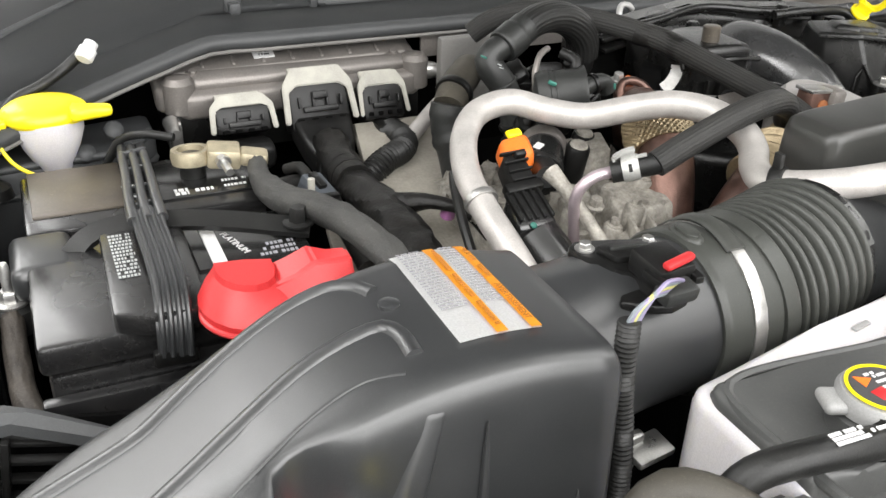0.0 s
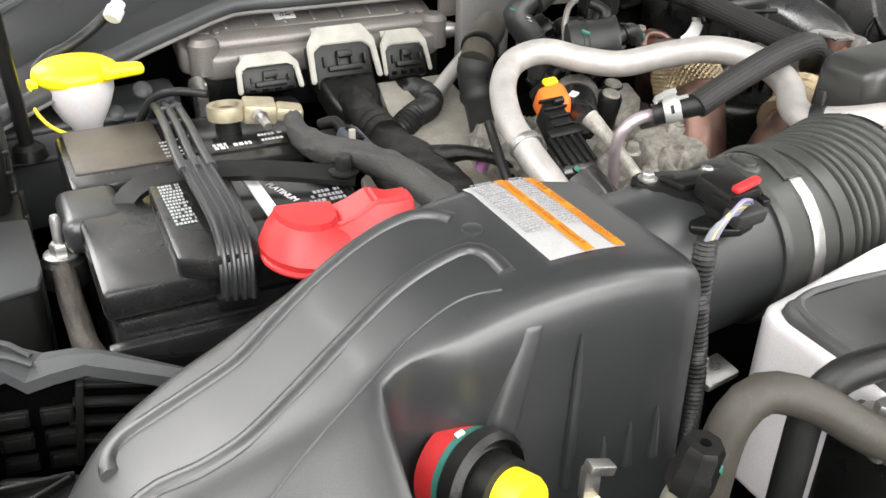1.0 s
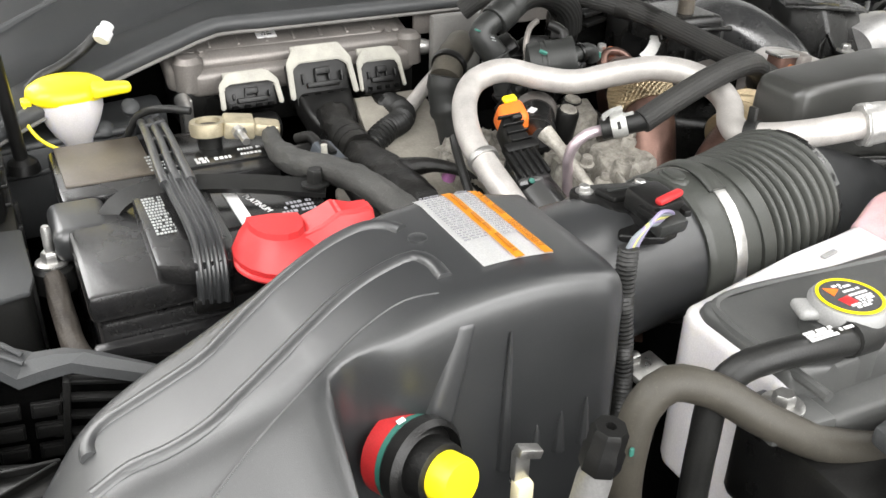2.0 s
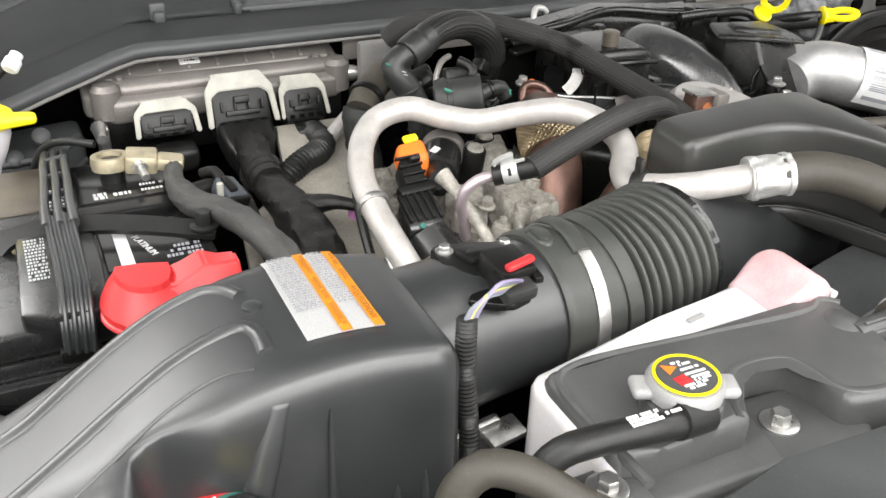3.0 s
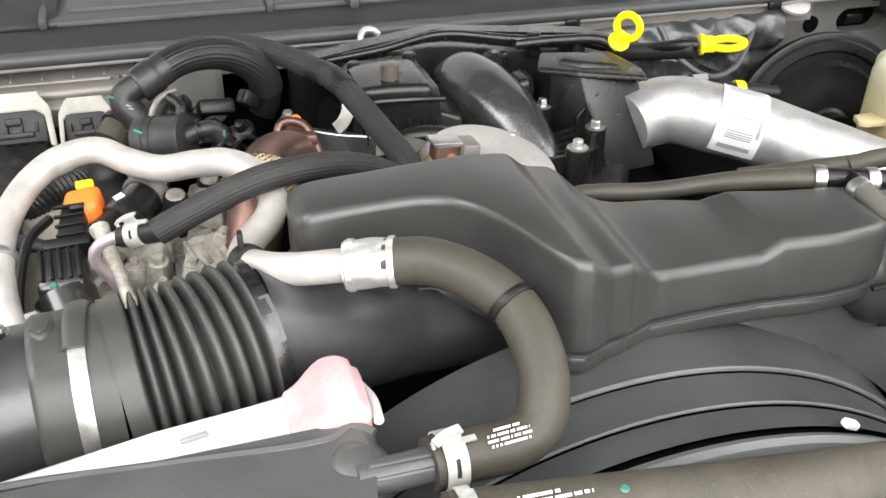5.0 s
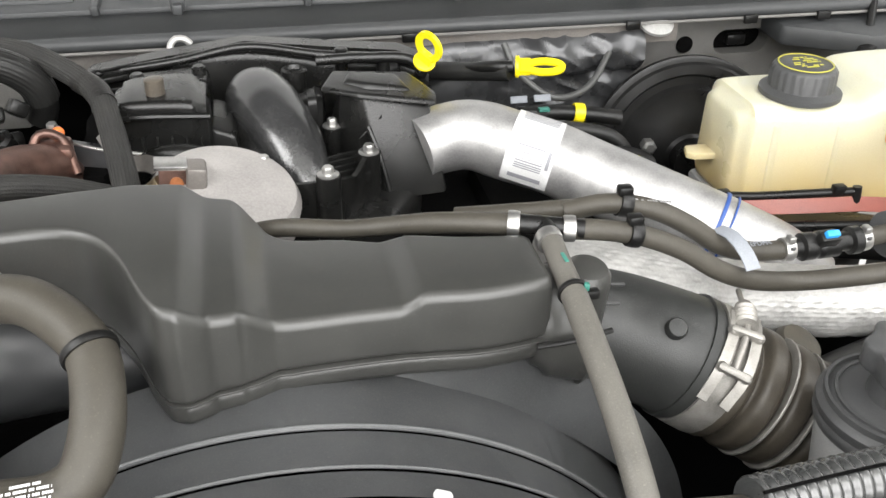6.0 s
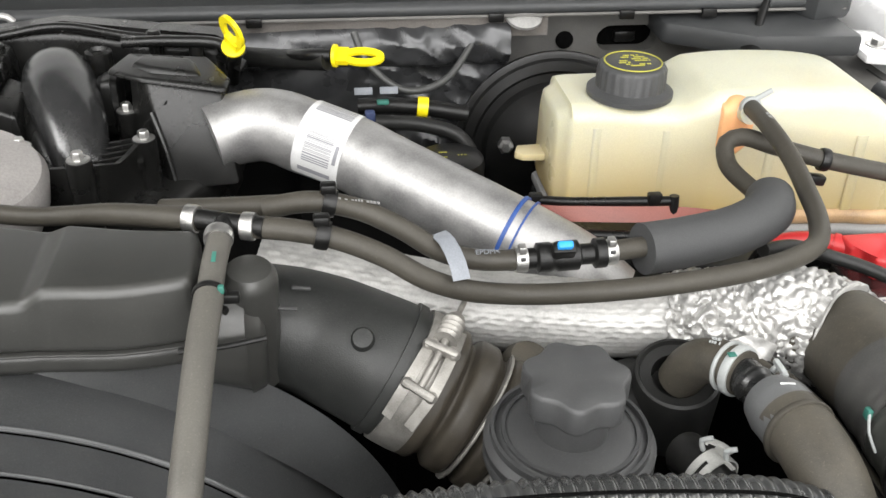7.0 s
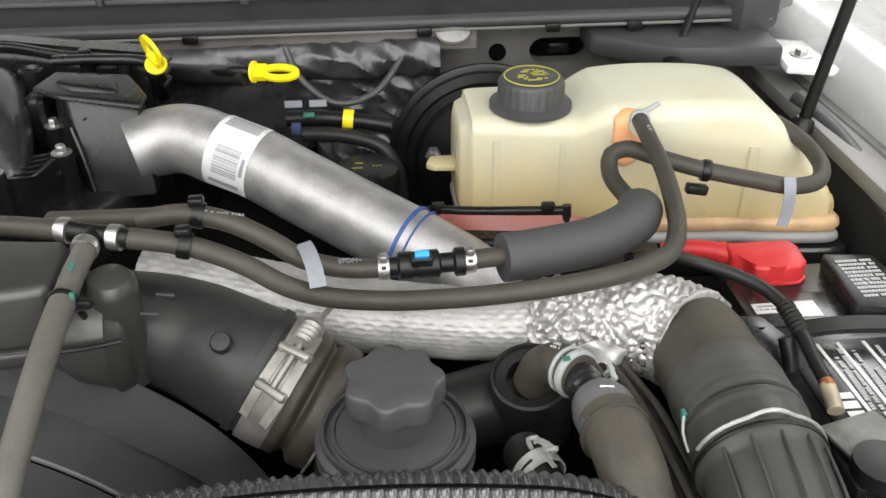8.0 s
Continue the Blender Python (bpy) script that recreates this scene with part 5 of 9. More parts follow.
def surge_tank():
    t = thing("coolant_surge_tank", (0.45, 0.28, 1.05), "white plastic surge tank under a black moulded cover", "surge tank")
    part("tank", prism([(0.322, 0.262), (0.322, 0.345), (0.330, 0.355), (0.44, 0.374), (0.545, 0.397), (0.560, 0.378), (0.556, 0.330), (0.546, 0.300), (0.345, 0.300), (0.337, 0.262)], 1.14, 1.266, 0.008, 3), WHITE, t, "white translucent tank with a pink stain")
    part("tank_bulge", loft_x([(0.512, 0.346, 0.390, 1.24, 1.2655, 0.006), (0.526, 0.343, 0.395, 1.24, 1.2695, 0.006), (0.536, 0.341, 0.397, 1.24, 1.279, 0.006), (0.543, 0.340, 0.397, 1.24, 1.2845, 0.006), (0.554, 0.340, 0.395, 1.24, 1.2865, 0.006), (0.566, 0.340, 0.388, 1.24, 1.2825, 0.006)], 5, 4, None, 0.005), PINK, t, "pink stained end of the tank", angle=60)
    part("tank_lip", tube([(0.567, 0.388, 1.262), (0.570, 0.362, 1.270), (0.569, 0.341, 1.272)], 0.0032, 10), WHITE, t)
    part("mould_mark", rbox((0.463, 0.362, 1.267), (0.016, 0.004, 0.002), 0.0008, (0, 0, 12)), GREYCAP, t)
    cov = part("cover", prism([(0.3265, 0.262), (0.3265, 0.337), (0.333, 0.3455), (0.54, 0.336), (0.552, 0.343), (0.5665, 0.336), (0.559, 0.303), (0.551, 0.262), (0.546, 0.236), (0.486, 0.248), (0.4835, 0.276), (0.478, 0.293), (0.450, 0.298), (0.431, 0.290), (0.422, 0.258), (0.356, 0.258)], 1.20, 1.2735, 0.007, 4), COVER, t, "black moulded cover")
    part("cover_bead", tube([(0.334, 0.24, 1.270), (0.335, 0.334, 1.271), (0.35, 0.3425, 1.271), (0.45, 0.338, 1.271), (0.54, 0.333, 1.272), (0.552, 0.340, 1.272), (0.564, 0.332, 1.271)], 0.0035, 8), COVER, cov)
    part("cover_hump", lathe([(0.022, -0.03), (0.021, -0.004), (0.019, 0.004), (0.015, 0.0085), (0.008, 0.0108), (0.001, 0.0112)], (0.552, 0.312, 1.2640), (0.3, -0.05, 1), 36), COVER, cov)
    part("cover_recess_rim", tube([(0.414, 0.262, 1.2725), (0.424, 0.283, 1.2725), (0.438, 0.298, 1.2725), (0.462, 0.302, 1.2725), (0.484, 0.295, 1.2725), (0.489, 0.276, 1.2725), (0.493, 0.256, 1.2725), (0.543, 0.244, 1.2725)], 0.0030, 8, flat=0.6), COVER, cov)
    part("neck", lathe([(0.024, -0.02), (0.024, 0.010), (0.021, 0.012)], (0.385, 0.281, 1.274)), COVER, t)
    cap = part("cap", lathe([(0.022, 0.0), (0.0255, 0.002), (0.0262, 0.010), (0.024, 0.0135), (0.001, 0.0140)], (0.385, 0.281, 1.284), (0, 0, 1), 36), GREYCAP, t, "grey pressure cap")
    for a in (-22, 158):
        part("cap_ear", rbox((0.385 + 0.025 * math.cos(radians(a)), 0.281 + 0.025 * math.sin(radians(a)), 1.2895), (0.022, 0.021, 0.008), 0.0039, (0, 0, a), 4), GREYCAP, cap)
    part("cap_ring", lathe([(0.0222, 0), (0.0222, 0.0008), (0.0202, 0.0009), (0.0202, 0.0), (0.0222, 0)], (0.385, 0.281, 1.2985), n=40, caps=False), YELLOW, cap, "yellow ring")
    part("cap_disc", lathe([(0.0195, 0), (0.0195, 0.0006), (0.001, 0.0006)], (0.385, 0.281, 1.2985), n=36), DARKINK, cap, "black warning disc with a red sign")
    part("cap_sign", lathe([(0.0062, 0), (0.0062, 0.0005), (0.0005, 0.0005)], (0.3775, 0.290, 1.2991), n=3), ORANGE, cap, "orange warning triangle")
    part("cap_sign", rbox((0.379, 0.277, 1.2992), (0.010, 0.009, 0.0005), 0.0001, (0, 0, 10)), RED, cap, "red warning square")
    part("cap_print", text_bars((0.372, 0.266, 1.2991), (1, 0, 0), (0, 1, 0), [(0.001, 0.006, 0.018), (0.004, 0.004, 0.022), (0.007, 0.014, 0.027), (0.010, 0.014, 0.028), (0.014, 0.012, 0.028), (0.019, 0.012, 0.026), (0.024, 0.014, 0.023), (0.027, 0.010, 0.017)], 12, 0.0020), PAPER, cap)
    cc = Matrix.Translation((0.3835, 0.280, 1.2975))
    cap.matrix_basis = cc @ Matrix.Diagonal((0.88, 0.88, 0.92, 1)) @ cc.inverted()
    # mounting bolts
    part("cover_front", prism([(0.326, 0.300), (0.326, 0.246), (0.345, 0.238), (0.50, 0.232), (0.52, 0.26), (0.50, 0.295)], 1.18, 1.2515, 0.006, 3), COVER, cov)
    part("skirt", rbox((0.455, 0.225, 1.20), (0.27, 0.13, 0.07), 0.008), BLACK, t)
    for x, y, z in ((0.320, 0.257, 1.2565), (0.453, 0.266, 1.2515)):
        part("mount_bolt", bolt_mesh((x, y, z), (0, 0, 1), 0.0065, 0.007, 1.9), STEEL, t, "zinc flange bolt")
    part("mount_tab", prism([(0.298, 0.240), (0.342, 0.236), (0.342, 0.275), (0.300, 0.274)], 1.246, 1.2565, 0.003), COVER, t)
    part("mount_tab", prism([(0.430, 0.235), (0.50, 0.235), (0.485, 0.286), (0.442, 0.290)], 1.240, 1.2520, 0.003), COVER, t)
    # vent hose from the neck, with its print
    part("vent_hose", tube([(0.372, 0.262, 1.283), (0.345, 0.262, 1.287), (0.315, 0.265, 1.287), (0.296, 0.270, 1.281), (0.285, 0.273, 1.266), (0.281, 0.272, 1.23), (0.28, 0.27, 1.16)], 0.0088, 18), RUBBER, t, "grey rubber vent hose")
    part("vent_elbow", tube([(0.390, 0.266, 1.280), (0.366, 0.262, 1.285)], 0.0108, 16), RUBBER, t)
    part("hose_print", text_bars((0.332, 0.2575, 1.2958), (1, -0.02, 0.0), (0, 1, 0.1), [(0.0, 0, 0.020), (0.0028, 0, 0.018), (0.0056, 0.0, 0.020), (0.002, 0.023, 0.033)], 6, 0.0021), PAPER, t)
    for y, z, r in ((0.304, 1.2655, 0.0105), (0.258, 1.258, 0.0130)):
        out = part("outlet", tube([(0.548, y - 0.002, z), (0.616, y + 0.002, z)], r, 24, 0.004), COVER, t, "grey outlet with two rails")
        for d in (-0.35, 0.35):
            q = radians(38) + d
            part("outlet_rail", rbox((0.572, y - (r + 0.0006) * math.sin(q), z + (r + 0.0006) * math.cos(q)), (0.036, 0.0026, 0.0030), 0.0008, (math.degrees(q), 0, 0)), COVER, out)
    return t


surge_tank()


def worm_clamp(t, at, axis, r, narrow=False):
    """A spring clamp: a broad slotted band with a raised ear, or a narrow band with a lever."""
    a = Vector(axis).normalized()
    c = Vector(at)
    k = max(0.85, r / 0.0205)
    up = V(0, -0.62, 0.78)
    up = (up - a * up.dot(a)).normalized()
    sd = up.cross(a)

    def at_angle(deg, lift, along):
        q = radians(deg)
        return c + (up * math.cos(q) + sd * math.sin(q)) * (r + lift) + a * along
    bm = bmesh.new()
    w = (-0.0036 * k, -0.001 * k, 0.001 * k, 0.0036 * k) if narrow else (-0.0078 * k, -0.0017 * k, 0.0017 * k, 0.0078 * k)
    rows = [[bm.verts.new(at_angle(d, 0.0002, v)) for v in w] for d in range(0, 360, 8)]
    for i in range(len(rows)):
        p, q, d = rows[i], rows[(i + 1) % len(rows)], i * 8
        for m in range(3):
            if narrow or m != 1 or not (312 <= d < 352 or 120 <= d < 200):
                bm.faces.new((p[m], q[m], q[m + 1], p[m + 1]))
    bmesh.ops.recalc_face_normals(bm, faces=bm.faces)
    bmesh.ops.solidify(bm, geom=bm.faces[:], thickness=-0.0012)
    band = part("spring_clamp", bm, SPRING, t, "narrow pale spring clamp with a lever" if narrow else "broad pale spring clamp with a slot")
    d = 16 if narrow else 30
    o = at_angle(d, 1, 0) - at_angle(d, 0, 0)
    if narrow:
        part("cross_plate", strip([at_angle(d, 0.0018, -0.0105 * k), at_angle(d, 0.0026, 0.0), at_angle(d, 0.0018, 0.0115 * k)], 0.0065 * k, 0.0024, o), SPRING, band)
        part("lever", strip([at_angle(d, 0.0025, 0.001 * k), at_angle(d + 4, 0.0105 * k, -0.0008 * k), at_angle(d + 8, 0.0175 * k, -0.0035 * k)], 0.0052 * k, 0.0034, o.cross(a) + a * 0.3), SPRING, band)
        part("lever_foot", strip([at_angle(d - 16, 0.0012, 0.0), at_angle(d, 0.0042, 0.0), at_angle(d + 12, 0.0012, 0.0)], 0.0085 * k, 0.0016, o), SPRING, band)
    else:
        part("clamp_ear", strip([at_angle(d, 0.0, 0.0), at_angle(d, 0.0085 * k, -0.001 * k)], 0.0130 * k, 0.0014, o.cross(a)), SPRING, band)
        part("ear_tip", strip([at_angle(d + 4, 0.0085 * k, 0.0065 * k), at_angle(d, 0.0082 * k, -0.004 * k), at_angle(d - 8, 0.0055 * k, -0.0135 * k)], 0.0070 * k, 0.0016, o), SPRING, band)
        part("ear_rim", tube([at_angle(d - 10, 0.0010, -0.0135 * k), at_angle(d - 4, 0.0052 * k, -0.0145 * k)], 0.0016 * k, 8), SPRING, band)
        part("clamp_tab", strip([at_angle(d - 6, 0.0010, 0.006 * k), at_angle(d - 6, 0.0012, 0.0165 * k)], 0.0042 * k, 0.0014, o), SPRING, band)
    return band


def silver_coolant_pipe():
    t = thing("coolant_pipe", (0.45, 0.62, 1.15), "bent bare aluminium coolant pipe above the engine", "coolant pipe")
    pts = [(0.352, 0.520, 1.185), (0.332, 0.575, 1.236), (0.327, 0.616, 1.256), (0.330, 0.655, 1.270), (0.348, 0.697, 1.285), (0.373, 0.720, 1.294), (0.404, 0.722, 1.298), (0.430, 0.700, 1.294), (0.456, 0.680, 1.293), (0.486, 0.655, 1.305),
           (0.5104, 0.630, 1.3145), (0.531, 0.602, 1.314), (0.539, 0.575, 1.307), (0.533, 0.553, 1.301), (0.516, 0.530, 1.296), (0.509, 0.508, 1.295), (0.519, 0.488, 1.299), (0.541, 0.4665, 1.3065), (0.572, 0.449, 1.315), (0.582, 0.4455, 1.316)]
    part("pipe", tube(pts, 0.0116, 20, 0.004), ALUPIPE, t)
    part("ferrule", tube([(0.572, 0.449, 1.315), (0.604, 0.4385, 1.3185)], lambda u, s: 0.0164 + (0.0012 if 0.06 < u < 0.2 or 0.86 < u else 0), 48, 0.0010, sides=(8, 0.03), wobble=0.07), FOIL, t, "crimped aluminium ferrule")
    part("hose", tube([(0.598, 0.4405, 1.318), (0.624, 0.428, 1.3215), (0.650, 0.404, 1.318), (0.666, 0.382, 1.309), (0.671, 0.355, 1.298), (0.669, 0.332, 1.283), (0.660, 0.317, 1.268), (0.642, 0.311, 1.262), (0.616, 0.308, 1.264), (0.589, 0.304, 1.2655)],
                      0.0160, 24, 0.005), HOSE, t, "thick grey rubber hose")
    part("tie", ring_clamp((0.6655, 0.383, 1.3095), (0.45, -1, -0.45), 0.0164, 0.0055, 0.0012), BLACK, t, "black cable tie")
    part("tie", ring_clamp((0.511, 0.4985, 1.2965), (0.45, -0.8, 0.2), 0.0120, 0.010, 0.002), RUBBER, t, "black rubber clip")
    part("tie_tail", rbox((0.508, 0.500, 1.313), (0.004, 0.008, 0.018), 0.001), RUBBER, t)
    part("band", ring_clamp((0.3275, 0.622, 1.2585), (0, 1, 0.4), 0.0125, 0.006, 0.0012), STEEL, t, "steel clip")
    part("hose_print", text_bars((0.622, 0.2955, 1.2765), (1, 0.08, 0.02), (0.1, 0.8, 0.6), [(0.0, 0.002, 0.026), (0.0030, 0, 0.027), (0.0060, 0.0, 0.026), (0.0090, 0.004, 0.020)], 15, 0.0015), PAPER, t)
    worm_clamp(t, (0.601, 0.3055, 1.2648), (1, 0.1, -0.05), 0.0166)
    return t


silver_coolant_pipe()


def front_hose():
    t = thing("radiator_hose", (0.8, 0.2, 1.2), "long dusty grey radiator hose across the front", "radiator hose")
    part("hose", tube([(0.588, 0.259, 1.2585), (0.66, 0.257, 1.252), (0.76, 0.250, 1.245), (0.88, 0.238, 1.244), (1.00, 0.232, 1.240), (1.10, 0.236, 1.225)], 0.022, 20, 0.01), TANHOSE, t)
    worm_clamp(t, (0.598, 0.2588, 1.2575), (1, 0, 0), 0.0226, True)
    part("hose_print", text_bars((0.617, 0.2465, 1.2770), (1, 0, -0.03), (0, 0.8, 0.5), [(0.0, 0, 0.034), (0.0034, 0.003, 0.048), (0.0068, 0.006, 0.030)], 19, 0.0019), PAPER, t)
    part("paint_dab", lathe([(0.003, 0), (0.002, 0.001)], (0.685, 0.252, 1.2715), (0, -0.1, 1), 10), GREEN, t, "green paint dab")
    return t


front_hose()

single("front_panel", prism([(0.33, 0.05), (0.34, 0.215), (0.42, 0.228), (0.60, 0.226), (0.60, 0.05)], 1.255, 1.268, 0.004), COWL, "dark grey radiator cover plate at the front", "cover plate")


def heater_hose():
    t = thing("heater_hose", (0.28, 0.27, 1.15), "looped grey rubber hose beside the filter box", "hose")
    part("hose", tube([(0.260, 0.286, 1.12), (0.241, 0.283, 1.18), (0.2345, 0.280, 1.235), (0.2415, 0.281, 1.266), (0.2550, 0.279, 1.2775), (0.276, 0.268, 1.274), (0.300, 0.250, 1.259), (0.330, 0.236, 1.243), (0.37, 0.225, 1.232), (0.42, 0.218, 1.228)], 0.0104, 18), HOSE, t)
    part("paint_dab", rbox((0.2290, 0.2715, 1.245), (0.003, 0.002, 0.006), 0.001), GREEN, t, "green paint dab")
    return t


heater_hose()


def service_port():
    t = thing("service_port", (0.2, 0.26, 1.2), "silver service port with a black cap", "service port")
    part("cap", lathe([(0.0112, 0.0), (0.0112, 0.012), (0.0100, 0.014), (0.0100, 0.024), (0.0085, 0.027), (0.003, 0.027), (0.0025, 0.023)], (0.200, 0.262, 1.255), (0.08, -0.1, 1), 8), BLACK, t, "black hexagonal cap")
    part("fitting", lathe([(0.008, -0.06), (0.0095, -0.05), (0.0095, -0.012), (0.008, 0.0)], (0.200, 0.262, 1.257), (0.08, -0.1, 1), 16), ALU, t)
    part("line", tube([(0.196, 0.265, 1.20), (0.190, 0.275, 1.19), (0.17, 0.285, 1.187), (0.14, 0.29, 1.18), (0.10, 0.29, 1.15)], 0.008, 12), RUBBER, t)
    return t


service_port()


def restriction_gauge():
    t = thing("filter_gauge", (0.13, 0.33, 1.2), "round filter gauge with a yellow reset button", "gauge")
    ax, c = (0.30, -0.86, 0.16), (0.128, 0.332, 1.228)
    part("window", lathe([(0.0255, -0.016), (0.0255, 0.0)], c, ax, 32), RED, t, "red and green gauge window")
    part("window_band", lathe([(0.0258, -0.004), (0.0258, 0.0)], c, ax, 32), GREEN, t)
    part("body", lathe([(0.0258, 0.0), (0.0275, 0.002), (0.0275, 0.010), (0.0245, 0.013), (0.0235, 0.006), (0.019, 0.010), (0.018, 0.022), (0.015, 0.023)], c, ax, 36), BLACK, t, "black gauge body")
    part("button", lathe([(0.0145, 0.018), (0.0145, 0.034), (0.0130, 0.037), (0.001, 0.0375)], c, ax, 32), YELLOW, t, "yellow reset button")
    part("window_mark", rbox((0.1225, 0.338, 1.2535), (0.005, 0.003, 0.001), 0.0003, (10, -10, 10)), PAPER, t)
    return t


restriction_gauge()
bm = rbox((0.187, 0.315, 1.215), (0.010, 0.006, 0.024), 0.001)
rbox((0.189, 0.311, 1.229), (0.016, 0.008, 0.006), 0.001, (0, 20, 0), bm=bm)
single("spring_clip", bm, STEEL, "bent steel spring clip on the filter box", "clip")
single("clip_block", rbox((0.187, 0.311, 1.197), (0.011, 0.010, 0.022), 0.002), mat("cream_nylon", (0.66, 0.60, 0.40), 0.5), "cream nylon block below the clip", "clip")
bm = rbox((0.300, 0.385, 1.185), (0.05, 0.008, 0.05), 0.003, (10, 0, 10))
rbox((0.325, 0.378, 1.200), (0.03, 0.02, 0.006), 0.002, (10, 0, 10), bm=bm)
single("duct_bracket", bm, STEEL, "small steel bracket below the duct", "bracket")


# ---- engine: block, turbo plumbing, manifold ----
def engine_block():
    t = thing("engine", (0.8, 0.8, 0.75), "dirty cast engine with valve covers, deep in the bay", "engine")
    # block and right valve cover are coloured near-black for the shade down here
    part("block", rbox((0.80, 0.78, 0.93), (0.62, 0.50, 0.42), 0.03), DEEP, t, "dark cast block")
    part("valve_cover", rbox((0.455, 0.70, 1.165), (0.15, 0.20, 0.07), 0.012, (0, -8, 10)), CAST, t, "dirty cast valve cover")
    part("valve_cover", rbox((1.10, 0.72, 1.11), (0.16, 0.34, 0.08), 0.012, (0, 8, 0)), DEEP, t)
    rnd = random.Random(7)
    for k in range(8):
        x, y = 0.395 + rnd.random() * 0.12, 0.615 + rnd.random() * 0.17
        part("boss", lathe([(0.012, 0), (0.010, 0.012), (0.004, 0.013)], (x, y, 1.196 + (x - 0.45) * 0.1), (0.1, -0.2, 1), 12), CAST, t)
    def rough_cast(x, y):
        z = 1.212 + 0.10 * (x - 0.45) + 0.05 * (y - 0.65)
        z += -0.012 + 0.016 * round(2.2 * noise.noise(Vector((x * 30, y * 24, 1)))) / 2.2 + 0.005 * noise.noise(Vector((x * 90, y * 90, 4))) + 0.002 * noise.noise(Vector((x * 330, y * 330, 4)))
        return z + (0.012 if 0.455 < x < 0.50 and 0.63 < y < 0.70 else 0) - (0.02 if x < 0.40 and y < 0.62 else 0)
    part("casting", sheet(0.362, 0.545, 0.535, 0.790, 74, 100, rough_cast), CAST, t, "rough dirty casting", angle=60)
    for x, y, z in ((0.449, 0.729, 1.256), (0.464, 0.696, 1.259), (0.495, 0.735, 1.252)):
        b = part("cover_bolt", lathe([(0.0115, -0.045), (0.0115, -0.004), (0.010, -0.001), (0.003, -0.001)], (x, y, z), (0.05, -0.2, 1), 16), BLACK, t, "black capped bolt")
        part("bolt_face", lathe([(0.0088, -0.001), (0.0080, 0.001), (0.001, 0.0015)], (x, y, z), (0.05, -0.2, 1), 12), CAST, b, "worn grey bolt face")
    part("boss_bolt", bolt_mesh((0.444, 0.632, 1.229), (0, -0.2, 1), 0.0060, 0.007, 1.4), CAST, t, "dull dirty bolt")
    part("side_boss", frustum([(0.450, 0.61, 1.17), (0.505, 0.59, 1.17), (0.52, 0.66, 1.17), (0.46, 0.67, 1.17)], [(0.462, 0.617, 1.226), (0.505, 0.602, 1.236), (0.512, 0.655, 1.242), (0.470, 0.662, 1.234)], 0.0035), CAST, t)
    for low, h in (([(0.466, 0.700), (0.504, 0.694), (0.520, 0.742), (0.474, 0.748)], 1.247), ([(0.432, 0.555), (0.492, 0.550), (0.500, 0.598), (0.440, 0.606)], 1.222), ([(0.330, 0.560), (0.362, 0.545), (0.372, 0.60), (0.344, 0.62)], 1.205), ([(0.418, 0.640), (0.448, 0.628), (0.456, 0.672), (0.424, 0.682)], 1.232)):
        cx, cy = sum(p[0] for p in low) / 4, sum(p[1] for p in low) / 4
        part("cast_block", frustum([(x, y, 1.15) for x, y in low], [(cx + (x - cx) * 0.86, cy + (y - cy) * 0.86, h + 0.12 * (x - cx)) for x, y in low], 0.004, 2), CAST, t)
    part("clip_bracket", rbox((0.345, 0.600, 1.208), (0.030, 0.004, 0.020), 0.001, (-40, 0, 20)), STEEL, t, "pale stamped bracket")
    for x, y in ((0.425, 0.60), (0.50, 0.60), (0.41, 0.66)):
        part("cover_bolt", bolt_mesh((x, y, 1.205), (0, -0.1, 1), 0.006, 0.006), CAST, t)
    part("rail", tube([(0.402, 0.642, 1.264), (0.407, 0.627, 1.256), (0.416, 0.600, 1.236), (0.428, 0.56, 1.205)], [0.0085, 0.0062, 0.0055, 0.0055], 12), CAST, t, "pale grey fuel rail pipe")
    for k, (x, y, a) in enumerate(((0.470, 0.640, 12), (0.482, 0.630, 12), (0.494, 0.622, 12), (0.452, 0.585, -20), (0.466, 0.578, -20), (0.480, 0.571, -20), (0.432, 0.655, 60), (0.440, 0.668, 60))):
        part("cast_rib", rbox((x, y, 1.226 + 0.002 * (k % 3)), (0.0035, 0.034, 0.014), 0.001, (0, 4, a)), CAST, t)
    for x, y, z in ((0.472, 0.612, 1.233), (0.500, 0.640, 1.242), (0.446, 0.604, 1.222), (0.488, 0.585, 1.222), (0.424, 0.636, 1.226), (0.458, 0.560, 1.218)):
        part("pad", lathe([(0.0095, -0.02), (0.009, 0.0), (0.0075, 0.002), (0.001, 0.002)], (x, y, z), (0.1, -0.15, 1), 14), CAST, t)
        part("pad_bolt", bolt_mesh((x, y, z + 0.002), (0.1, -0.15, 1), 0.0042, 0.005, 1.5), CAST, t, "dull dirty bolt")
    part("front_cover", rbox((0.43, 0.58, 1.14), (0.16, 0.05, 0.13), 0.012, (12, 0, 10)), CAST, t)
    return t


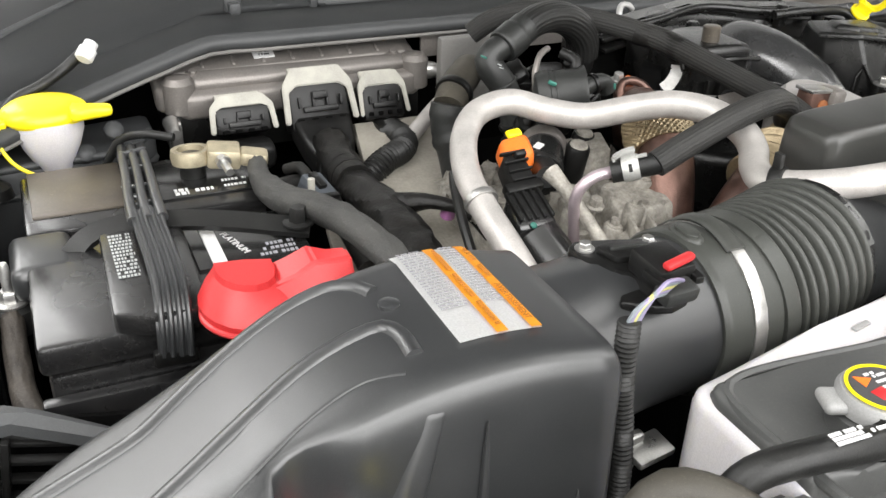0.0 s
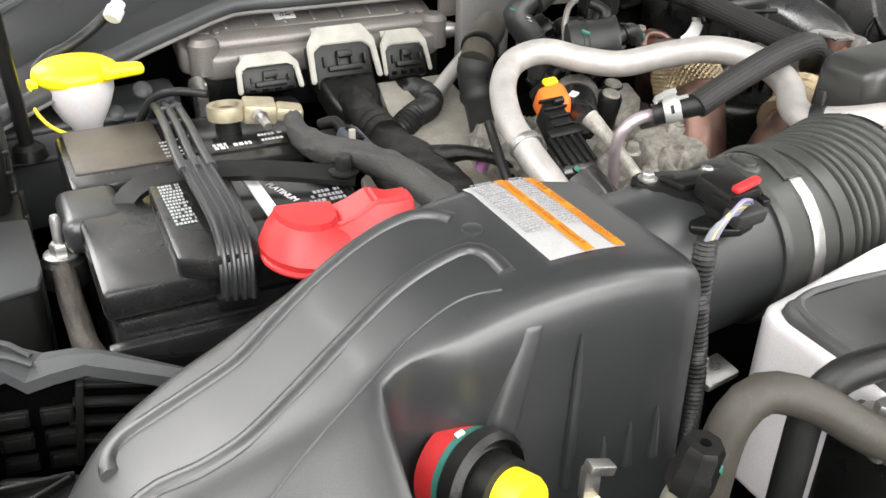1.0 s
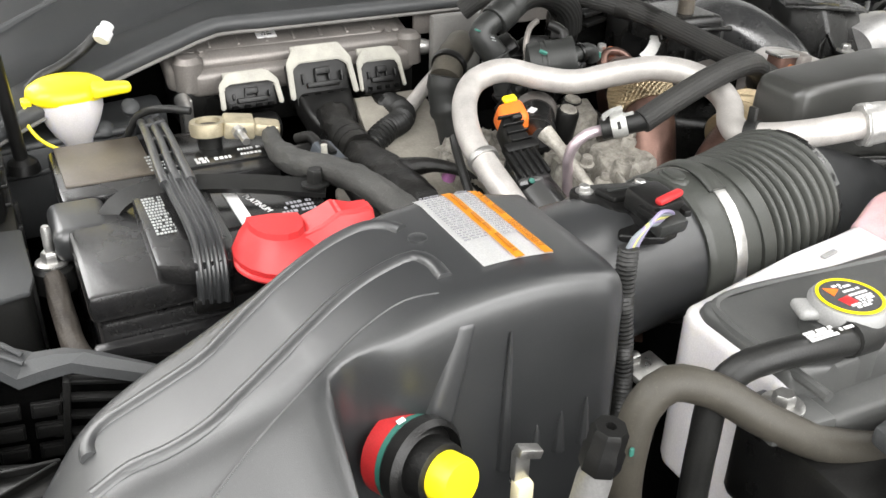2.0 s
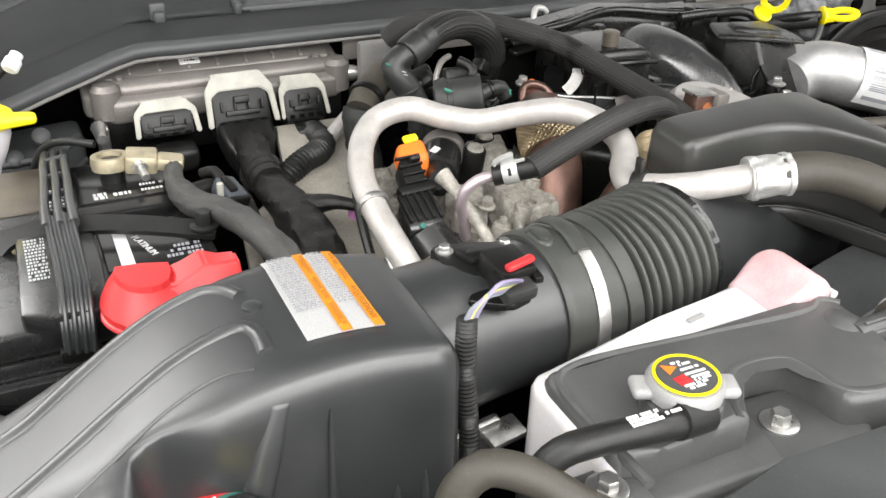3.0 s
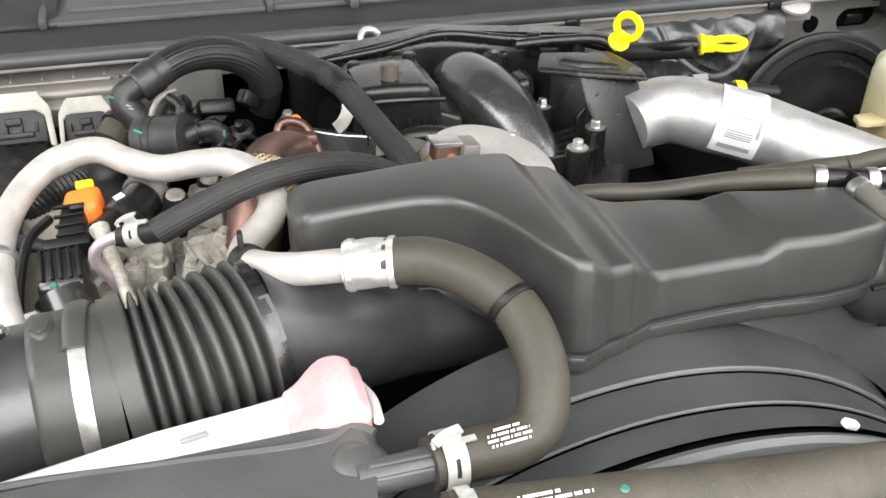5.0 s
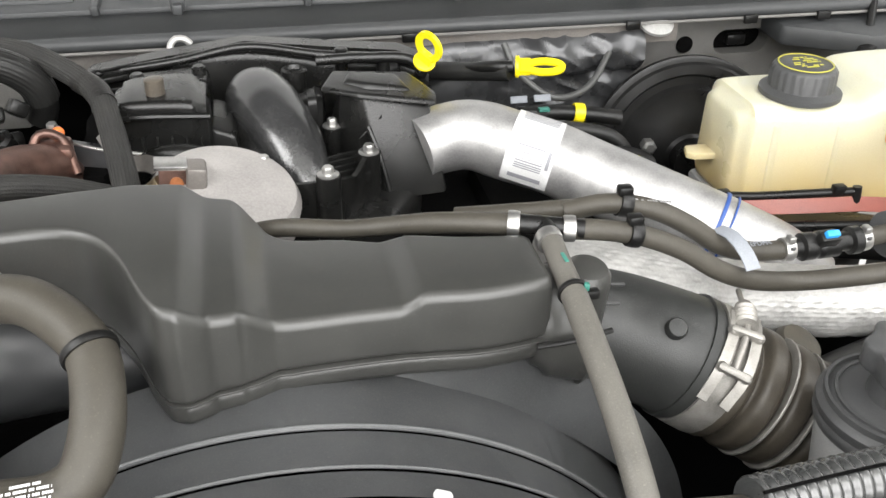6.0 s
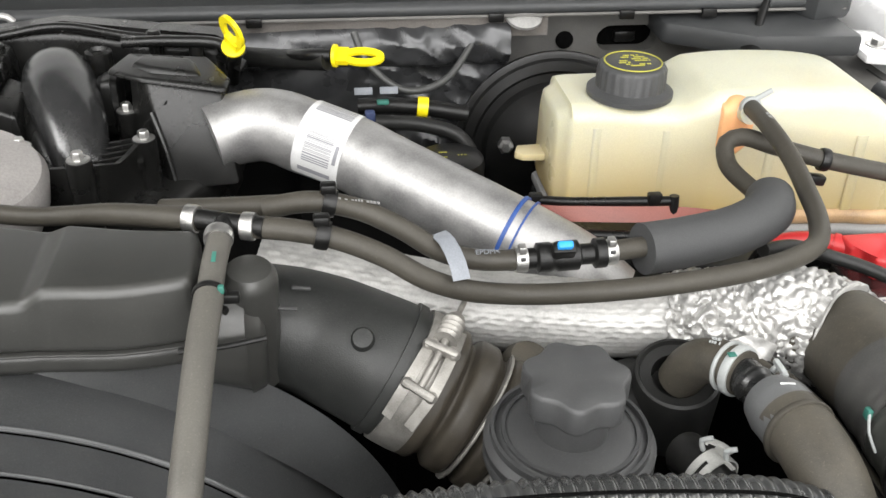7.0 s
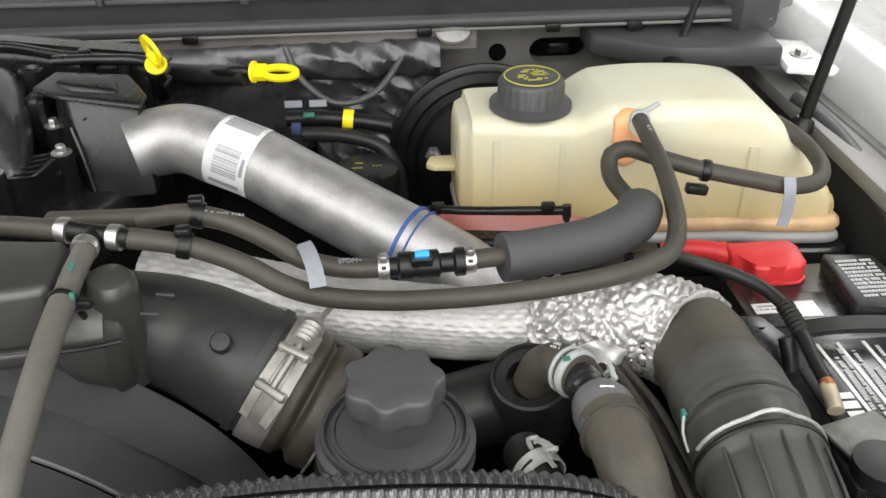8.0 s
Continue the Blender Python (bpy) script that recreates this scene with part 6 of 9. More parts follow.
engine_block()
single("insulation_sheet", prism([(0.22, 0.60), (0.40, 0.58), (0.415, 0.76), (0.425, 0.96), (0.335, 0.96), (0.318, 0.84), (0.25, 0.79)], 1.155, 1.165, 0.004, 2, lambda x, y: (y - 0.75) * 0.17), SHEET, "greige insulation board beside the engine", "insulation board")
single("mauve_plug", lathe([(0.007, 0), (0.007, 0.014), (0.004, 0.016)], (0.352, 0.735, 1.188), (0, -0.4, 1), 14), MAGENTA, "small mauve plastic plug", "plug")
single("thin_cable", tube([(0.352, 0.725, 1.235), (0.338, 0.69, 1.235), (0.330, 0.65, 1.215), (0.328, 0.60, 1.18), (0.33, 0.54, 1.15)], 0.0045, 8), RUBBER, "thin black cable beside the pipe", "cable")


def injector_plug():
    t = thing("injector_connector", (0.385, 0.65, 1.2), "black connector with an orange lock", "connector")
    lock = part("orange_lock", frustum([(0.370, 0.664, 1.248), (0.403, 0.667, 1.248), (0.407, 0.696, 1.260), (0.374, 0.694, 1.260)], [(0.371, 0.664, 1.270), (0.402, 0.667, 1.273), (0.404, 0.690, 1.283), (0.376, 0.687, 1.281)], 0.006, 3), ORANGE, t, "orange connector lock")
    part("lock_notch", rbox((0.385, 0.667, 1.270), (0.012, 0.006, 0.014), 0.003, (30, 0, 5)), BLACK, lock)
    part("lock_tab", rbox((0.392, 0.691, 1.281), (0.015, 0.008, 0.005), 0.002, (30, 0, 10)), YELLOW, t)
    part("neck", frustum([(0.365, 0.640, 1.235), (0.392, 0.640, 1.235), (0.393, 0.678, 1.252), (0.370, 0.678, 1.252)], [(0.367, 0.640, 1.258), (0.390, 0.642, 1.258), (0.391, 0.674, 1.274), (0.373, 0.672, 1.274)], 0.003), BLACK, t)
    for k in range(4):
        part("neck_rib", rbox((0.379, 0.668 - k * 0.008, 1.274 - k * 0.0045), (0.025 - 0.001 * k, 0.0022, 0.004), 0.0008, (28, 0, 5)), BLACK, t)
    part("ledge", rbox((0.376, 0.640, 1.254), (0.036, 0.010, 0.010), 0.002, (28, 0, 5)), BLACK, t)
    part("grip", frustum([(0.350, 0.598, 1.215), (0.392, 0.596, 1.215), (0.390, 0.640, 1.232), (0.355, 0.640, 1.232)], [(0.352, 0.600, 1.240), (0.388, 0.600, 1.240), (0.388, 0.634, 1.256), (0.357, 0.634, 1.256)], 0.005), GLOSS, t)
    for k in range(5):
        part("grip_slot", rbox((0.356 + k * 0.0072, 0.618, 1.249), (0.003, 0.030, 0.005), 0.0008, (25, 0, 3)), BLACK, t)
    part("sensor_can", tube([(0.370, 0.610, 1.222), (0.378, 0.588, 1.206), (0.388, 0.560, 1.182), (0.394, 0.54, 1.16)], 0.0245, 24), GLOSS, t, "glossy black solenoid")
    part("paint_dab", lathe([(0.003, 0), (0.002, 0.001)], (0.365, 0.600, 1.2405), (0, -0.6, 0.8), 10), GREEN, t)
    return t


injector_plug()


def fuel_solenoid():
    t = thing("fuel_valve", (0.43, 0.71, 1.2), "black cylindrical valve with a white label", "valve")
    part("body", tube([(0.438, 0.716, 1.250), (0.424, 0.692, 1.247), (0.412, 0.672, 1.246)], 0.0195, 24), GLOSS, t)
    part("nose", tube([(0.416, 0.680, 1.250), (0.406, 0.655, 1.256), (0.398, 0.640, 1.260)], [0.013, 0.011, 0.009], 18), BLACK, t)
    part("collar", lathe([(0.0205, -0.004), (0.0225, 0.0), (0.0225, 0.008), (0.018, 0.011)], (0.437, 0.714, 1.250), (0.5, 0.85, 0.05), 24), PCM, t, "grey metal collar")
    part("label", rbox((0.4175, 0.690, 1.2665), (0.009, 0.007, 0.0012), 0.0003, (5, -12, 30)), PAPER, t, "small white label")
    return t


fuel_solenoid()


def sleeve_hose():
    t = thing("fuel_hose", (0.5, 0.6, 1.25), "black braided-sleeve hose with a clamp over the engine", "hose")
    part("sleeve", tube([(0.451, 0.568, 1.2935), (0.48, 0.568, 1.307), (0.520, 0.566, 1.3245), (0.548, 0.570, 1.3290), (0.585, 0.588, 1.322), (0.62, 0.612, 1.305), (0.65, 0.64, 1.28)], 0.0104, 88, sides=(22, 0.022)), SLEEVE, t)
    part("hose_end", tube([(0.424, 0.587, 1.283), (0.457, 0.567, 1.295)], 0.0088, 16), RUBBER, t)
    worm_clamp(t, (0.4365, 0.5795, 1.288), (1, -0.6, 0.36), 0.009)
    part("pipe", tube([(0.430, 0.588, 1.283), (0.412, 0.592, 1.279), (0.4015, 0.594, 1.270), (0.400, 0.598, 1.257), (0.406, 0.606, 1.24), (0.415, 0.615, 1.21)], 0.0048, 12), mat("pinkish_steel_pipe", (0.5, 0.42, 0.45), 0.4, 0.6), t, "pale pink tinted pipe")
    return t


sleeve_hose()


def braid(a, b, r, count, turns):
    """Strands wound both ways round a joint."""
    a, b = Vector(a), Vector(b)
    s, u, ax = basis(b - a)
    bm = bmesh.new()
    for k in range(count):
        for way in (-1, 1):
            pts = []
            for i in range(11):
                q = 2 * math.pi * k / count + way * 2 * math.pi * turns * i / 10
                w = r * (1 + 0.06 * math.sin(math.pi * i / 10)) + 0.0005 * math.sin(q * 3 + i * 1.7)
                pts.append(a.lerp(b, i / 10) + s * (w * math.cos(q)) + u * (w * math.sin(q)))
            tube(pts, 0.0015, 5, 0.004, bm=bm)
    return bm


def exhaust():
    t = thing("exhaust_pipe", (0.52, 0.65, 1.1), "heat-browned exhaust pipe with a braided joint", "exhaust pipe")
    part("pipe", tube([(0.535, 0.665, 1.262), (0.527, 0.645, 1.245), (0.515, 0.620, 1.205), (0.505, 0.60, 1.15), (0.50, 0.59, 1.05)], [0.026, 0.024, 0.023, 0.023, 0.024], 22), RUST, t)
    part("braided_joint", tube([(0.533, 0.662, 1.256), (0.540, 0.690, 1.274)], lambda u, s: 0.0292, 24, 0.0015), BRAID, t, "sleeve under the braid")
    part("braided_joint", tube([(0.575, 0.590, 1.250), (0.600, 0.60, 1.255), (0.625, 0.62, 1.26)], lambda u, s: 0.024 + 0.0015 * math.sin(s * 900), 24, 0.0015), BRAID, t, "straw-coloured braided joint")
    tagged(part("braid", braid((0.533, 0.662, 1.256), (0.540, 0.690, 1.274), 0.0298, 34, 0.20), BRAID, t, "woven straw-coloured steel braid"), kind="stuff")
    part("side_pipe", tube([(0.54, 0.585, 1.20), (0.56, 0.585, 1.235), (0.58, 0.592, 1.25)], 0.018, 18), RUST, t)
    part("upper_pipe", tube([(0.540, 0.688, 1.270), (0.556, 0.73, 1.266), (0.578, 0.765, 1.250), (0.59, 0.79, 1.22)], 0.024, 20), RUST, t, "rusty pipe behind the joint")
    part("flange", prism([(0.566, 0.772), (0.604, 0.765), (0.600, 0.800), (0.572, 0.808)], 1.252, 1.270, 0.005, 2), RUST, t, "rusty flange")
    part("flange_loop", tube([(0.560, 0.770, 1.248), (0.572, 0.790, 1.276), (0.592, 0.786, 1.274), (0.606, 0.760, 1.245)], 0.0045, 10), RUST, t)
    part("flange", rbox((0.545, 0.565, 1.215), (0.03, 0.02, 0.02), 0.004, (0, 15, 30)), RUST, t, "rusty flange")
    for x, y, z in ((0.581, 0.812, 1.270), (0.553, 0.548, 1.232)):
        part("flange_bolt", bolt_mesh((x, y, z), (0, -0.2, 1), 0.0055, 0.007, 1.4), STEEL, t)
    part("bolt_spot", lathe([(0.006, 0), (0.006, 0.003), (0.003, 0.004)], (0.587, 0.803, 1.271), (0.2, -0.8, 0.5), 12), ORANGE, t, "orange painted bolt head")
    return t


exhaust()


def egr_valve():
    t = thing("egr_valve", (0.46, 0.72, 1.25), "black plastic valve with green paint dabs", "valve")
    ax = V(1, -0.42, 0.16)
    part("body", lathe([(0.012, -0.028), (0.0215, -0.026), (0.0235, -0.018), (0.0235, -0.015), (0.0220, -0.014), (0.0220, 0.014), (0.0235, 0.016), (0.0235, 0.019), (0.018, 0.020), (0.001, 0.020)], (0.464, 0.728, 1.297), ax, 32), MATTE, t)
    part("seam", ring_clamp((0.456, 0.7313, 1.2957), ax, 0.0222, 0.0016, 0.0008), MATTE, t)
    part("nipple", tube([(0.474, 0.732, 1.308), (0.480, 0.740, 1.322), (0.470, 0.752, 1.328)], [0.006, 0.005, 0.005], 12), BLACK, t)
    part("port", tube([(0.478, 0.724, 1.300), (0.496, 0.726, 1.305), (0.506, 0.728, 1.303), (0.511, 0.728, 1.294)], 0.0078, 14), MATTE, t)
    part("port_rim", ring_clamp((0.492, 0.7255, 1.304), (1, 0.1, 0.2), 0.0080, 0.004, 0.0016), BLACK, t)
    part("paint_dab", rbox((0.441, 0.7145, 1.3135), (0.008, 0.0025, 0.004), 0.001, (30, 20, -30)), GREEN, t, "green paint dab")
    part("paint_dab", rbox((0.5135, 0.7225, 1.300), (0.003, 0.003, 0.006), 0.001), GREEN, t, "green paint dab")
    part("spring_clip", tube([(0.452, 0.760, 1.285), (0.452, 0.765, 1.306), (0.462, 0.775, 1.320), (0.476, 0.785, 1.322)], 0.0030, 8), PCM, t, "bent grey strap")
    for k, (x, y, z, r) in enumerate(((0.470, 0.785, 1.262, 0.010), (0.492, 0.790, 1.270, 0.008), (0.515, 0.782, 1.258, 0.011), (0.535, 0.800, 1.268, 0.009), (0.452, 0.775, 1.250, 0.009))):
        part("fitting", lathe([(r, -0.03), (r, -0.004), (r * 1.25, -0.003), (r * 1.25, 0.003), (r * 0.7, 0.005), (r * 0.5, 0.014), (0.001, 0.015)], (x, y, z), (0.3 * (-1) ** k, -0.5, 0.8), 18), BLACK, t)
    for k in range(4):
        part("fine_wire", tube([(0.455 + 0.02 * k, 0.760 + 0.006 * k, 1.245), (0.470 + 0.02 * k, 0.772, 1.268 + 0.004 * (k % 2)), (0.490 + 0.018 * k, 0.790, 1.262), (0.505 + 0.018 * k, 0.80, 1.24)], 0.0026, 8), RUBBER, t)
    rnd = random.Random(4)
    for k in range(16):
        part("fitting", rbox((0.45 + rnd.random() * 0.10, 0.80 + rnd.random() * 0.06, 1.235 + rnd.random() * 0.05), (0.02 + rnd.random() * 0.02, 0.016, 0.016), 0.004, (rnd.uniform(-40, 40), rnd.uniform(-40, 40), rnd.uniform(-40, 40))), BLACK, t)
    return t


egr_valve()


def heater_elbows():
    t = thing("breather_hose", (0.43, 0.85, 1.2), "ribbed black breather hose with push-fit elbows", "hose")
    part("hose", tube([(0.462, 0.820, 1.328), (0.480, 0.828, 1.335), (0.505, 0.839, 1.3365), (0.530, 0.847, 1.331), (0.552, 0.854, 1.317), (0.564, 0.860, 1.300), (0.567, 0.864, 1.284)],
                      [0.0150, 0.0152, 0.0155, 0.0160, 0.0168, 0.0172, 0.0172], 96, 0.005, sides=(24, 0.020)), RUBBER, t, "black hose ribbed along its length")
    part("collar", tube([(0.442, 0.814, 1.318), (0.472, 0.824, 1.333)], lambda u, s: 0.0172 if 0.05 < u < 0.62 else 0.0160, 30, 0.002), MATTE, t)
    part("elbow", tube([(0.448, 0.816, 1.321), (0.434, 0.816, 1.314), (0.427, 0.814, 1.306), (0.431, 0.811, 1.297), (0.440, 0.806, 1.284), (0.449, 0.80, 1.262), (0.452, 0.797, 1.245)], [0.0128, 0.0130, 0.0135, 0.0140, 0.0140, 0.0138, 0.0138], 22), MATTE, t)
    part("end_ring", tube([(0.567, 0.864, 1.286), (0.5665, 0.865, 1.274), (0.560, 0.866, 1.258)], [0.0150, 0.0145, 0.0140], 24), BLACK, t, "black spigot in the hose end")
    part("elbow_ring", ring_clamp((0.4405, 0.8055, 1.283), (0.4, -0.25, -0.85), 0.0143, 0.003, 0.0012), MATTE, t)
    for k in range(4):
        part("mark", rbox((0.4320 + 0.0018 * k, 0.7985, 1.306 - 0.0032 * k), (0.005, 0.0012, 0.0010), 0.0003, (-30, 20, 0)), PALE, t)
    part("paint_dab", rbox((0.4175, 0.805, 1.3135), (0.007, 0.003, 0.002), 0.0006, (0, 25, 0)), GREEN, t)
    e = thing("coolant_elbow", (0.4, 0.85, 1.2), "black plastic coolant elbow by the firewall", "hose elbow")
    part("upper", tube([(0.458, 0.918, 1.262), (0.442, 0.894, 1.265), (0.421, 0.870, 1.262), (0.405, 0.852, 1.248)], 0.0175, 20), TANHOSE, e)
    part("lower", tube([(0.400, 0.842, 1.255), (0.396, 0.838, 1.235), (0.402, 0.830, 1.205), (0.408, 0.825, 1.17)], lambda u, s: 0.0165 + (0.002 if u < 0.2 or 0.45 < u < 0.55 else 0), 18, 0.004), MATTE, e)
    part("ring", ring_clamp((0.416, 0.864, 1.2585), (0.6, 0.6, 0.3), 0.0178, 0.008, 0.002), BLACK, e)
    return t


heater_elbows()
single("grey_bracket_plate", prism([(0.455, 0.985), (0.52, 0.985), (0.53, 1.0), (0.455, 1.0)], 1.20, 1.278, 0.004, 2), PRIMER, "plain grey steel bracket by the module", "bracket")
def long_hose():
    t = thing("long_sleeved_hose", (0.6, 0.8, 1.25), "long black sleeved hose across the engine", "hose")
    part("sleeve", tube([(0.470, 0.94, 1.295), (0.491, 0.930, 1.312), (0.525, 0.918, 1.321), (0.570, 0.880, 1.321), (0.605, 0.840, 1.316), (0.628, 0.812, 1.310)], 0.0114, 96, sides=(24, 0.022)), SLEEVE, t, "black sleeve ribbed along its length")
    part("sleeve", tube([(0.622, 0.820, 1.312), (0.634, 0.795, 1.307), (0.645, 0.750, 1.300), (0.655, 0.70, 1.293), (0.664, 0.65, 1.286), (0.67, 0.60, 1.27)], 0.0116, 96, sides=(24, 0.022)), SLEEVE, t, "black sleeve ribbed along its length")
    part("tape_joint", tube([(0.612, 0.832, 1.313), (0.628, 0.812, 1.310), (0.638, 0.785, 1.305)], lambda u, s: 0.0124, 20, 0.003), TAPE, t, "taped joint")
    return t


long_hose()
bm = rbox((0.60, 0.80, 1.225), (0.08, 0.05, 0.03), 0.006, (0, 0, -20))
single("valley_bracket", bm, DEEP, "dark bracket in the engine valley", "bracket")


def heat_shields():
    t = thing("turbo_shield", (0.63, 0.74, 1.25), "torn bright-edged heat shield over the turbo", "heat shield")
    part("plate", frustum([(0.592, 0.792, 1.235), (0.680, 0.760, 1.232), (0.684, 0.770, 1.232), (0.596, 0.802, 1.235)], [(0.594, 0.797, 1.262), (0.678, 0.768, 1.256), (0.682, 0.776, 1.254), (0.598, 0.806, 1.262)], 0.001, 1), FILM, t, "dark scorched shield")
    part("prong", strip([(0.612, 0.800, 1.250), (0.620, 0.806, 1.264), (0.622, 0.812, 1.276), (0.630, 0.818, 1.281)], 0.022, 0.002, (-0.6, -0.6, 0.4)), DEEP, t)
    part("tongue", strip([(0.626, 0.792, 1.262), (0.632, 0.790, 1.268), (0.638, 0.790, 1.278), (0.640, 0.792, 1.287)], 0.013, 0.002, (-0.2, -0.8, 0.55)), STEEL, t, "bent bright tongue")
    part("bright_edge", tube([(0.600, 0.796, 1.262), (0.625, 0.787, 1.258), (0.65, 0.778, 1.257), (0.68, 0.768, 1.255)], 0.0018, 8), STEEL, t)
    part("flap", strip([(0.655, 0.735, 1.262), (0.672, 0.722, 1.270), (0.685, 0.705, 1.274), (0.69, 0.69, 1.278)], 0.018, 0.002, (0, -0.6, 0.7)), PCM, t)
    s = thing("turbo_housing", (0.75, 0.67, 1.15), "rough grey cast turbo housing with an orange-tinted flange", "turbocharger")
    part("scroll", lathe([(0.03, -0.06), (0.058, -0.045), (0.067, -0.015), (0.068, 0.012), (0.062, 0.022), (0.045, 0.027), (0.001, 0.030)], (0.744, 0.664, 1.248), (0.15, -0.20, 0.9), 44), mat("pale_cast_housing", (0.36, 0.343, 0.33), 0.52, 0.35, bump=0.7, grain=420, vary=0.2), s)
    part("flange", rbox((0.702, 0.662, 1.280), (0.024, 0.020, 0.030), 0.002, (0, 6, 4)), RUST, s, "heat-browned flange")
    part("flange_top", rbox((0.702, 0.662, 1.2965), (0.028, 0.022, 0.004), 0.001, (0, 6, 4)), STEEL, s)
    part("flange_spot", lathe([(0.006, 0), (0.006, 0.0012), (0.002, 0.002)], (0.706, 0.6515, 1.282), (0, -1, 0.1), 12), COPPER, s, "orange heat tint")
    part("flange_block", rbox((0.722, 0.660, 1.279), (0.018, 0.026, 0.034), 0.004, (0, 6, 4)), PCM, s)
    part("pipe", tube([(0.655, 0.665, 1.235), (0.675, 0.663, 1.258), (0.695, 0.662, 1.275)], 0.012, 20), BRAID, s)
    return t


heat_shields()


def manifold():
    t = thing("intake_manifold", (0.8, 0.83, 1.05), "black moulded upper intake manifold", "intake manifold")
    part("base", prism([(0.625, 0.77), (0.68, 0.72), (0.80, 0.69), (0.90, 0.69), (0.945, 0.76), (0.965, 0.88), (0.90, 0.955), (0.72, 0.965), (0.63, 0.90)], 1.08, 1.205, 0.015, 3), MANI, t)
    part("back_wall", loft_x([(0.60, 0.925, 0.965, 1.18, 1.285, 0.012), (0.70, 0.925, 0.965, 1.18, 1.298, 0.012), (0.775, 0.930, 0.965, 1.18, 1.300, 0.012), (0.86, 0.915, 0.96, 1.18, 1.292, 0.012), (0.95, 0.905, 0.95, 1.18, 1.288, 0.012)], 5, 4), MANI, t)
    part("back_ridge", tube([(0.615, 0.92, 1.286), (0.70, 0.918, 1.296), (0.775, 0.93, 1.304), (0.86, 0.908, 1.298), (0.95, 0.895, 1.294)], 0.005, 10), MANI, t)
    part("back_ridge", tube([(0.85, 0.885, 1.300), (0.90, 0.88, 1.302), (0.955, 0.875, 1.298), (0.965, 0.86, 1.288)], 0.006, 10), MANI, t)
    # left chamber with a round post
    part("chamber", loft_x([(0.640, 0.785, 0.850, 1.17, 1.300, 0.008), (0.662, 0.780, 0.855, 1.17, 1.306, 0.008), (0.715, 0.775, 0.860, 1.17, 1.306, 0.008), (0.735, 0.78, 0.855, 1.17, 1.300, 0.008)], 6, 4, None, 0.010), MANI, t)
    part("chamber_lid", loft_x([(0.65, 0.85, 0.905, 1.20, 1.292, 0.010), (0.735, 0.855, 0.91, 1.20, 1.296, 0.010)], 5, 3), MANI, t)
    part("post", lathe([(0.0095, -0.01), (0.0095, 0.015), (0.008, 0.016), (0.001, 0.016)], (0.685, 0.800, 1.307), n=20), SMOKE, t, "round dusty post")
    part("front_arch", tube([(0.655, 0.752, 1.235), (0.68, 0.745, 1.262), (0.715, 0.735, 1.268), (0.745, 0.725, 1.258), (0.77, 0.712, 1.235)], 0.011, 12), MANI, t)
    # big smooth runner
    # base and dust colours are lightened to carry part of the runner's highlight
    gloss = mat("lightened_glossy_runner_plastic", (0.022, 0.0225, 0.023), 0.20, vary=0.25, dust=0.30, dust_color=(0.085, 0.083, 0.08), bump=0.15, spec=1.0, smear=0.10)
    part("runner", tube([(0.776, 0.896, 1.256), (0.784, 0.864, 1.269), (0.796, 0.824, 1.266), (0.812, 0.780, 1.252), (0.824, 0.740, 1.227), (0.832, 0.712, 1.20)], [0.026, 0.036, 0.037, 0.033, 0.026, 0.019], 36, 0.005, flat=0.95), gloss, t, "smooth glossy runner")
    part("runner_foot", tube([(0.752, 0.890, 1.240), (0.762, 0.850, 1.250), (0.778, 0.805, 1.244), (0.796, 0.760, 1.226), (0.812, 0.725, 1.200)], [0.016, 0.020, 0.020, 0.018, 0.014], 28, 0.006), MANI, t)
    for k in range(6):
        part("wall_rib", rbox((0.655 + 0.014 * k, 0.7765 - 0.002 * k, 1.235), (0.0022, 0.006, 0.075), 0.0008), MANI, t)
    part("chamber_lip", tube([(0.640, 0.782, 1.288), (0.664, 0.776, 1.293), (0.70, 0.772, 1.2935), (0.735, 0.777, 1.289)], 0.0032, 8), MANI, t)
    part("front_arch", tube([(0.648, 0.764, 1.228), (0.672, 0.756, 1.254), (0.712, 0.747, 1.262), (0.748, 0.737, 1.250), (0.776, 0.724, 1.226)], 0.004, 10), MANI, t)
    part("bridge", frustum([(0.732, 0.785, 1.20), (0.766, 0.778, 1.20), (0.768, 0.85, 1.20), (0.735, 0.86, 1.20)], [(0.734, 0.790, 1.270), (0.758, 0.786, 1.262), (0.760, 0.848, 1.272), (0.737, 0.855, 1.278)], 0.004), MANI, t)
    for x, y, z in ((0.662, 0.872, 1.296), (0.725, 0.880, 1.298), (0.880, 0.905, 1.300), (0.925, 0.888, 1.296)):
        part("lid_boss", lathe([(0.0075, -0.02), (0.0075, 0.004), (0.0055, 0.006), (0.001, 0.006)], (x, y, z), n=16), MANI, t)
    # right chamber to the silver tube
    part("throttle_box", frustum([(0.862, 0.800, 1.195), (0.905, 0.742, 1.195), (0.970, 0.750, 1.195), (0.976, 0.800, 1.195), (0.850, 0.87, 1.195)], [(0.866, 0.818, 1.296), (0.886, 0.784, 1.300), (0.957, 0.788, 1.284), (0.960, 0.812, 1.286), (0.880, 0.862, 1.296)], 0.004, 2), MANI, t, "black wedge-shaped throttle box", angle=30)
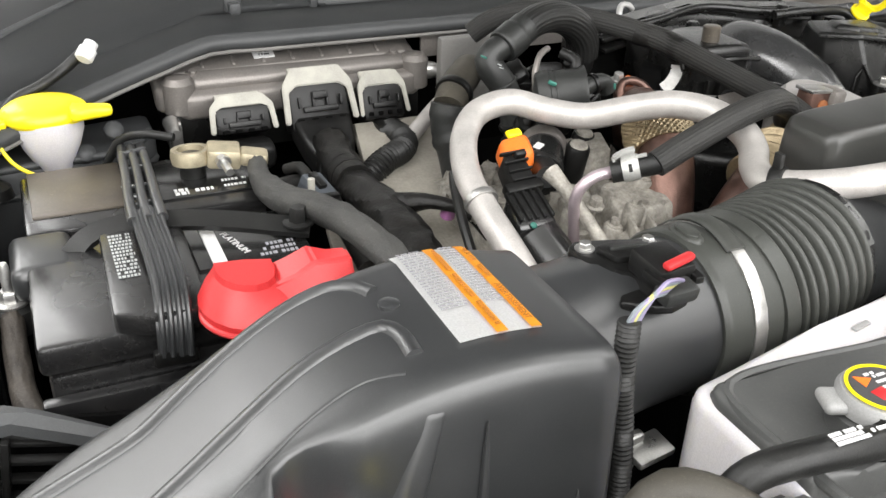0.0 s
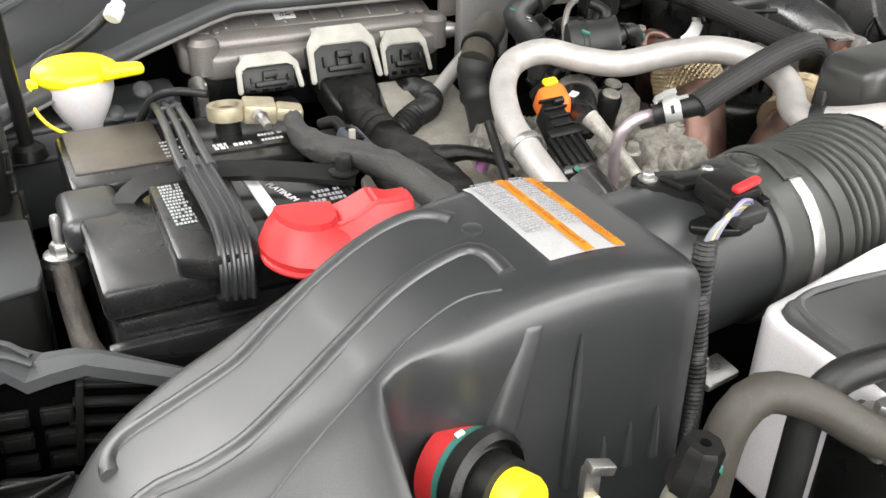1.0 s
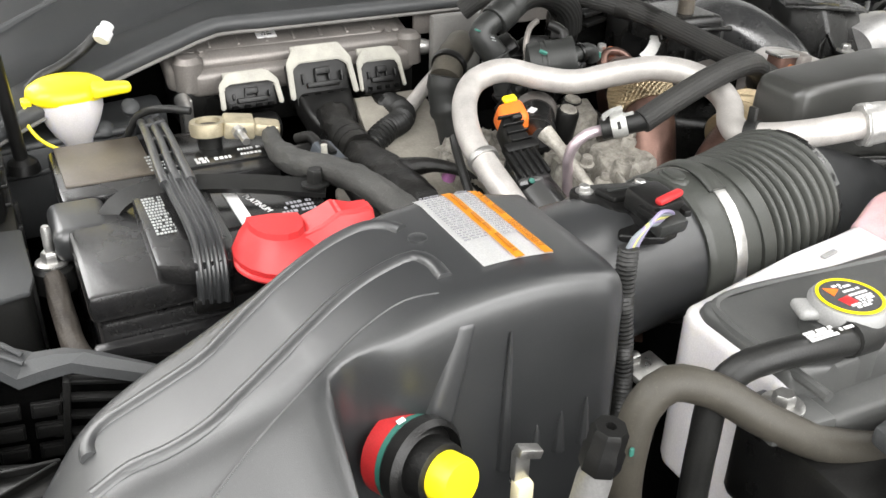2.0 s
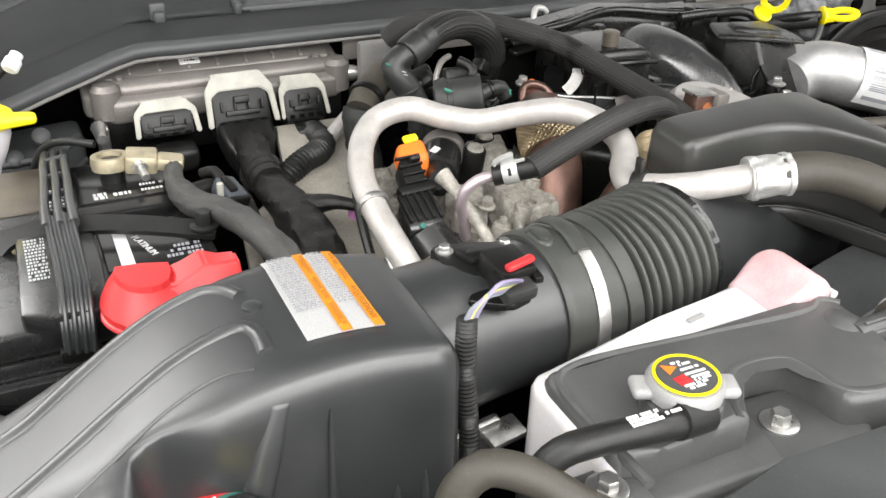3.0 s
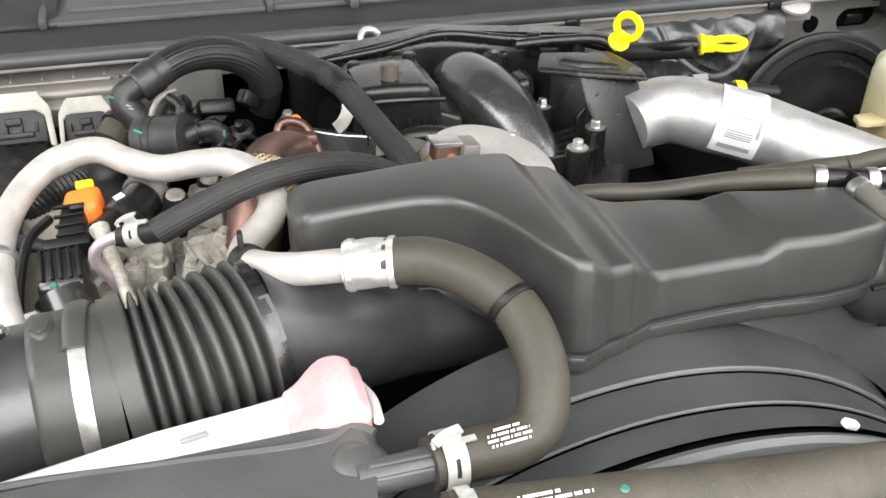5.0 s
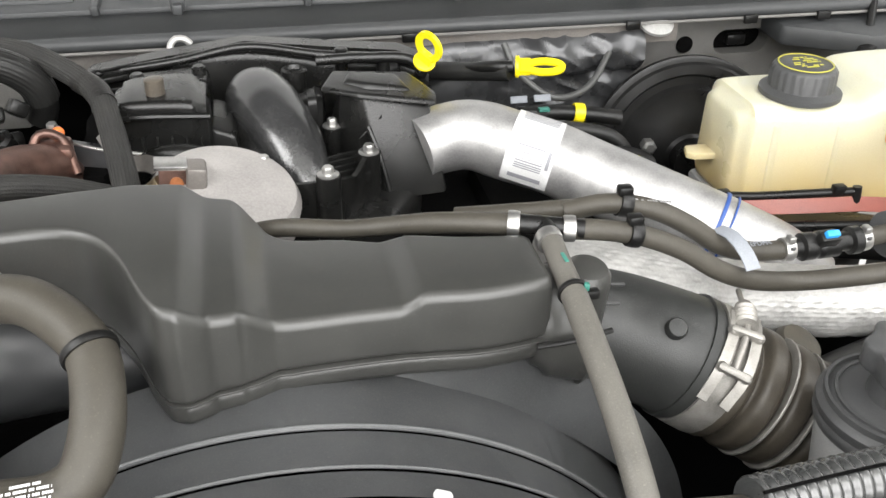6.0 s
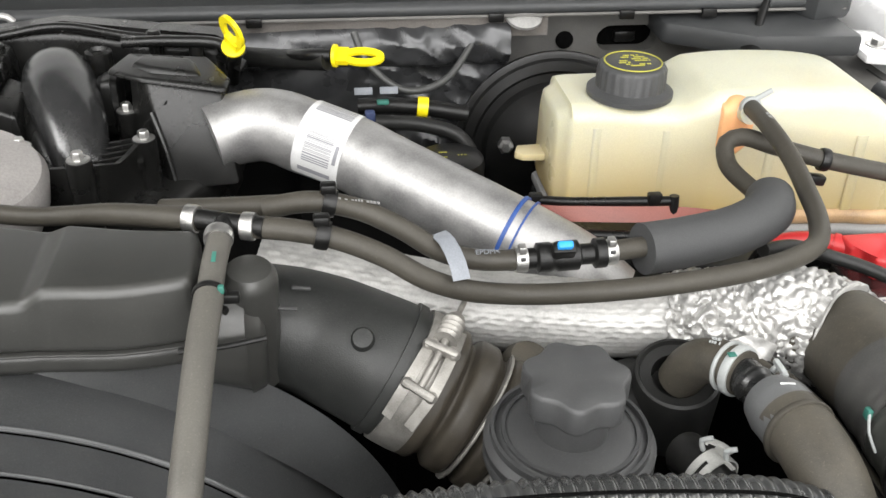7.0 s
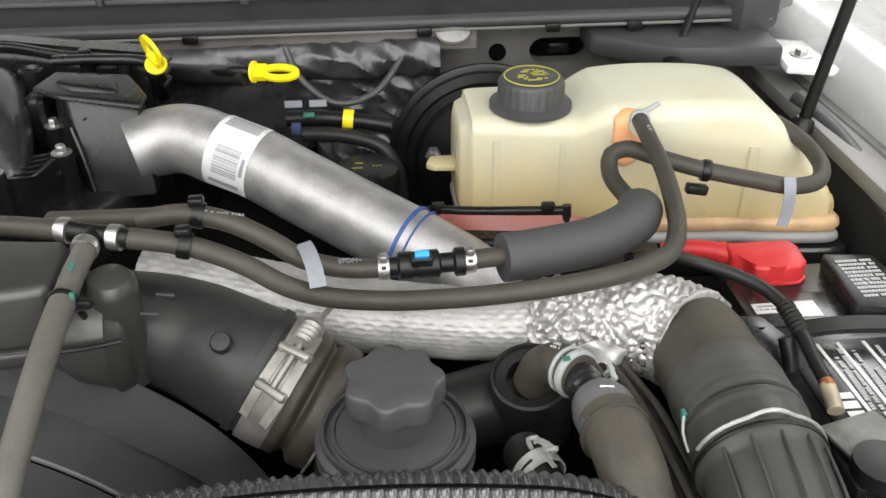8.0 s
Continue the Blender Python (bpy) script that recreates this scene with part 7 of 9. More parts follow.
    part("throttle_lid", frustum([(0.846, 0.806, 1.294), (0.882, 0.776, 1.297), (0.964, 0.776, 1.283), (0.968, 0.800, 1.286), (0.944, 0.838, 1.294), (0.862, 0.846, 1.297)], [(0.848, 0.808, 1.300), (0.883, 0.779, 1.303), (0.961, 0.779, 1.289), (0.965, 0.799, 1.292), (0.942, 0.835, 1.301), (0.864, 0.843, 1.304)], 0.003, 2), MANI, t, "flat throttle box lid")
    part("lid_swell", frustum([(0.868, 0.806, 1.299), (0.890, 0.790, 1.299), (0.944, 0.790, 1.290), (0.932, 0.826, 1.297), (0.876, 0.832, 1.300)], [(0.874, 0.808, 1.307), (0.893, 0.795, 1.307), (0.936, 0.795, 1.299), (0.926, 0.821, 1.305), (0.880, 0.826, 1.308)], 0.003, 2), MANI, t)
    part("box_crease", tube([(0.890, 0.771, 1.268), (0.900, 0.757, 1.240), (0.908, 0.746, 1.205)], 0.0028, 8), MANI, t)
    part("web", prism([(0.880, 0.770), (0.906, 0.776), (0.906, 0.779), (0.880, 0.773)], 1.215, 1.255, 0.001, 1, lambda x, y: (x - 0.88) * 0.9), MANI, t)
    for z, d in ((1.274, 0.0), (1.284, 0.006), (1.294, 0.012)):
        part("flange", prism([(0.62, 0.895 + d), (0.70, 0.922 + d), (0.775, 0.945 + d), (0.86, 0.925 + d), (0.945, 0.905 + d), (0.972, 0.865 + d), (0.978, 0.89 + d), (0.95, 0.93 + d), (0.86, 0.95 + d), (0.775, 0.965 + d), (0.69, 0.945 + d), (0.62, 0.915 + d)], z, z + 0.005, 0.0012, 1, lambda x, y: 0.015 * max(0.0, 0.1 - abs(x - 0.775)) * 2 - 0.02 * abs(x - 0.775)), MANI, t)
    part("tower", loft_x([(0.826, 0.822, 0.858, 1.22, 1.280, 0.008), (0.852, 0.820, 0.858, 1.22, 1.284, 0.008)], 5, 3), MANI, t)
    part("throttle_neck", frustum([(0.880, 0.752, 1.12), (0.922, 0.752, 1.12), (0.922, 0.79, 1.12), (0.880, 0.79, 1.12)], [(0.905, 0.778, 1.262), (0.945, 0.782, 1.264), (0.945, 0.81, 1.264), (0.905, 0.81, 1.262)], 0.006, 2), BLACK, t)
    part("tower", lathe([(0.014, -0.06), (0.014, 0.0), (0.010, 0.002), (0.008, -0.002)], (0.825, 0.880, 1.293), n=18), MANI, t)
    # bolted edge with ribs
    part("front_tray", prism([(0.775, 0.712), (0.835, 0.694), (0.878, 0.735), (0.88, 0.76), (0.80, 0.75)], 1.15, 1.205, 0.006), MANI, t)
    for k in range(5):
        part("tray_rib", rbox((0.862, 0.716 + k * 0.013, 1.236), (0.05, 0.003, 0.012), 0.001, (0, 0, 20)), MANI, t)
    for x, y, z in ((0.886, 0.737, 1.262), (0.839, 0.675, 1.272), (0.782, 0.706, 1.273), (0.858, 0.815, 1.258)):
        post = part("bolt_post", lathe([(0.0120, -0.075), (0.0115, 0.0), (0.009, 0.001)], (x, y, z - 0.006), n=18), MANI, t)
        part("bolt", bolt_mesh((x, y, z - 0.006), (0, 0, 1), 0.0055, 0.007, 1.9), STEEL, post, "bright flange bolt")
    part("bolt_wall", strip([(0.76, 0.722, 1.215), (0.782, 0.708, 1.225), (0.81, 0.688, 1.218), (0.839, 0.678, 1.224), (0.864, 0.700, 1.214), (0.886, 0.737, 1.222)], 0.005, 0.070, (0, 0, 1)), MANI, t)
    return t


manifold()
single("white_cable_clip", tube([(0.690, 0.975, 1.286), (0.692, 0.980, 1.294), (0.698, 0.985, 1.299), (0.708, 0.985, 1.298), (0.714, 0.985, 1.292)], 0.004, 10), FOIL, "crumpled silvery loop behind the manifold", "cable loop")


def resonator():
    t = thing("resonator_box", (0.75, 0.46, 1.2), "matt black moulded air resonator box", "resonator")
    # the case plastic again, its colour lightened to stand in for stronger light
    dusty = mat("lightened_dusty_resonator_plastic", (0.029, 0.0292, 0.0272), 0.33, vary=0.16, dust=0.16, dust_color=(0.075, 0.073, 0.066), bump=0.16, grain=1700, spec=0.6, smear=0.06)
    S = [(0.545, 0.490, 0.540, 1.332), (0.565, 0.488, 0.543, 1.335), (0.61, 0.490, 0.546, 1.336), (0.640, 0.487, 0.548, 1.337), (0.664, 0.472, 0.550, 1.337), (0.682, 0.440, 0.552, 1.337), (0.696, 0.402, 0.552, 1.336), (0.706, 0.384, 0.553, 1.335), (0.714, 0.380, 0.553, 1.334),
         (0.718, 0.379, 0.554, 1.3330), (0.722, 0.380, 0.554, 1.3305), (0.732, 0.384, 0.553, 1.3225), (0.736, 0.387, 0.553, 1.3208), (0.741, 0.388, 0.552, 1.3200), (0.752, 0.390, 0.550, 1.3190), (0.756, 0.392, 0.548, 1.3175), (0.760, 0.393, 0.545, 1.3150), (0.772, 0.398, 0.532, 1.3050), (0.777, 0.400, 0.523, 1.3028), (0.785, 0.400, 0.515, 1.3018), (0.798, 0.401, 0.510, 1.301), (0.83, 0.402, 0.505, 1.301), (0.858, 0.402, 0.496, 1.301), (0.862, 0.402, 0.495, 1.3018), (0.866, 0.402, 0.493, 1.304), (0.874, 0.401, 0.487, 1.3095), (0.878, 0.401, 0.486, 1.311), (0.92, 0.398, 0.476, 1.311), (0.968, 0.404, 0.470, 1.311)]
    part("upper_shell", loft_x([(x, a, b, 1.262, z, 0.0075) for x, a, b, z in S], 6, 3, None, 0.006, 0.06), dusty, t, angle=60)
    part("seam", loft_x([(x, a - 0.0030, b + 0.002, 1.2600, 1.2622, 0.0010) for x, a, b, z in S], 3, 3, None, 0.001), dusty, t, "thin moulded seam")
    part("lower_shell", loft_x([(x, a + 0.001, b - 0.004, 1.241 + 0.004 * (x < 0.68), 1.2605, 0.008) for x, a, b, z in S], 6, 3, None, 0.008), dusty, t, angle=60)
    part("rib_ledge", rbox((0.61, 0.484, 1.290), (0.05, 0.006, 0.006), 0.001, (0, 0, -10)), BLACK, t)
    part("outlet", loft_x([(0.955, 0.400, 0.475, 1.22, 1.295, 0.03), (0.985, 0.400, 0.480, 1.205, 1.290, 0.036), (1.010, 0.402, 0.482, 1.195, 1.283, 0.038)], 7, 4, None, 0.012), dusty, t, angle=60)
    part("outlet_seam", tube([(0.955, 0.394, 1.262), (0.985, 0.394, 1.264), (1.012, 0.398, 1.266)], 0.002, 8), BLACK, t)
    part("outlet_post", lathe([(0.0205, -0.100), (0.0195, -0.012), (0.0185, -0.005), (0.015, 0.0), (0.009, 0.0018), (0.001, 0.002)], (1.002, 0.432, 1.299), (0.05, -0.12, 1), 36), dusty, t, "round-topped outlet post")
    part("outlet_clip", rbox((0.985, 0.414, 1.272), (0.008, 0.005, 0.022), 0.0015, (10, 0, -40)), BLACK, t)
    return t


resonator()


def right_duct():
    t = thing("turbo_inlet_duct", (1.08, 0.45, 1.1), "black rubber inlet elbow with a steel band clamp", "air duct")
    part("elbow", tube([(0.985, 0.476, 1.230), (1.02, 0.4765, 1.217), (1.050, 0.4705, 1.2070), (1.076, 0.4575, 1.2000), (1.096, 0.4475, 1.1935), (1.122, 0.439, 1.179)], [0.041, 0.046, 0.0488, 0.0505, 0.0520, 0.0520], 44, 0.006), MATTE, t)
    part("rim", tube([(1.0945, 0.4482, 1.1945), (1.1005, 0.4462, 1.1912)], 0.0542, 44, 0.003), MATTE, t)
    part("button", lathe([(0.0085, -0.012), (0.0085, 0.004), (0.007, 0.006), (0.001, 0.0065)], (1.0765, 0.4235, 1.2390), (-0.05, -0.62, 0.78), 26), MATTE, t, "round moulded button")
    for k, (x, y, z) in enumerate(((1.035, 0.449, 1.269), (1.025, 0.432, 1.264))):
        part("mark", rbox((x, y, z), (0.014, 0.0025, 0.002), 0.0005, (20, 15, 10)), DARKINK, t)
    dull = mat("dull_clamp_steel", (0.27, 0.26, 0.24), 0.46, 0.6, vary=0.3, bump=0.3, stain=60)
    c, ax = V(1.114, 0.4415, 1.184), V(0.80, -0.26, -0.44)
    band = part("band", ring_clamp(c, ax, 0.0527, 0.024, 0.0018), dull, t, "bright steel band clamp")
    s, u, a = basis(ax)
    # tee bolt with its spring along the outer side of the band
    rod = [V(1.157, 0.462, 1.262), V(1.147, 0.447, 1.247), V(1.139, 0.434, 1.234), V(1.131, 0.420, 1.217), V(1.123, 0.407, 1.199), V(1.116, 0.400, 1.183)]
    out = V(-0.25, -0.75, 0.62)
    for i, p in enumerate(rod):
        away = p - c - a * (p - c).dot(a)
        rod[i] = c + away.normalized() * 0.0595 + a * (0.004 - 0.0015 * i)

    def lug(p, along, size, bevel=0.003):
        y = Vector(along).normalized()
        z = (out - y * out.dot(y)).normalized()
        x = y.cross(z)
        bm = rbox((0, 0, 0), size, bevel)
        bmesh.ops.transform(bm, matrix=Matrix(((x.x, y.x, z.x, p.x), (x.y, y.y, z.y, p.y), (x.z, y.z, z.z, p.z), (0, 0, 0, 1))), verts=bm.verts)
        return bm
    part("clamp_bolt", tube(rod[1:5], 0.0030, 10), dull, band)
    part("bolt_tip", tube([rod[1], rod[1] + (rod[1] - rod[2]).normalized() * 0.034], 0.0024, 10), dull, band)
    part("clamp_nut", tube([rod[1].lerp(rod[0], 0.25), rod[1].lerp(rod[2], 0.25)], 0.0075, 12), dull, band)
    part("clamp_spring", tube([rod[1].lerp(rod[2], 0.3), rod[3].lerp(rod[2], 0.35)], lambda q, l: 0.0080 + 0.0013 * math.sin(l * 1150), 16, 0.0008), dull, band)
    for p, d in ((rod[3], rod[4] - rod[2]), (rod[4], rod[5] - rod[3])):
        part("clamp_lug", lug(p, d, (0.027, 0.007, 0.010)), dull, band)
        for k in (-1, 1):
            x = Vector(d).normalized().cross(out).normalized()
            part("lug_end", lathe([(0.0042, -0.006), (0.0044, 0.001), (0.002, 0.004)], p + x * (0.010 * k), out, 14), dull, band)
    for k in (-1, 1):
        x = (rod[4] - rod[3]).normalized().cross(out).normalized()
        part("loop_plate", strip([rod[2] + x * 0.008 * k - out * 0.003, rod[3] + x * 0.009 * k - out * 0.002, rod[4] + x * 0.010 * k - out * 0.002, rod[5] + x * 0.009 * k - out * 0.003], 0.008, 0.002, out), dull, band)
    part("boot", tube([(1.108, 0.443, 1.187), (1.135, 0.434, 1.172), (1.165, 0.423, 1.157), (1.195, 0.410, 1.140), (1.225, 0.40, 1.12)], lambda q, l: 0.0535 - 0.0075 * math.exp(-(((q * 5.2 + 0.1) % 1.0 - 0.5) / 0.17) ** 2), 44, 0.0012), mat("brown_black_boot_rubber", (0.030, 0.026, 0.020), 0.42, dust=0.4, dust_color=(0.09, 0.075, 0.055), bump=0.2, spec=0.4), t, "ribbed rubber boot", angle=70)
    for w in (0.0, 0.026):
        part("wire_ring", ring_clamp((1.160 + w * 0.8, 0.424 - w * 0.33, 1.159 - w * 0.44), (0.80, -0.35, -0.46), 0.0532, 0.0022, 0.0012), dull, t)
    part("tan_fitting", lathe([(0.020, -0.02), (0.022, 0.0), (0.018, 0.008), (0.004, 0.010)], (1.205, 0.447, 1.185), (0.3, -0.3, 0.9), 20), TANHOSE, t, "dusty tan fitting")
    return t


right_duct()


def fan_shroud():
    t = thing("fan_shroud", (0.765, 0.33, 0.9), "dark grey plastic radiator fan shroud", "fan shroud")

    def arc(near, far, n=48):
        """A pressed ring between two arcs, each (centre x, centre z, radius, y, first angle, last angle)."""
        bm = bmesh.new()
        rings = []
        for i in range(n + 1):
            f = i / n
            rings.append([bm.verts.new((cx + r * math.cos(radians(a0 + (a1 - a0) * f)), y, cz + r * math.sin(radians(a0 + (a1 - a0) * f)))) for cx, cz, r, y, a0, a1 in (near, far)])
        skin(bm, rings, close=False)
        bmesh.ops.solidify(bm, geom=bm.faces[:], thickness=0.004)
        return bm

    def lip(r, y, wide, name="bead"):
        part(name, tube([(0.765 + r * math.cos(radians(a)), y, 0.92 + r * math.sin(radians(a))) for a in range(18, 163, 6)], wide, 8, 0.02), SHROUD, t)
    hub = lambda r, y: (0.765, 0.92, r, y, 18, 162)
    part("rear_ring", arc(hub(0.3235, 0.366), hub(0.330, 0.428)), SHROUD, t)
    lip(0.3240, 0.364, 0.0020)
    part("middle_ring", arc(hub(0.3245, 0.328), hub(0.3215, 0.362)), SHROUD, t)
    lip(0.3235, 0.327, 0.0013, "fold")
    part("front_ring", arc(hub(0.329, 0.2960), hub(0.3215, 0.325)), SHROUD, t)
    part("groove", arc(hub(0.3255, 0.2910), hub(0.3255, 0.2975)), DEEP, t, "dark groove")
    lip(0.3235, 0.2855, 0.0070, "front_bead")
    part("front_skirt", arc(hub(0.330, 0.235), hub(0.322, 0.288)), SHROUD, t)
    part("front_plate", prism([(0.42, 0.20), (1.30, 0.20), (1.30, 0.245), (0.42, 0.262)], 1.10, 1.20, 0.006), SHROUD, t)
    part("outer_ring", arc((0.62, 0.692, 0.596, 0.410, 34, 67), (0.845, 0.98, 0.277, 0.424, 4, 73)), SHROUD, t, "overlapping outer shroud panel")
    part("clip", rbox((0.866, 0.292, 1.239), (0.012, 0.007, 0.006), 0.002, (0, 25, 0)), PAPER, t, "small white clip")
    return t


fan_shroud()


# ---- driver's side: silver pipe, hoses, tanks ----
def charge_pipe():
    t = thing("charge_air_pipe", (1.1, 0.75, 1.1), "polished aluminium charge-air pipe with a barcode label", "charge pipe")
    R = 0.0385
    pts = [V(*p) for p in ((0.942, 0.783, 1.234), (0.956, 0.788, 1.2365), (0.975, 0.791, 1.2395), (0.996, 0.789, 1.2425), (1.016, 0.782, 1.2415), (1.036, 0.7715, 1.237), (1.078, 0.750, 1.2285), (1.12, 0.723, 1.215), (1.165, 0.694, 1.2005), (1.21, 0.667, 1.1855), (1.25, 0.644, 1.171), (1.29, 0.622, 1.153), (1.32, 0.604, 1.13))]
    part("pipe", tube(pts, lambda u, s: R - 0.003 * max(0.0, 1 - s / 0.09), 48, 0.004), ALU, t)
    # label wrapped round the pipe: rows along it, angle round it
    c0, c1 = V(1.042, 0.7680, 1.2362), V(1.086, 0.7455, 1.2262)
    ax = (c1 - c0).normalized()
    s = V(0, 0, 1).cross(ax).normalized()
    u = ax.cross(s)

    def wrap(f0, f1, a0, a1, lift, n=18):
        b = bmesh.new()
        g = []
        for i in range(n + 1):
            a = radians(a0 + (a1 - a0) * i / n)
            d = u * math.cos(a) + s * math.sin(a)
            g.append([b.verts.new(c0.lerp(c1, f) + d * (R + lift)) for f in (f0, f1)])
        for i in range(n):
            b.faces.new((g[i][0], g[i + 1][0], g[i + 1][1], g[i][1]))
        return b
    lab = part("label", wrap(0, 1, -125, 30, 0.0010), PAPER, t, "white barcode label")
    rnd = random.Random(5)
    a = 12
    bars = bmesh.new()
    for (lo, hi, f0, f1) in ((-92, -48, 0.22, 0.80), (-12, 18, 0.12, 0.90)):
        a = lo
        while a < hi:
            w = rnd.choice((0.8, 1.2, 2.0))
            tmp = wrap(f0, f1, a, a + w, 0.0016, 2)
            me = bpy.data.meshes.new("tmp")
            tmp.to_mesh(me)
            tmp.free()
            bars.from_mesh(me)
            bpy.data.meshes.remove(me)
            a += w + rnd.choice((0.9, 1.4, 2.2))
    part("barcode_print", bars, INK, lab, "black bars")
    part("label_print", wrap(0.86, 0.93, -84, -56, 0.0016), INK, lab)
    part("label_print", wrap(0.15, 0.85, -112, -104, 0.0016), INK, lab)
    part("blue_stripe", ring_clamp((1.232, 0.6548, 1.1780), (0.040, -0.026, -0.0125), R + 0.0010, 0.004, 0.0008), NAVY, t, "blue painted stripe")
    part("blue_stripe", ring_clamp((1.241, 0.6495, 1.1748), (0.040, -0.026, -0.0125), R + 0.0010, 0.002, 0.0008), NAVY, t, "blue painted stripe")
    return t


charge_pipe()


def dipstick(name, label, base, ring_at, axis, flat, long, wide):
    t = thing(name, base, label, "dipstick", "yellow dipsticks")
    s, u, a = basis(axis, flat)
    c = V(*ring_at)
    pts = [c + a * (long * math.cos(k * math.pi / 12)) + s * (wide * math.sin(k * math.pi / 12)) for k in range(25)]
    part("ring_pull", strip(pts, 0.0075, 0.0042, s.cross(a), 0.004), YELLOW, t, "yellow ring pull")
    part("stem", strip([c - a * (long - 0.004), c - a * (long + 0.010)], 0.018, 0.008, s.cross(a)), YELLOW, t)
    part("stem_flange", lathe([(0.011, 0), (0.0125, 0.001), (0.0125, 0.004), (0.010, 0.005)], c - a * (long + 0.013), a, 20), YELLOW, t)
    part("tube", tube([c - a * (long + 0.016), c - a * (long + 0.035), V(*base)], 0.007, 12), BLACK, t, "black dipstick tube")
    return t


dipstick("oil_dipstick", "yellow ring-handled oil dipstick", (0.958, 0.92, 1.24), (0.9686, 0.8465, 1.322), (0.05, -0.60, 0.80), (-0.75, -0.55, -0.35), 0.0175, 0.0135)
dipstick("transmission_dipstick", "yellow loop-handled transmission dipstick", (1.00, 0.93, 1.262), (1.1030, 0.853, 1.2885), (1.0, -0.30, 0.04), (-0.2, -0.5, 0.85), 0.020, 0.0075)
single("sleeved_harness", tube([(0.96, 0.94, 1.262), (1.01, 0.91, 1.268), (1.066, 0.862, 1.282)], 0.011, 12), RUBBER, "black harness behind the dipsticks", "wiring loom")
single("firewall_cable", tube([(1.10, 1.01, 1.262), (1.115, 0.99, 1.23), (1.16, 0.97, 1.20), (1.21, 0.985, 1.205), (1.25, 1.02, 1.24), (1.27, 1.04, 1.262)], 0.0045, 10), COVER, "dark grey cable drooping on the firewall", "cable")


def fuel_lines():
    t = thing("fuel_line_fitting", (1.17, 0.9, 1.15), "black fuel line fitting with a yellow collar", "fitting")
    part("body", tube([(1.10, 0.93, 1.198), (1.14, 0.925, 1.200), (1.19, 0.92, 1.196), (1.23, 0.915, 1.19)], 0.0098, 16), BLACK, t)
    part("yellow_collar", ring_clamp((1.176, 0.922, 1.198), (1, -0.1, -0.1), 0.0100, 0.013, 0.0018), YELLOW, t, "yellow collar")
    part("green_lock", rbox((1.128, 0.915, 1.209), (0.014, 0.008, 0.005), 0.0015), GREEN, t)
    part("blue_lock", rbox((1.112, 0.905, 1.196), (0.012, 0.012, 0.013), 0.002), mat("dull_blue_plastic", (0.035, 0.05, 0.12), 0.5), t)
    part("line", tube([(1.12, 0.905, 1.188), (1.17, 0.895, 1.188), (1.215, 0.885, 1.175), (1.235, 0.875, 1.14), (1.235, 0.87, 1.08)], 0.009, 12), RUBBER, t)
    for x in (1.1075, 1.1384):
        part("paper_tag", rbox((x, 0.955, 1.2068), (0.022, 0.003, 0.009), 0.0006, (-30, 0, 0)), TAG, t, "grey paper tag")
    o = thing("oil_filler", (1.195, 0.81, 1.1), "black oil filler cap with yellow print", "filler cap")
    part("cap", lathe([(0.036, -0.03), (0.038, -0.004), (0.036, 0.004), (0.03, 0.007), (0.001, 0.0075)], (1.195, 0.81, 1.182), n=32), BLACK, o)
    part("cap_print", text_bars((1.178, 0.802, 1.1897), (1, 0, 0), (0, 1, 0), [(0, 0, 0.012), (0.012, 0.004, 0.014), (0.004, 0.024, 0.034)], 5, 0.0022), CAPINK, o)
    part("neck", lathe([(0.026, -0.12), (0.026, -0.028)], (1.195, 0.81, 1.182), n=24), BLACK, o)
    return t


fuel_lines()
def brake_booster():
    t = thing("brake_booster", (1.36, 0.99, 1.0), "round black brake booster on the firewall", "brake booster")
    c, ax = (1.36, 0.985, 1.10), (-0.12, -1, 0.12)
    part("shell", lathe([(0.02, -0.06), (0.10, -0.05), (0.128, -0.02), (0.132, 0.0), (0.124, 0.010), (0.112, 0.012), (0.108, 0.008), (0.098, 0.009), (0.092, 0.017), (0.06, 0.020), (0.04, 0.03)], c, ax, 56), BLACK, t)
    part("rim", lathe([(0.130, -0.006), (0.135, -0.004), (0.135, 0.004), (0.130, 0.006)], c, ax, 56), BLACK, t, "crimped rim")
    part("hub", lathe([(0.040, 0.025), (0.030, 0.034), (0.030, 0.06), (0.001, 0.061)], c, ax, 32), BLACK, t)
    part("boss_bolt", lathe([(0.010, 0.015), (0.010, 0.030), (0.006, 0.034)], (1.285, 0.955, 1.135), ax, 6), STEEL, t)
    return t


brake_booster()


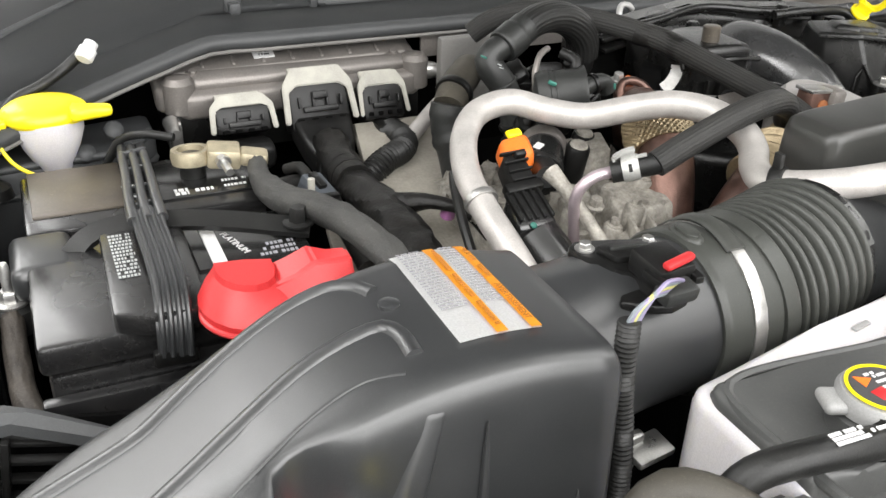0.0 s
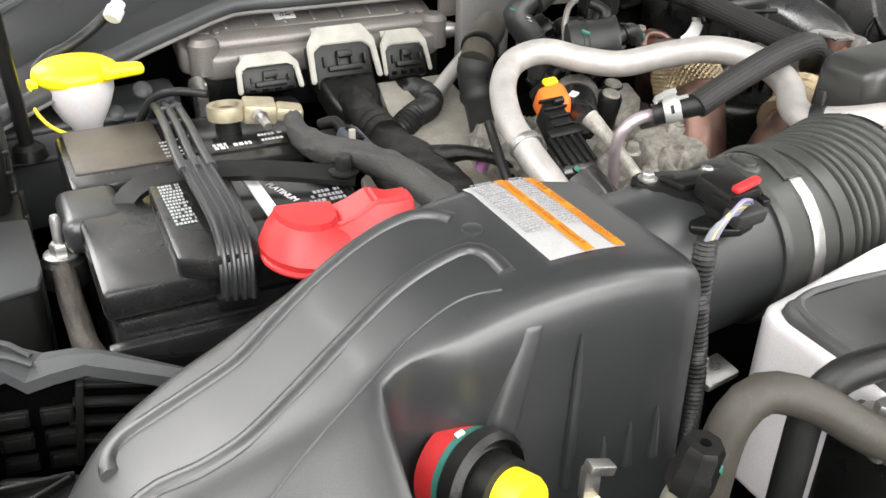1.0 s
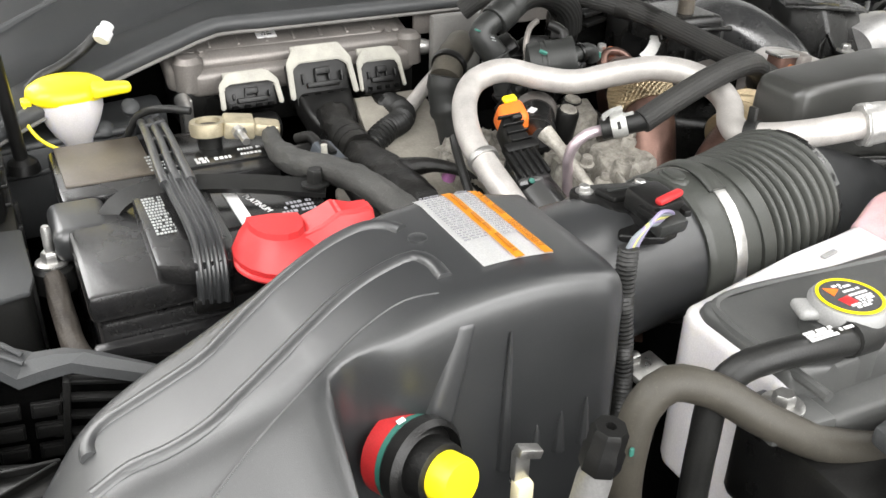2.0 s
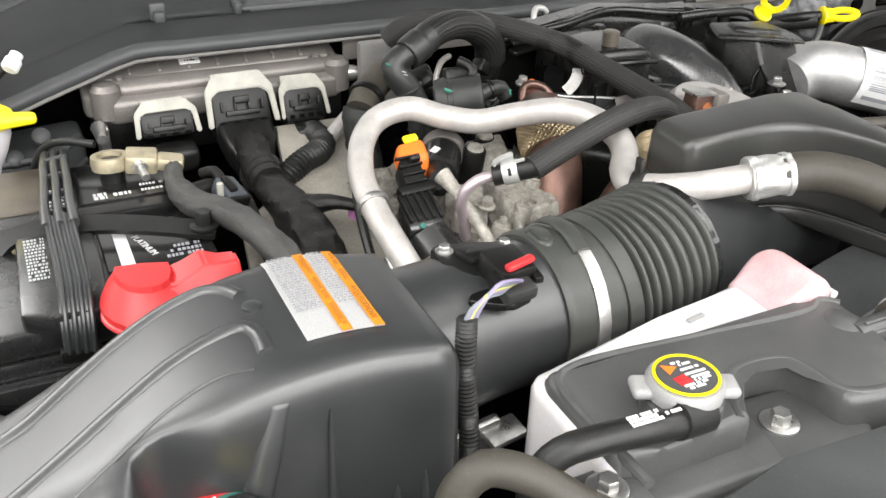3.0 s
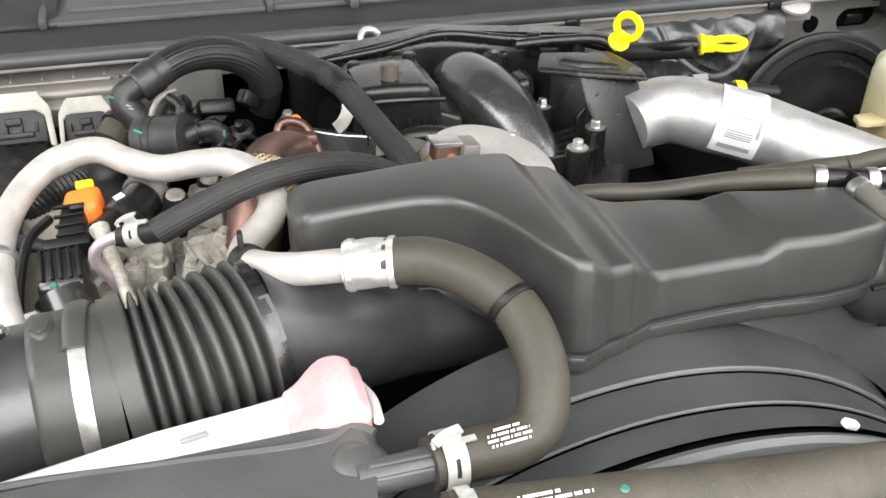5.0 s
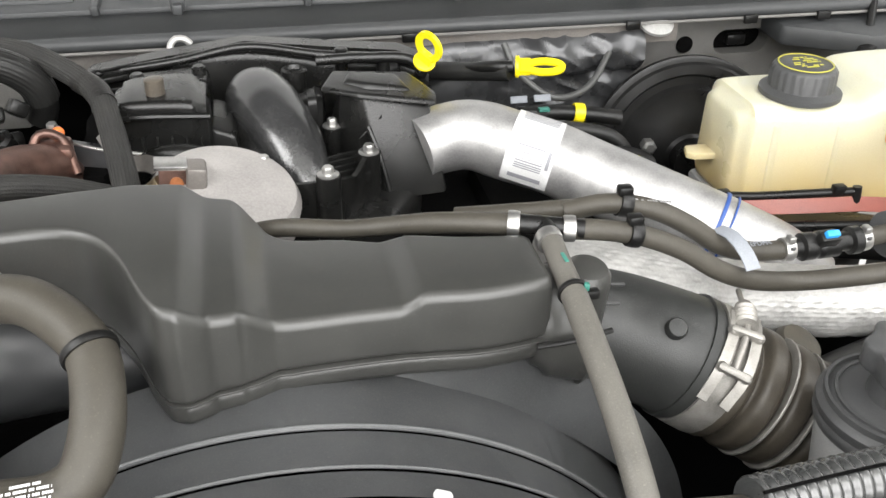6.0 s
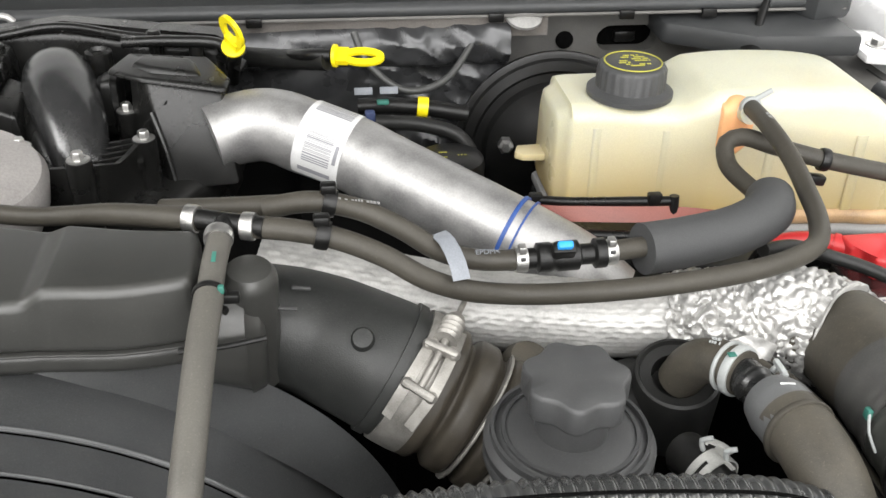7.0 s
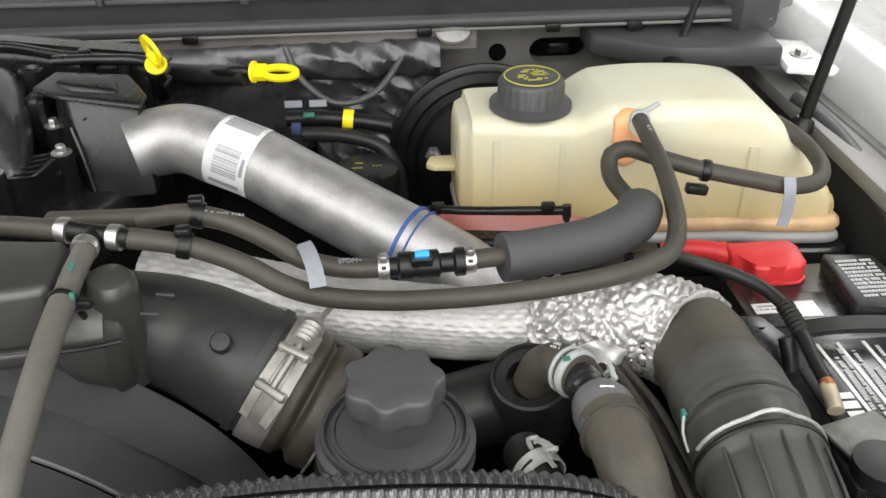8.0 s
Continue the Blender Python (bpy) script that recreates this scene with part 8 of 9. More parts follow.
def coolant_hoses():
    t = thing("coolant_hose_tee", (1.0, 0.47, 1.2), "grey rubber coolant hoses joined by a tee", "coolant hose")
    part("feed_hose", tube([(0.74, 0.565, 1.270), (0.785, 0.548, 1.288), (0.84, 0.530, 1.292), (0.885, 0.515, 1.300), (0.92, 0.500, 1.306), (0.966, 0.484, 1.309)], lambda u, s: 0.0074 + 0.0012 * min(1, max(0, (u - 0.55) * 8)), 18), HOSE, t)
    tee = part("tee", tube([(0.958, 0.486, 1.310), (1.012, 0.470, 1.308)], 0.0078, 16), BLACK, t, "black plastic tee")
    part("tee_branch", tube([(0.984, 0.478, 1.309), (0.982, 0.45, 1.308)], 0.0078, 16), BLACK, tee)
    for p, ax in (((0.961, 0.485, 1.3095), (1, -0.35, 0)), ((1.001, 0.473, 1.308), (1, -0.25, 0)), ((0.981, 0.460, 1.308), (0, -1, -0.1))):
        worm = part("worm_clamp", ring_clamp(p, ax, 0.0087, 0.009, 0.0012), STEEL, t, "shiny hose clamp")
    part("lower_hose", tube([(1.000, 0.473, 1.308), (1.03, 0.470, 1.305), (1.06, 0.468, 1.298), (1.095, 0.464, 1.283), (1.125, 0.460, 1.264), (1.155, 0.462, 1.250), (1.20, 0.466, 1.240), (1.25, 0.455, 1.246), (1.30, 0.448, 1.253), (1.36, 0.450, 1.258), (1.405, 0.458, 1.262), (1.438, 0.476, 1.264),
                             (1.455, 0.508, 1.266), (1.464, 0.55, 1.271), (1.466, 0.59, 1.282), (1.466, 0.64, 1.290), (1.472, 0.690, 1.286)], 0.0083, 20), HOSE, t, "long grey hose to the tank")
    part("upper_hose", tube([(1.01, 0.512, 1.300), (1.045, 0.508, 1.306), (1.08, 0.500, 1.302), (1.11, 0.494, 1.288), (1.14, 0.490, 1.268), (1.17, 0.490, 1.258), (1.20, 0.490, 1.256), (1.212, 0.489, 1.257)], 0.0083, 20), HOSE, t, "grey hose with faint print")
    written(">EPDM<", (1.163, 0.4855, 1.2658), (1, 0, 0), (0, 0.9, 0.4), 0.0062, TAG, t)
    part("upper_hose", tube([(0.93, 0.545, 1.285), (0.98, 0.525, 1.295), (1.02, 0.512, 1.302)], 0.0080, 18), HOSE, t)
    part("down_hose", tube([(0.982, 0.455, 1.308), (0.980, 0.43, 1.306), (0.979, 0.40, 1.303), (0.977, 0.36, 1.297), (0.975, 0.30, 1.283), (0.973, 0.25, 1.265), (0.972, 0.22, 1.245)], lambda u, s: 0.0085 + (0.0010 if u > 0.33 else 0), 20), mat("weathered_grey_hose", (0.085, 0.081, 0.072), 0.5, vary=0.2, dust=0.4, dust_color=(0.15, 0.14, 0.12), bump=0.25, spec=0.35), t, "grey hose running to the front")
    part("tie", ring_clamp((0.979, 0.398, 1.3028), (0, -1, -0.1), 0.0096, 0.004, 0.0012), BLACK, t, "black cable tie")
    part("tie_head", rbox((0.991, 0.398, 1.300), (0.014, 0.007, 0.007), 0.0015), BLACK, t)
    part("paint_dab", rbox((0.9870, 0.395, 1.3085), (0.004, 0.004, 0.006), 0.001), GREEN, t, "green paint dab")
    part("paint_dab", rbox((0.981, 0.425, 1.3145), (0.003, 0.012, 0.001), 0.0004), GREEN, t, "green paint dab")
    for p in ((1.052, 0.4685, 1.3005), (1.058, 0.506, 1.3055)):
        c = part("hose_clip", ring_clamp(p, (1, -0.05, -0.25), 0.0086, 0.010, 0.0018), BLACK, t, "black hose clip")
        part("clip_tab", rbox((p[0], p[1], p[2] + 0.0125), (0.012, 0.010, 0.008), 0.002), BLACK, c)
    for (x, y, z), ax in (((1.203, 0.4895, 1.2565), (1, 0, 0)), ((1.274, 0.4905, 1.258), (1, 0.1, 0)),):
        worm = part("worm_clamp", ring_clamp((x, y, z), ax, 0.0087, 0.009, 0.0013), STEEL, t, "shiny hose clamp")
        part("clamp_screw", rbox((x, y - 0.003, z + 0.0115), (0.006, 0.008, 0.006), 0.001), STEEL, worm)
        part("clamp_slot", rbox((x, y - 0.0085, z + 0.0040), (0.004, 0.002, 0.007), 0.0005, (25, 0, 0)), DARKINK, worm)
    q = part("quick_joint", tube([(1.208, 0.489, 1.257), (1.270, 0.4905, 1.258)], lambda u, s: 0.0084 if u < 0.10 or 0.66 < u < 0.84 else 0.0120 - 0.001 * (0.3 < u < 0.36), 20, 0.002), BLACK, t, "black quick connector")
    part("tab_frame", rbox((1.234, 0.482, 1.2665), (0.018, 0.010, 0.016), 0.002, (30, 0, 0)), BLACK, q)
    part("blue_tab", rbox((1.234, 0.4790, 1.2725), (0.012, 0.006, 0.012), 0.0015, (35, 0, 0)), BLUE, q, "bright blue release tab")
    part("short_hose", tube([(1.265, 0.490, 1.258), (1.315, 0.496, 1.259)], 0.0083, 18), HOSE, t)
    part("foam_sleeve", tube([(1.302, 0.494, 1.257), (1.345, 0.503, 1.256), (1.39, 0.514, 1.258), (1.425, 0.535, 1.261), (1.438, 0.560, 1.258)], 0.0208, 28), mat("dense_black_foam", (0.045, 0.046, 0.047), 0.7, vary=0.08, bump=0.3), t, "thick black foam sleeve")
    part("return_hose", tube([(1.440, 0.555, 1.256), (1.437, 0.60, 1.250), (1.430, 0.635, 1.256), (1.434, 0.652, 1.268), (1.450, 0.656, 1.272), (1.48, 0.645, 1.266), (1.52, 0.632, 1.258), (1.57, 0.622, 1.249), (1.61, 0.618, 1.242), (1.638, 0.625, 1.242),
                              (1.652, 0.648, 1.246), (1.650, 0.68, 1.254), (1.632, 0.71, 1.264), (1.61, 0.73, 1.27)], 0.0085, 18), HOSE, t, "grey return hose round the tank")
    part("zip_clamp", ring_clamp((1.4725, 0.694, 1.2855), (0.1, 1, -0.1), 0.0090, 0.006, 0.0012), PALE, t, "pale clamp with ears")
    part("clamp_ear", rbox((1.484, 0.694, 1.298), (0.018, 0.004, 0.005), 0.001, (0, -30, 0)), PALE, t)
    clip = part("hose_clip", ring_clamp((1.524, 0.631, 1.257), (1, -0.2, -0.15), 0.0088, 0.008, 0.0018), BLACK, t, "black hose clip")
    part("clip_teeth", rbox((1.516, 0.627, 1.239), (0.022, 0.010, 0.010), 0.002, (0, 10, 0)), BLACK, clip)
    part("tag", strip([(1.601, 0.611, 1.256), (1.601, 0.604, 1.243), (1.602, 0.604, 1.222), (1.600, 0.604, 1.205)], 0.012, 0.001, (0, -1, 0.2)), TAG, t, "grey paper tag")
    part("tag", strip([(1.139, 0.496, 1.280), (1.1435, 0.480, 1.2825), (1.149, 0.462, 1.2745), (1.151, 0.452, 1.266)], 0.013, 0.001, (0, -0.4, 1)), TAG, t, "grey paper tag")
    part("hose_print", text_bars((1.065, 0.499, 1.3122), (1, -0.1, -0.15), (0, 1, 0), [(0, 0, 0.03)], 7, 0.003), GREYCAP, t)
    part("hose_print", text_bars((1.4685, 0.60, 1.2915), (0, 1, 0.15), (-1, 0, 0), [(0, 0, 0.05)], 9, 0.003), GREYCAP, t)
    return t


coolant_hoses()


def degas_tank():
    t = thing("coolant_reservoir", (1.5, 0.77, 1.13), "cream translucent coolant reservoir with a black cap", "coolant reservoir")
    S = [(1.294, 0.745, 0.835, 1.150, 1.264, 0.016), (1.308, 0.738, 0.840, 1.148, 1.271, 0.018), (1.33, 0.734, 0.842, 1.148, 1.272, 0.018), (1.400, 0.722, 0.842, 1.145, 1.272, 0.018), (1.420, 0.716, 0.842, 1.145, 1.274, 0.018), (1.436, 0.712, 0.842, 1.145, 1.284, 0.018),
         (1.452, 0.708, 0.842, 1.14, 1.292, 0.02), (1.52, 0.70, 0.838, 1.14, 1.296, 0.02), (1.595, 0.695, 0.825, 1.14, 1.293, 0.02), (1.622, 0.690, 0.815, 1.14, 1.279, 0.02), (1.658, 0.686, 0.81, 1.14, 1.238, 0.02), (1.692, 0.684, 0.80, 1.14, 1.196, 0.016), (1.706, 0.688, 0.79, 1.14, 1.186, 0.012)]
    part("tank", loft_x(S, 7, 6, None, 0.012, 0.03), TANK, t, angle=60)
    part("fluid_band", loft_x([(x + (0.002 if x > 1.4 else 0), a - 0.010, b, 1.148, 1.166, 0.008) for x, a, b, c, d, r in S if x > 1.45], 6, 4, None, 0.006), TANKLOW, t, "brownish fluid level")
    part("seam", loft_x([(x, a - 0.015, b + 0.004, 1.138, 1.150, 0.005) for x, a, b, c, d, r in S], 4, 4, None, 0.003), GREYCAP, t, "grey translucent seam")
    part("base_rim", loft_x([(x + (0.01 if x > 1.6 else 0), a - 0.021, b + 0.004, 1.098, 1.135, 0.006) for x, a, b, c, d, r in S], 4, 4, None, 0.004), GLOSS, t, "black base rim")
    part("neck", lathe([(0.034, -0.02), (0.034, 0.012)], (1.374, 0.768, 1.268)), TANK, t)
    cap = part("cap", lathe([(0.041, 0.0), (0.0445, 0.002), (0.0445, 0.007), (0.036, 0.011), (0.0355, 0.013), (0.0350, 0.030), (0.0335, 0.0335), (0.0310, 0.0355), (0.001, 0.0362)], (1.374, 0.768, 1.271), (0, 0, 1), 96, lobes=(24, 0.022, 0.0125, 0.0325)), RESV, t, "black ribbed screw cap")
    part("cap_ring", lathe([(0.0298, 0), (0.0298, 0.0008), (0.0285, 0.0009), (0.0285, 0), (0.0298, 0)], (1.374, 0.768, 1.3072), n=48, caps=False), CAPINK, cap, "thin yellow ring")
    part("cap_print", text_bars((1.358, 0.752, 1.3075), (1, 0, 0), (0, 1, 0), [(0.002, 0.010, 0.026), (0.006, 0.006, 0.012), (0.006, 0.020, 0.032), (0.011, 0.0, 0.012), (0.016, 0.002, 0.010), (0.016, 0.018, 0.034), (0.021, 0.016, 0.034), (0.026, 0.006, 0.014), (0.026, 0.020, 0.032), (0.031, 0.010, 0.026)], 21, 0.0024), CAPINK, cap)
    part("outlet", tube([(1.474, 0.725, 1.272), (1.473, 0.690, 1.280)], 0.011, 16), TANK, t)
    part("orange_stain", loft_x([(1.450, 0.7015, 0.73, 1.232, 1.284, 0.010), (1.466, 0.6995, 0.73, 1.226, 1.290, 0.012), (1.484, 0.7000, 0.73, 1.240, 1.286, 0.010)], 6, 4, None, 0.004, 0.03), ORSTAIN, t, "orange stained boss round the outlet")
    part("side_arm", prism([(1.262, 0.792), (1.270, 0.785), (1.300, 0.782), (1.300, 0.812), (1.268, 0.810)], 1.190, 1.198, 0.002, 2), TANK, t, "cream moulded arm")
    for x, y in ((1.335, 0.7345), (1.352, 0.7325), (1.405, 0.7225), (1.425, 0.7175), (1.508, 0.7015), (1.60, 0.6935)):
        part("flute", tube([(x, y - 0.001, 1.250), (x, y - 0.0025, 1.20), (x, y - 0.0035, 1.165)], 0.006, 12, flat=0.25, up=(0, 1, 0)), TANK, t)
    b = thing("reservoir_bracket", (1.35, 0.70, 1.1), "black bracket with a red-brown strip below the reservoir", "bracket")
    part("rail", tube([(1.245, 0.722, 1.172), (1.262, 0.712, 1.182), (1.30, 0.695, 1.188), (1.35, 0.678, 1.195), (1.396, 0.662, 1.202)], 0.005, 10), BLACK, b)
    part("strip", strip([(1.262, 0.705, 1.172), (1.30, 0.688, 1.178), (1.35, 0.671, 1.184), (1.40, 0.655, 1.190), (1.45, 0.64, 1.190)], 0.016, 0.004, (0, -0.8, 0.5)), mat("red_brown_paint", (0.26, 0.07, 0.05), 0.45), b, "red-brown strip")
    part("tray", prism([(1.240, 0.68), (1.27, 0.655), (1.45, 0.60), (1.50, 0.66), (1.30, 0.75), (1.245, 0.73)], 1.142, 1.158, 0.005), BLACK, b)
    part("lower_rail", tube([(1.240, 0.700, 1.160), (1.268, 0.676, 1.164), (1.33, 0.655, 1.170), (1.41, 0.632, 1.176)], 0.006, 10), BLACK, b)
    part("end_post", tube([(1.396, 0.662, 1.208), (1.397, 0.658, 1.180)], 0.005, 10), BLACK, b)
    for x, y, z in ((1.268, 0.708, 1.186), (1.378, 0.667, 1.203)):
        part("clip", rbox((x, y, z), (0.014, 0.010, 0.012), 0.002), BLACK, b)
    return t


degas_tank()


def foil_duct():
    t = thing("foil_wrapped_pipe", (1.25, 0.5, 1.1), "silver foil-wrapped charge pipe behind the hoses", "charge pipe")

    def crinkle(pts, r, seed, amp, n=150):
        bm = tube(pts, r, n, 0.0014)
        bm.normal_update()
        push = []
        for v in bm.verts:
            c = v.co
            q = Vector((c.x * 120 + seed, c.y * 120, c.z * 120))
            ridge = (1 - abs(noise.noise(q))) ** 4 - 0.35
            fine = (1 - abs(noise.noise(q * 2.7 + Vector((9, 2, seed))))) ** 3 - 0.3
            push.append(v.normal * (amp * (ridge + 0.30 * fine + 0.25 * noise.noise(q * 0.6))))
        for v, d in zip(bm.verts, push):
            v.co += d
        return bm
    n = 176
    bm = tube([(1.00, 0.535, 1.225), (1.06, 0.525, 1.216), (1.14, 0.515, 1.202), (1.22, 0.508, 1.190), (1.29, 0.498, 1.187), (1.35, 0.488, 1.191)], [0.040, 0.037, 0.034, 0.032, 0.032, 0.033], n, 0.0022)
    bm.verts.ensure_lookup_table()
    bm.normal_update()
    push = []
    for k, v in enumerate(bm.verts):
        row, col = divmod(k, n)
        band_no = col // 4
        weave = math.sin(row * 0.9 + (band_no % 2) * math.pi + 2.0 * noise.noise(Vector((band_no * 3.1, row * 0.05, 0))))
        groove = -1.0 if col % 4 == 0 else 0.3
        push.append(v.normal * (0.00030 * weave + 0.00030 * groove + 0.0010 * noise.noise(v.co * 40) + 0.0005 * noise.noise(v.co * 300)))
    for v, d in zip(bm.verts, push):
        v.co += d
    part("wrapped_tube", bm, WEAVE, t, "woven silver foil tube", angle=70)
    part("crumpled_foil", crinkle([(1.328, 0.492, 1.189), (1.352, 0.486, 1.191), (1.380, 0.478, 1.194), (1.402, 0.470, 1.197)], [0.036, 0.041, 0.043, 0.041], 3, 0.0056), FOIL, t, "crumpled bright foil", angle=55)
    part("foil_cuff", crinkle([(1.392, 0.476, 1.199), (1.415, 0.470, 1.201), (1.438, 0.458, 1.199), (1.452, 0.446, 1.198), (1.4555, 0.438, 1.199)], [0.0405, 0.0435, 0.0450, 0.0450, 0.0450], 9, 0.0040), FOIL, t, "bright foil cuff", angle=55)
    part("cuff_edge", tube([V(1.4560, 0.4350, 1.1995) + V(0.6, 0.35, -0.10).normalized() * (0.0458 * math.cos(radians(a))) + V(0.0, 0.22, 0.97).normalized() * (0.0458 * math.sin(radians(a))) for a in range(-20, 220, 12)], 0.0016, 8, 0.004, wobble=0.5), FOIL, t, "torn foil edge")
    flap = frustum([(1.352, 0.440, 1.200), (1.372, 0.432, 1.214), (1.394, 0.428, 1.205), (1.378, 0.415, 1.180)], [(1.354, 0.436, 1.203), (1.372, 0.428, 1.217), (1.396, 0.424, 1.207), (1.380, 0.411, 1.181)], 0.0006, 1)
    bmesh.ops.subdivide_edges(flap, edges=flap.edges[:], cuts=5, use_grid_fill=True)
    for v in flap.verts:
        v.co += V(0.1, -0.6, 0.6) * (0.006 * noise.noise(v.co * 110))
    part("foil_flap", flap, FOIL, t, "torn foil flap", angle=55)
    return t


foil_duct()


def charge_hose():
    t = thing("charge_air_hose", (1.45, 0.35, 1.0), "large dusty black charge-air hose with a coupling", "charge hose")
    A = [V(1.430, 0.460, 1.198), V(1.456, 0.438, 1.1985), V(1.4535, 0.395, 1.207), V(1.4505, 0.350, 1.217), V(1.4480, 0.312, 1.2195), V(1.4465, 0.270, 1.215), V(1.4455, 0.20, 1.193), V(1.445, 0.13, 1.16)]
    part("hose", tube(A[:5], [0.040, 0.0412, 0.0415, 0.0415, 0.0415], 44, 0.005), TANHOSE, t)
    part("cuff", tube([A[3].lerp(A[2], 0.25), A[3].lerp(A[4], 0.35), A[4]], lambda u, s: 0.0432 + 0.0016 * (u > 0.86) - 0.0004 * math.cos(s * 260), 44, 0.003), mat("dusty_grey_cuff_rubber", (0.055, 0.055, 0.053), 0.5, vary=0.2, dust=0.45, dust_color=(0.10, 0.096, 0.088), bump=0.3, spec=0.3), t, "dusty grey rubber cuff")
    part("coupling", tube([A[4].lerp(A[3], 0.06), A[4].lerp(A[5], 0.5), A[5], A[6], A[7]], lambda u, s: 0.0436 + 0.0010 * (0.004 < s < 0.008) + 0.0016 * (0.026 < s < 0.038) - 0.0016 * (s > 0.040), 44, 0.002), BELLOWS, t, "ribbed black coupling")
    ax = (A[5] - A[4]).normalized()
    c4 = A[4].lerp(A[5], 0.62)
    s4 = (V(1, 0, 0) - ax * ax.x).normalized()
    u4 = s4.cross(ax)
    u4 = u4 if u4.z > 0 else -u4
    part("wire_clip", tube([c4 + s4 * (0.0462 * math.cos(a)) + u4 * ((0.0462 + 0.0035 * (k in (5, 6))) * math.sin(a)) for k, a in enumerate([radians(20 + 13 * k) for k in range(12)])], 0.0016, 8), ALU, t, "bright spring wire")
    part("clip_groove", ring_clamp(c4 + ax * 0.006, ax, 0.0440, 0.004, 0.0022), BLACK, t)
    for k in range(5):
        q = radians(35 + 26 * k)
        o = s4 * math.cos(q) + u4 * math.sin(q)
        part("coupling_rib", tube([c4 + ax * 0.012 + o * 0.0440, c4 + ax * 0.04 + o * 0.0440 - V(0, 0, 0.002), c4 + ax * 0.08 + o * 0.0440 - V(0, 0, 0.010)], 0.0013, 8), BELLOWS, t)
    part("paint_dab", rbox((1.4035, 0.318, 1.232), (0.004, 0.006, 0.008), 0.001), GREEN, t, "green paint dab")
    part("safety_wire", tube([(1.4030, 0.316, 1.234), (1.4015, 0.309, 1.224), (1.4040, 0.300, 1.214)], 0.0011, 6), PALE, t)
    return t


charge_hose()


def steering_reservoir():
    t = thing("steering_reservoir", (1.2, 0.32, 1.1), "grey-black fluid reservoir with a lobed cap", "fluid reservoir")
    c = (1.203, 0.324, 1.226)
    part("body", lathe([(0.040, -0.12), (0.048, -0.05), (0.052, -0.018), (0.052, -0.004)], c, n=40), GREYCAP, t)
    part("rim", lathe([(0.0545, -0.016), (0.0555, -0.013), (0.0555, -0.009), (0.0545, -0.007), (0.0555, -0.005), (0.0555, 0.0), (0.052, 0.004), (0.035, 0.009), (0.02, 0.010)], c, n=48), RESV, t, "broad screw lid")
    for r in (0.050, 0.043):
        part("lid_ridge", lathe([(r + 0.0016, 0.004), (r + 0.0012, 0.0085), (r - 0.0012, 0.0085), (r - 0.0016, 0.004)], c, n=48, caps=False), RESV, t)
    part("knob_foot", lathe([(0.024, 0.006), (0.0225, 0.032)], c, n=32), RESV, t)
    knob = part("knob", lathe([(0.026, 0.031), (0.0310, 0.0325), (0.0322, 0.035), (0.0322, 0.049), (0.0316, 0.0520), (0.0302, 0.0528), (0.012, 0.0532), (0.001, 0.0532)], c, n=112, lobes=(7, 0.075, 0.031, 0.0536)), RESV, t, "six-lobed knob", angle=50)
    return t


steering_reservoir()


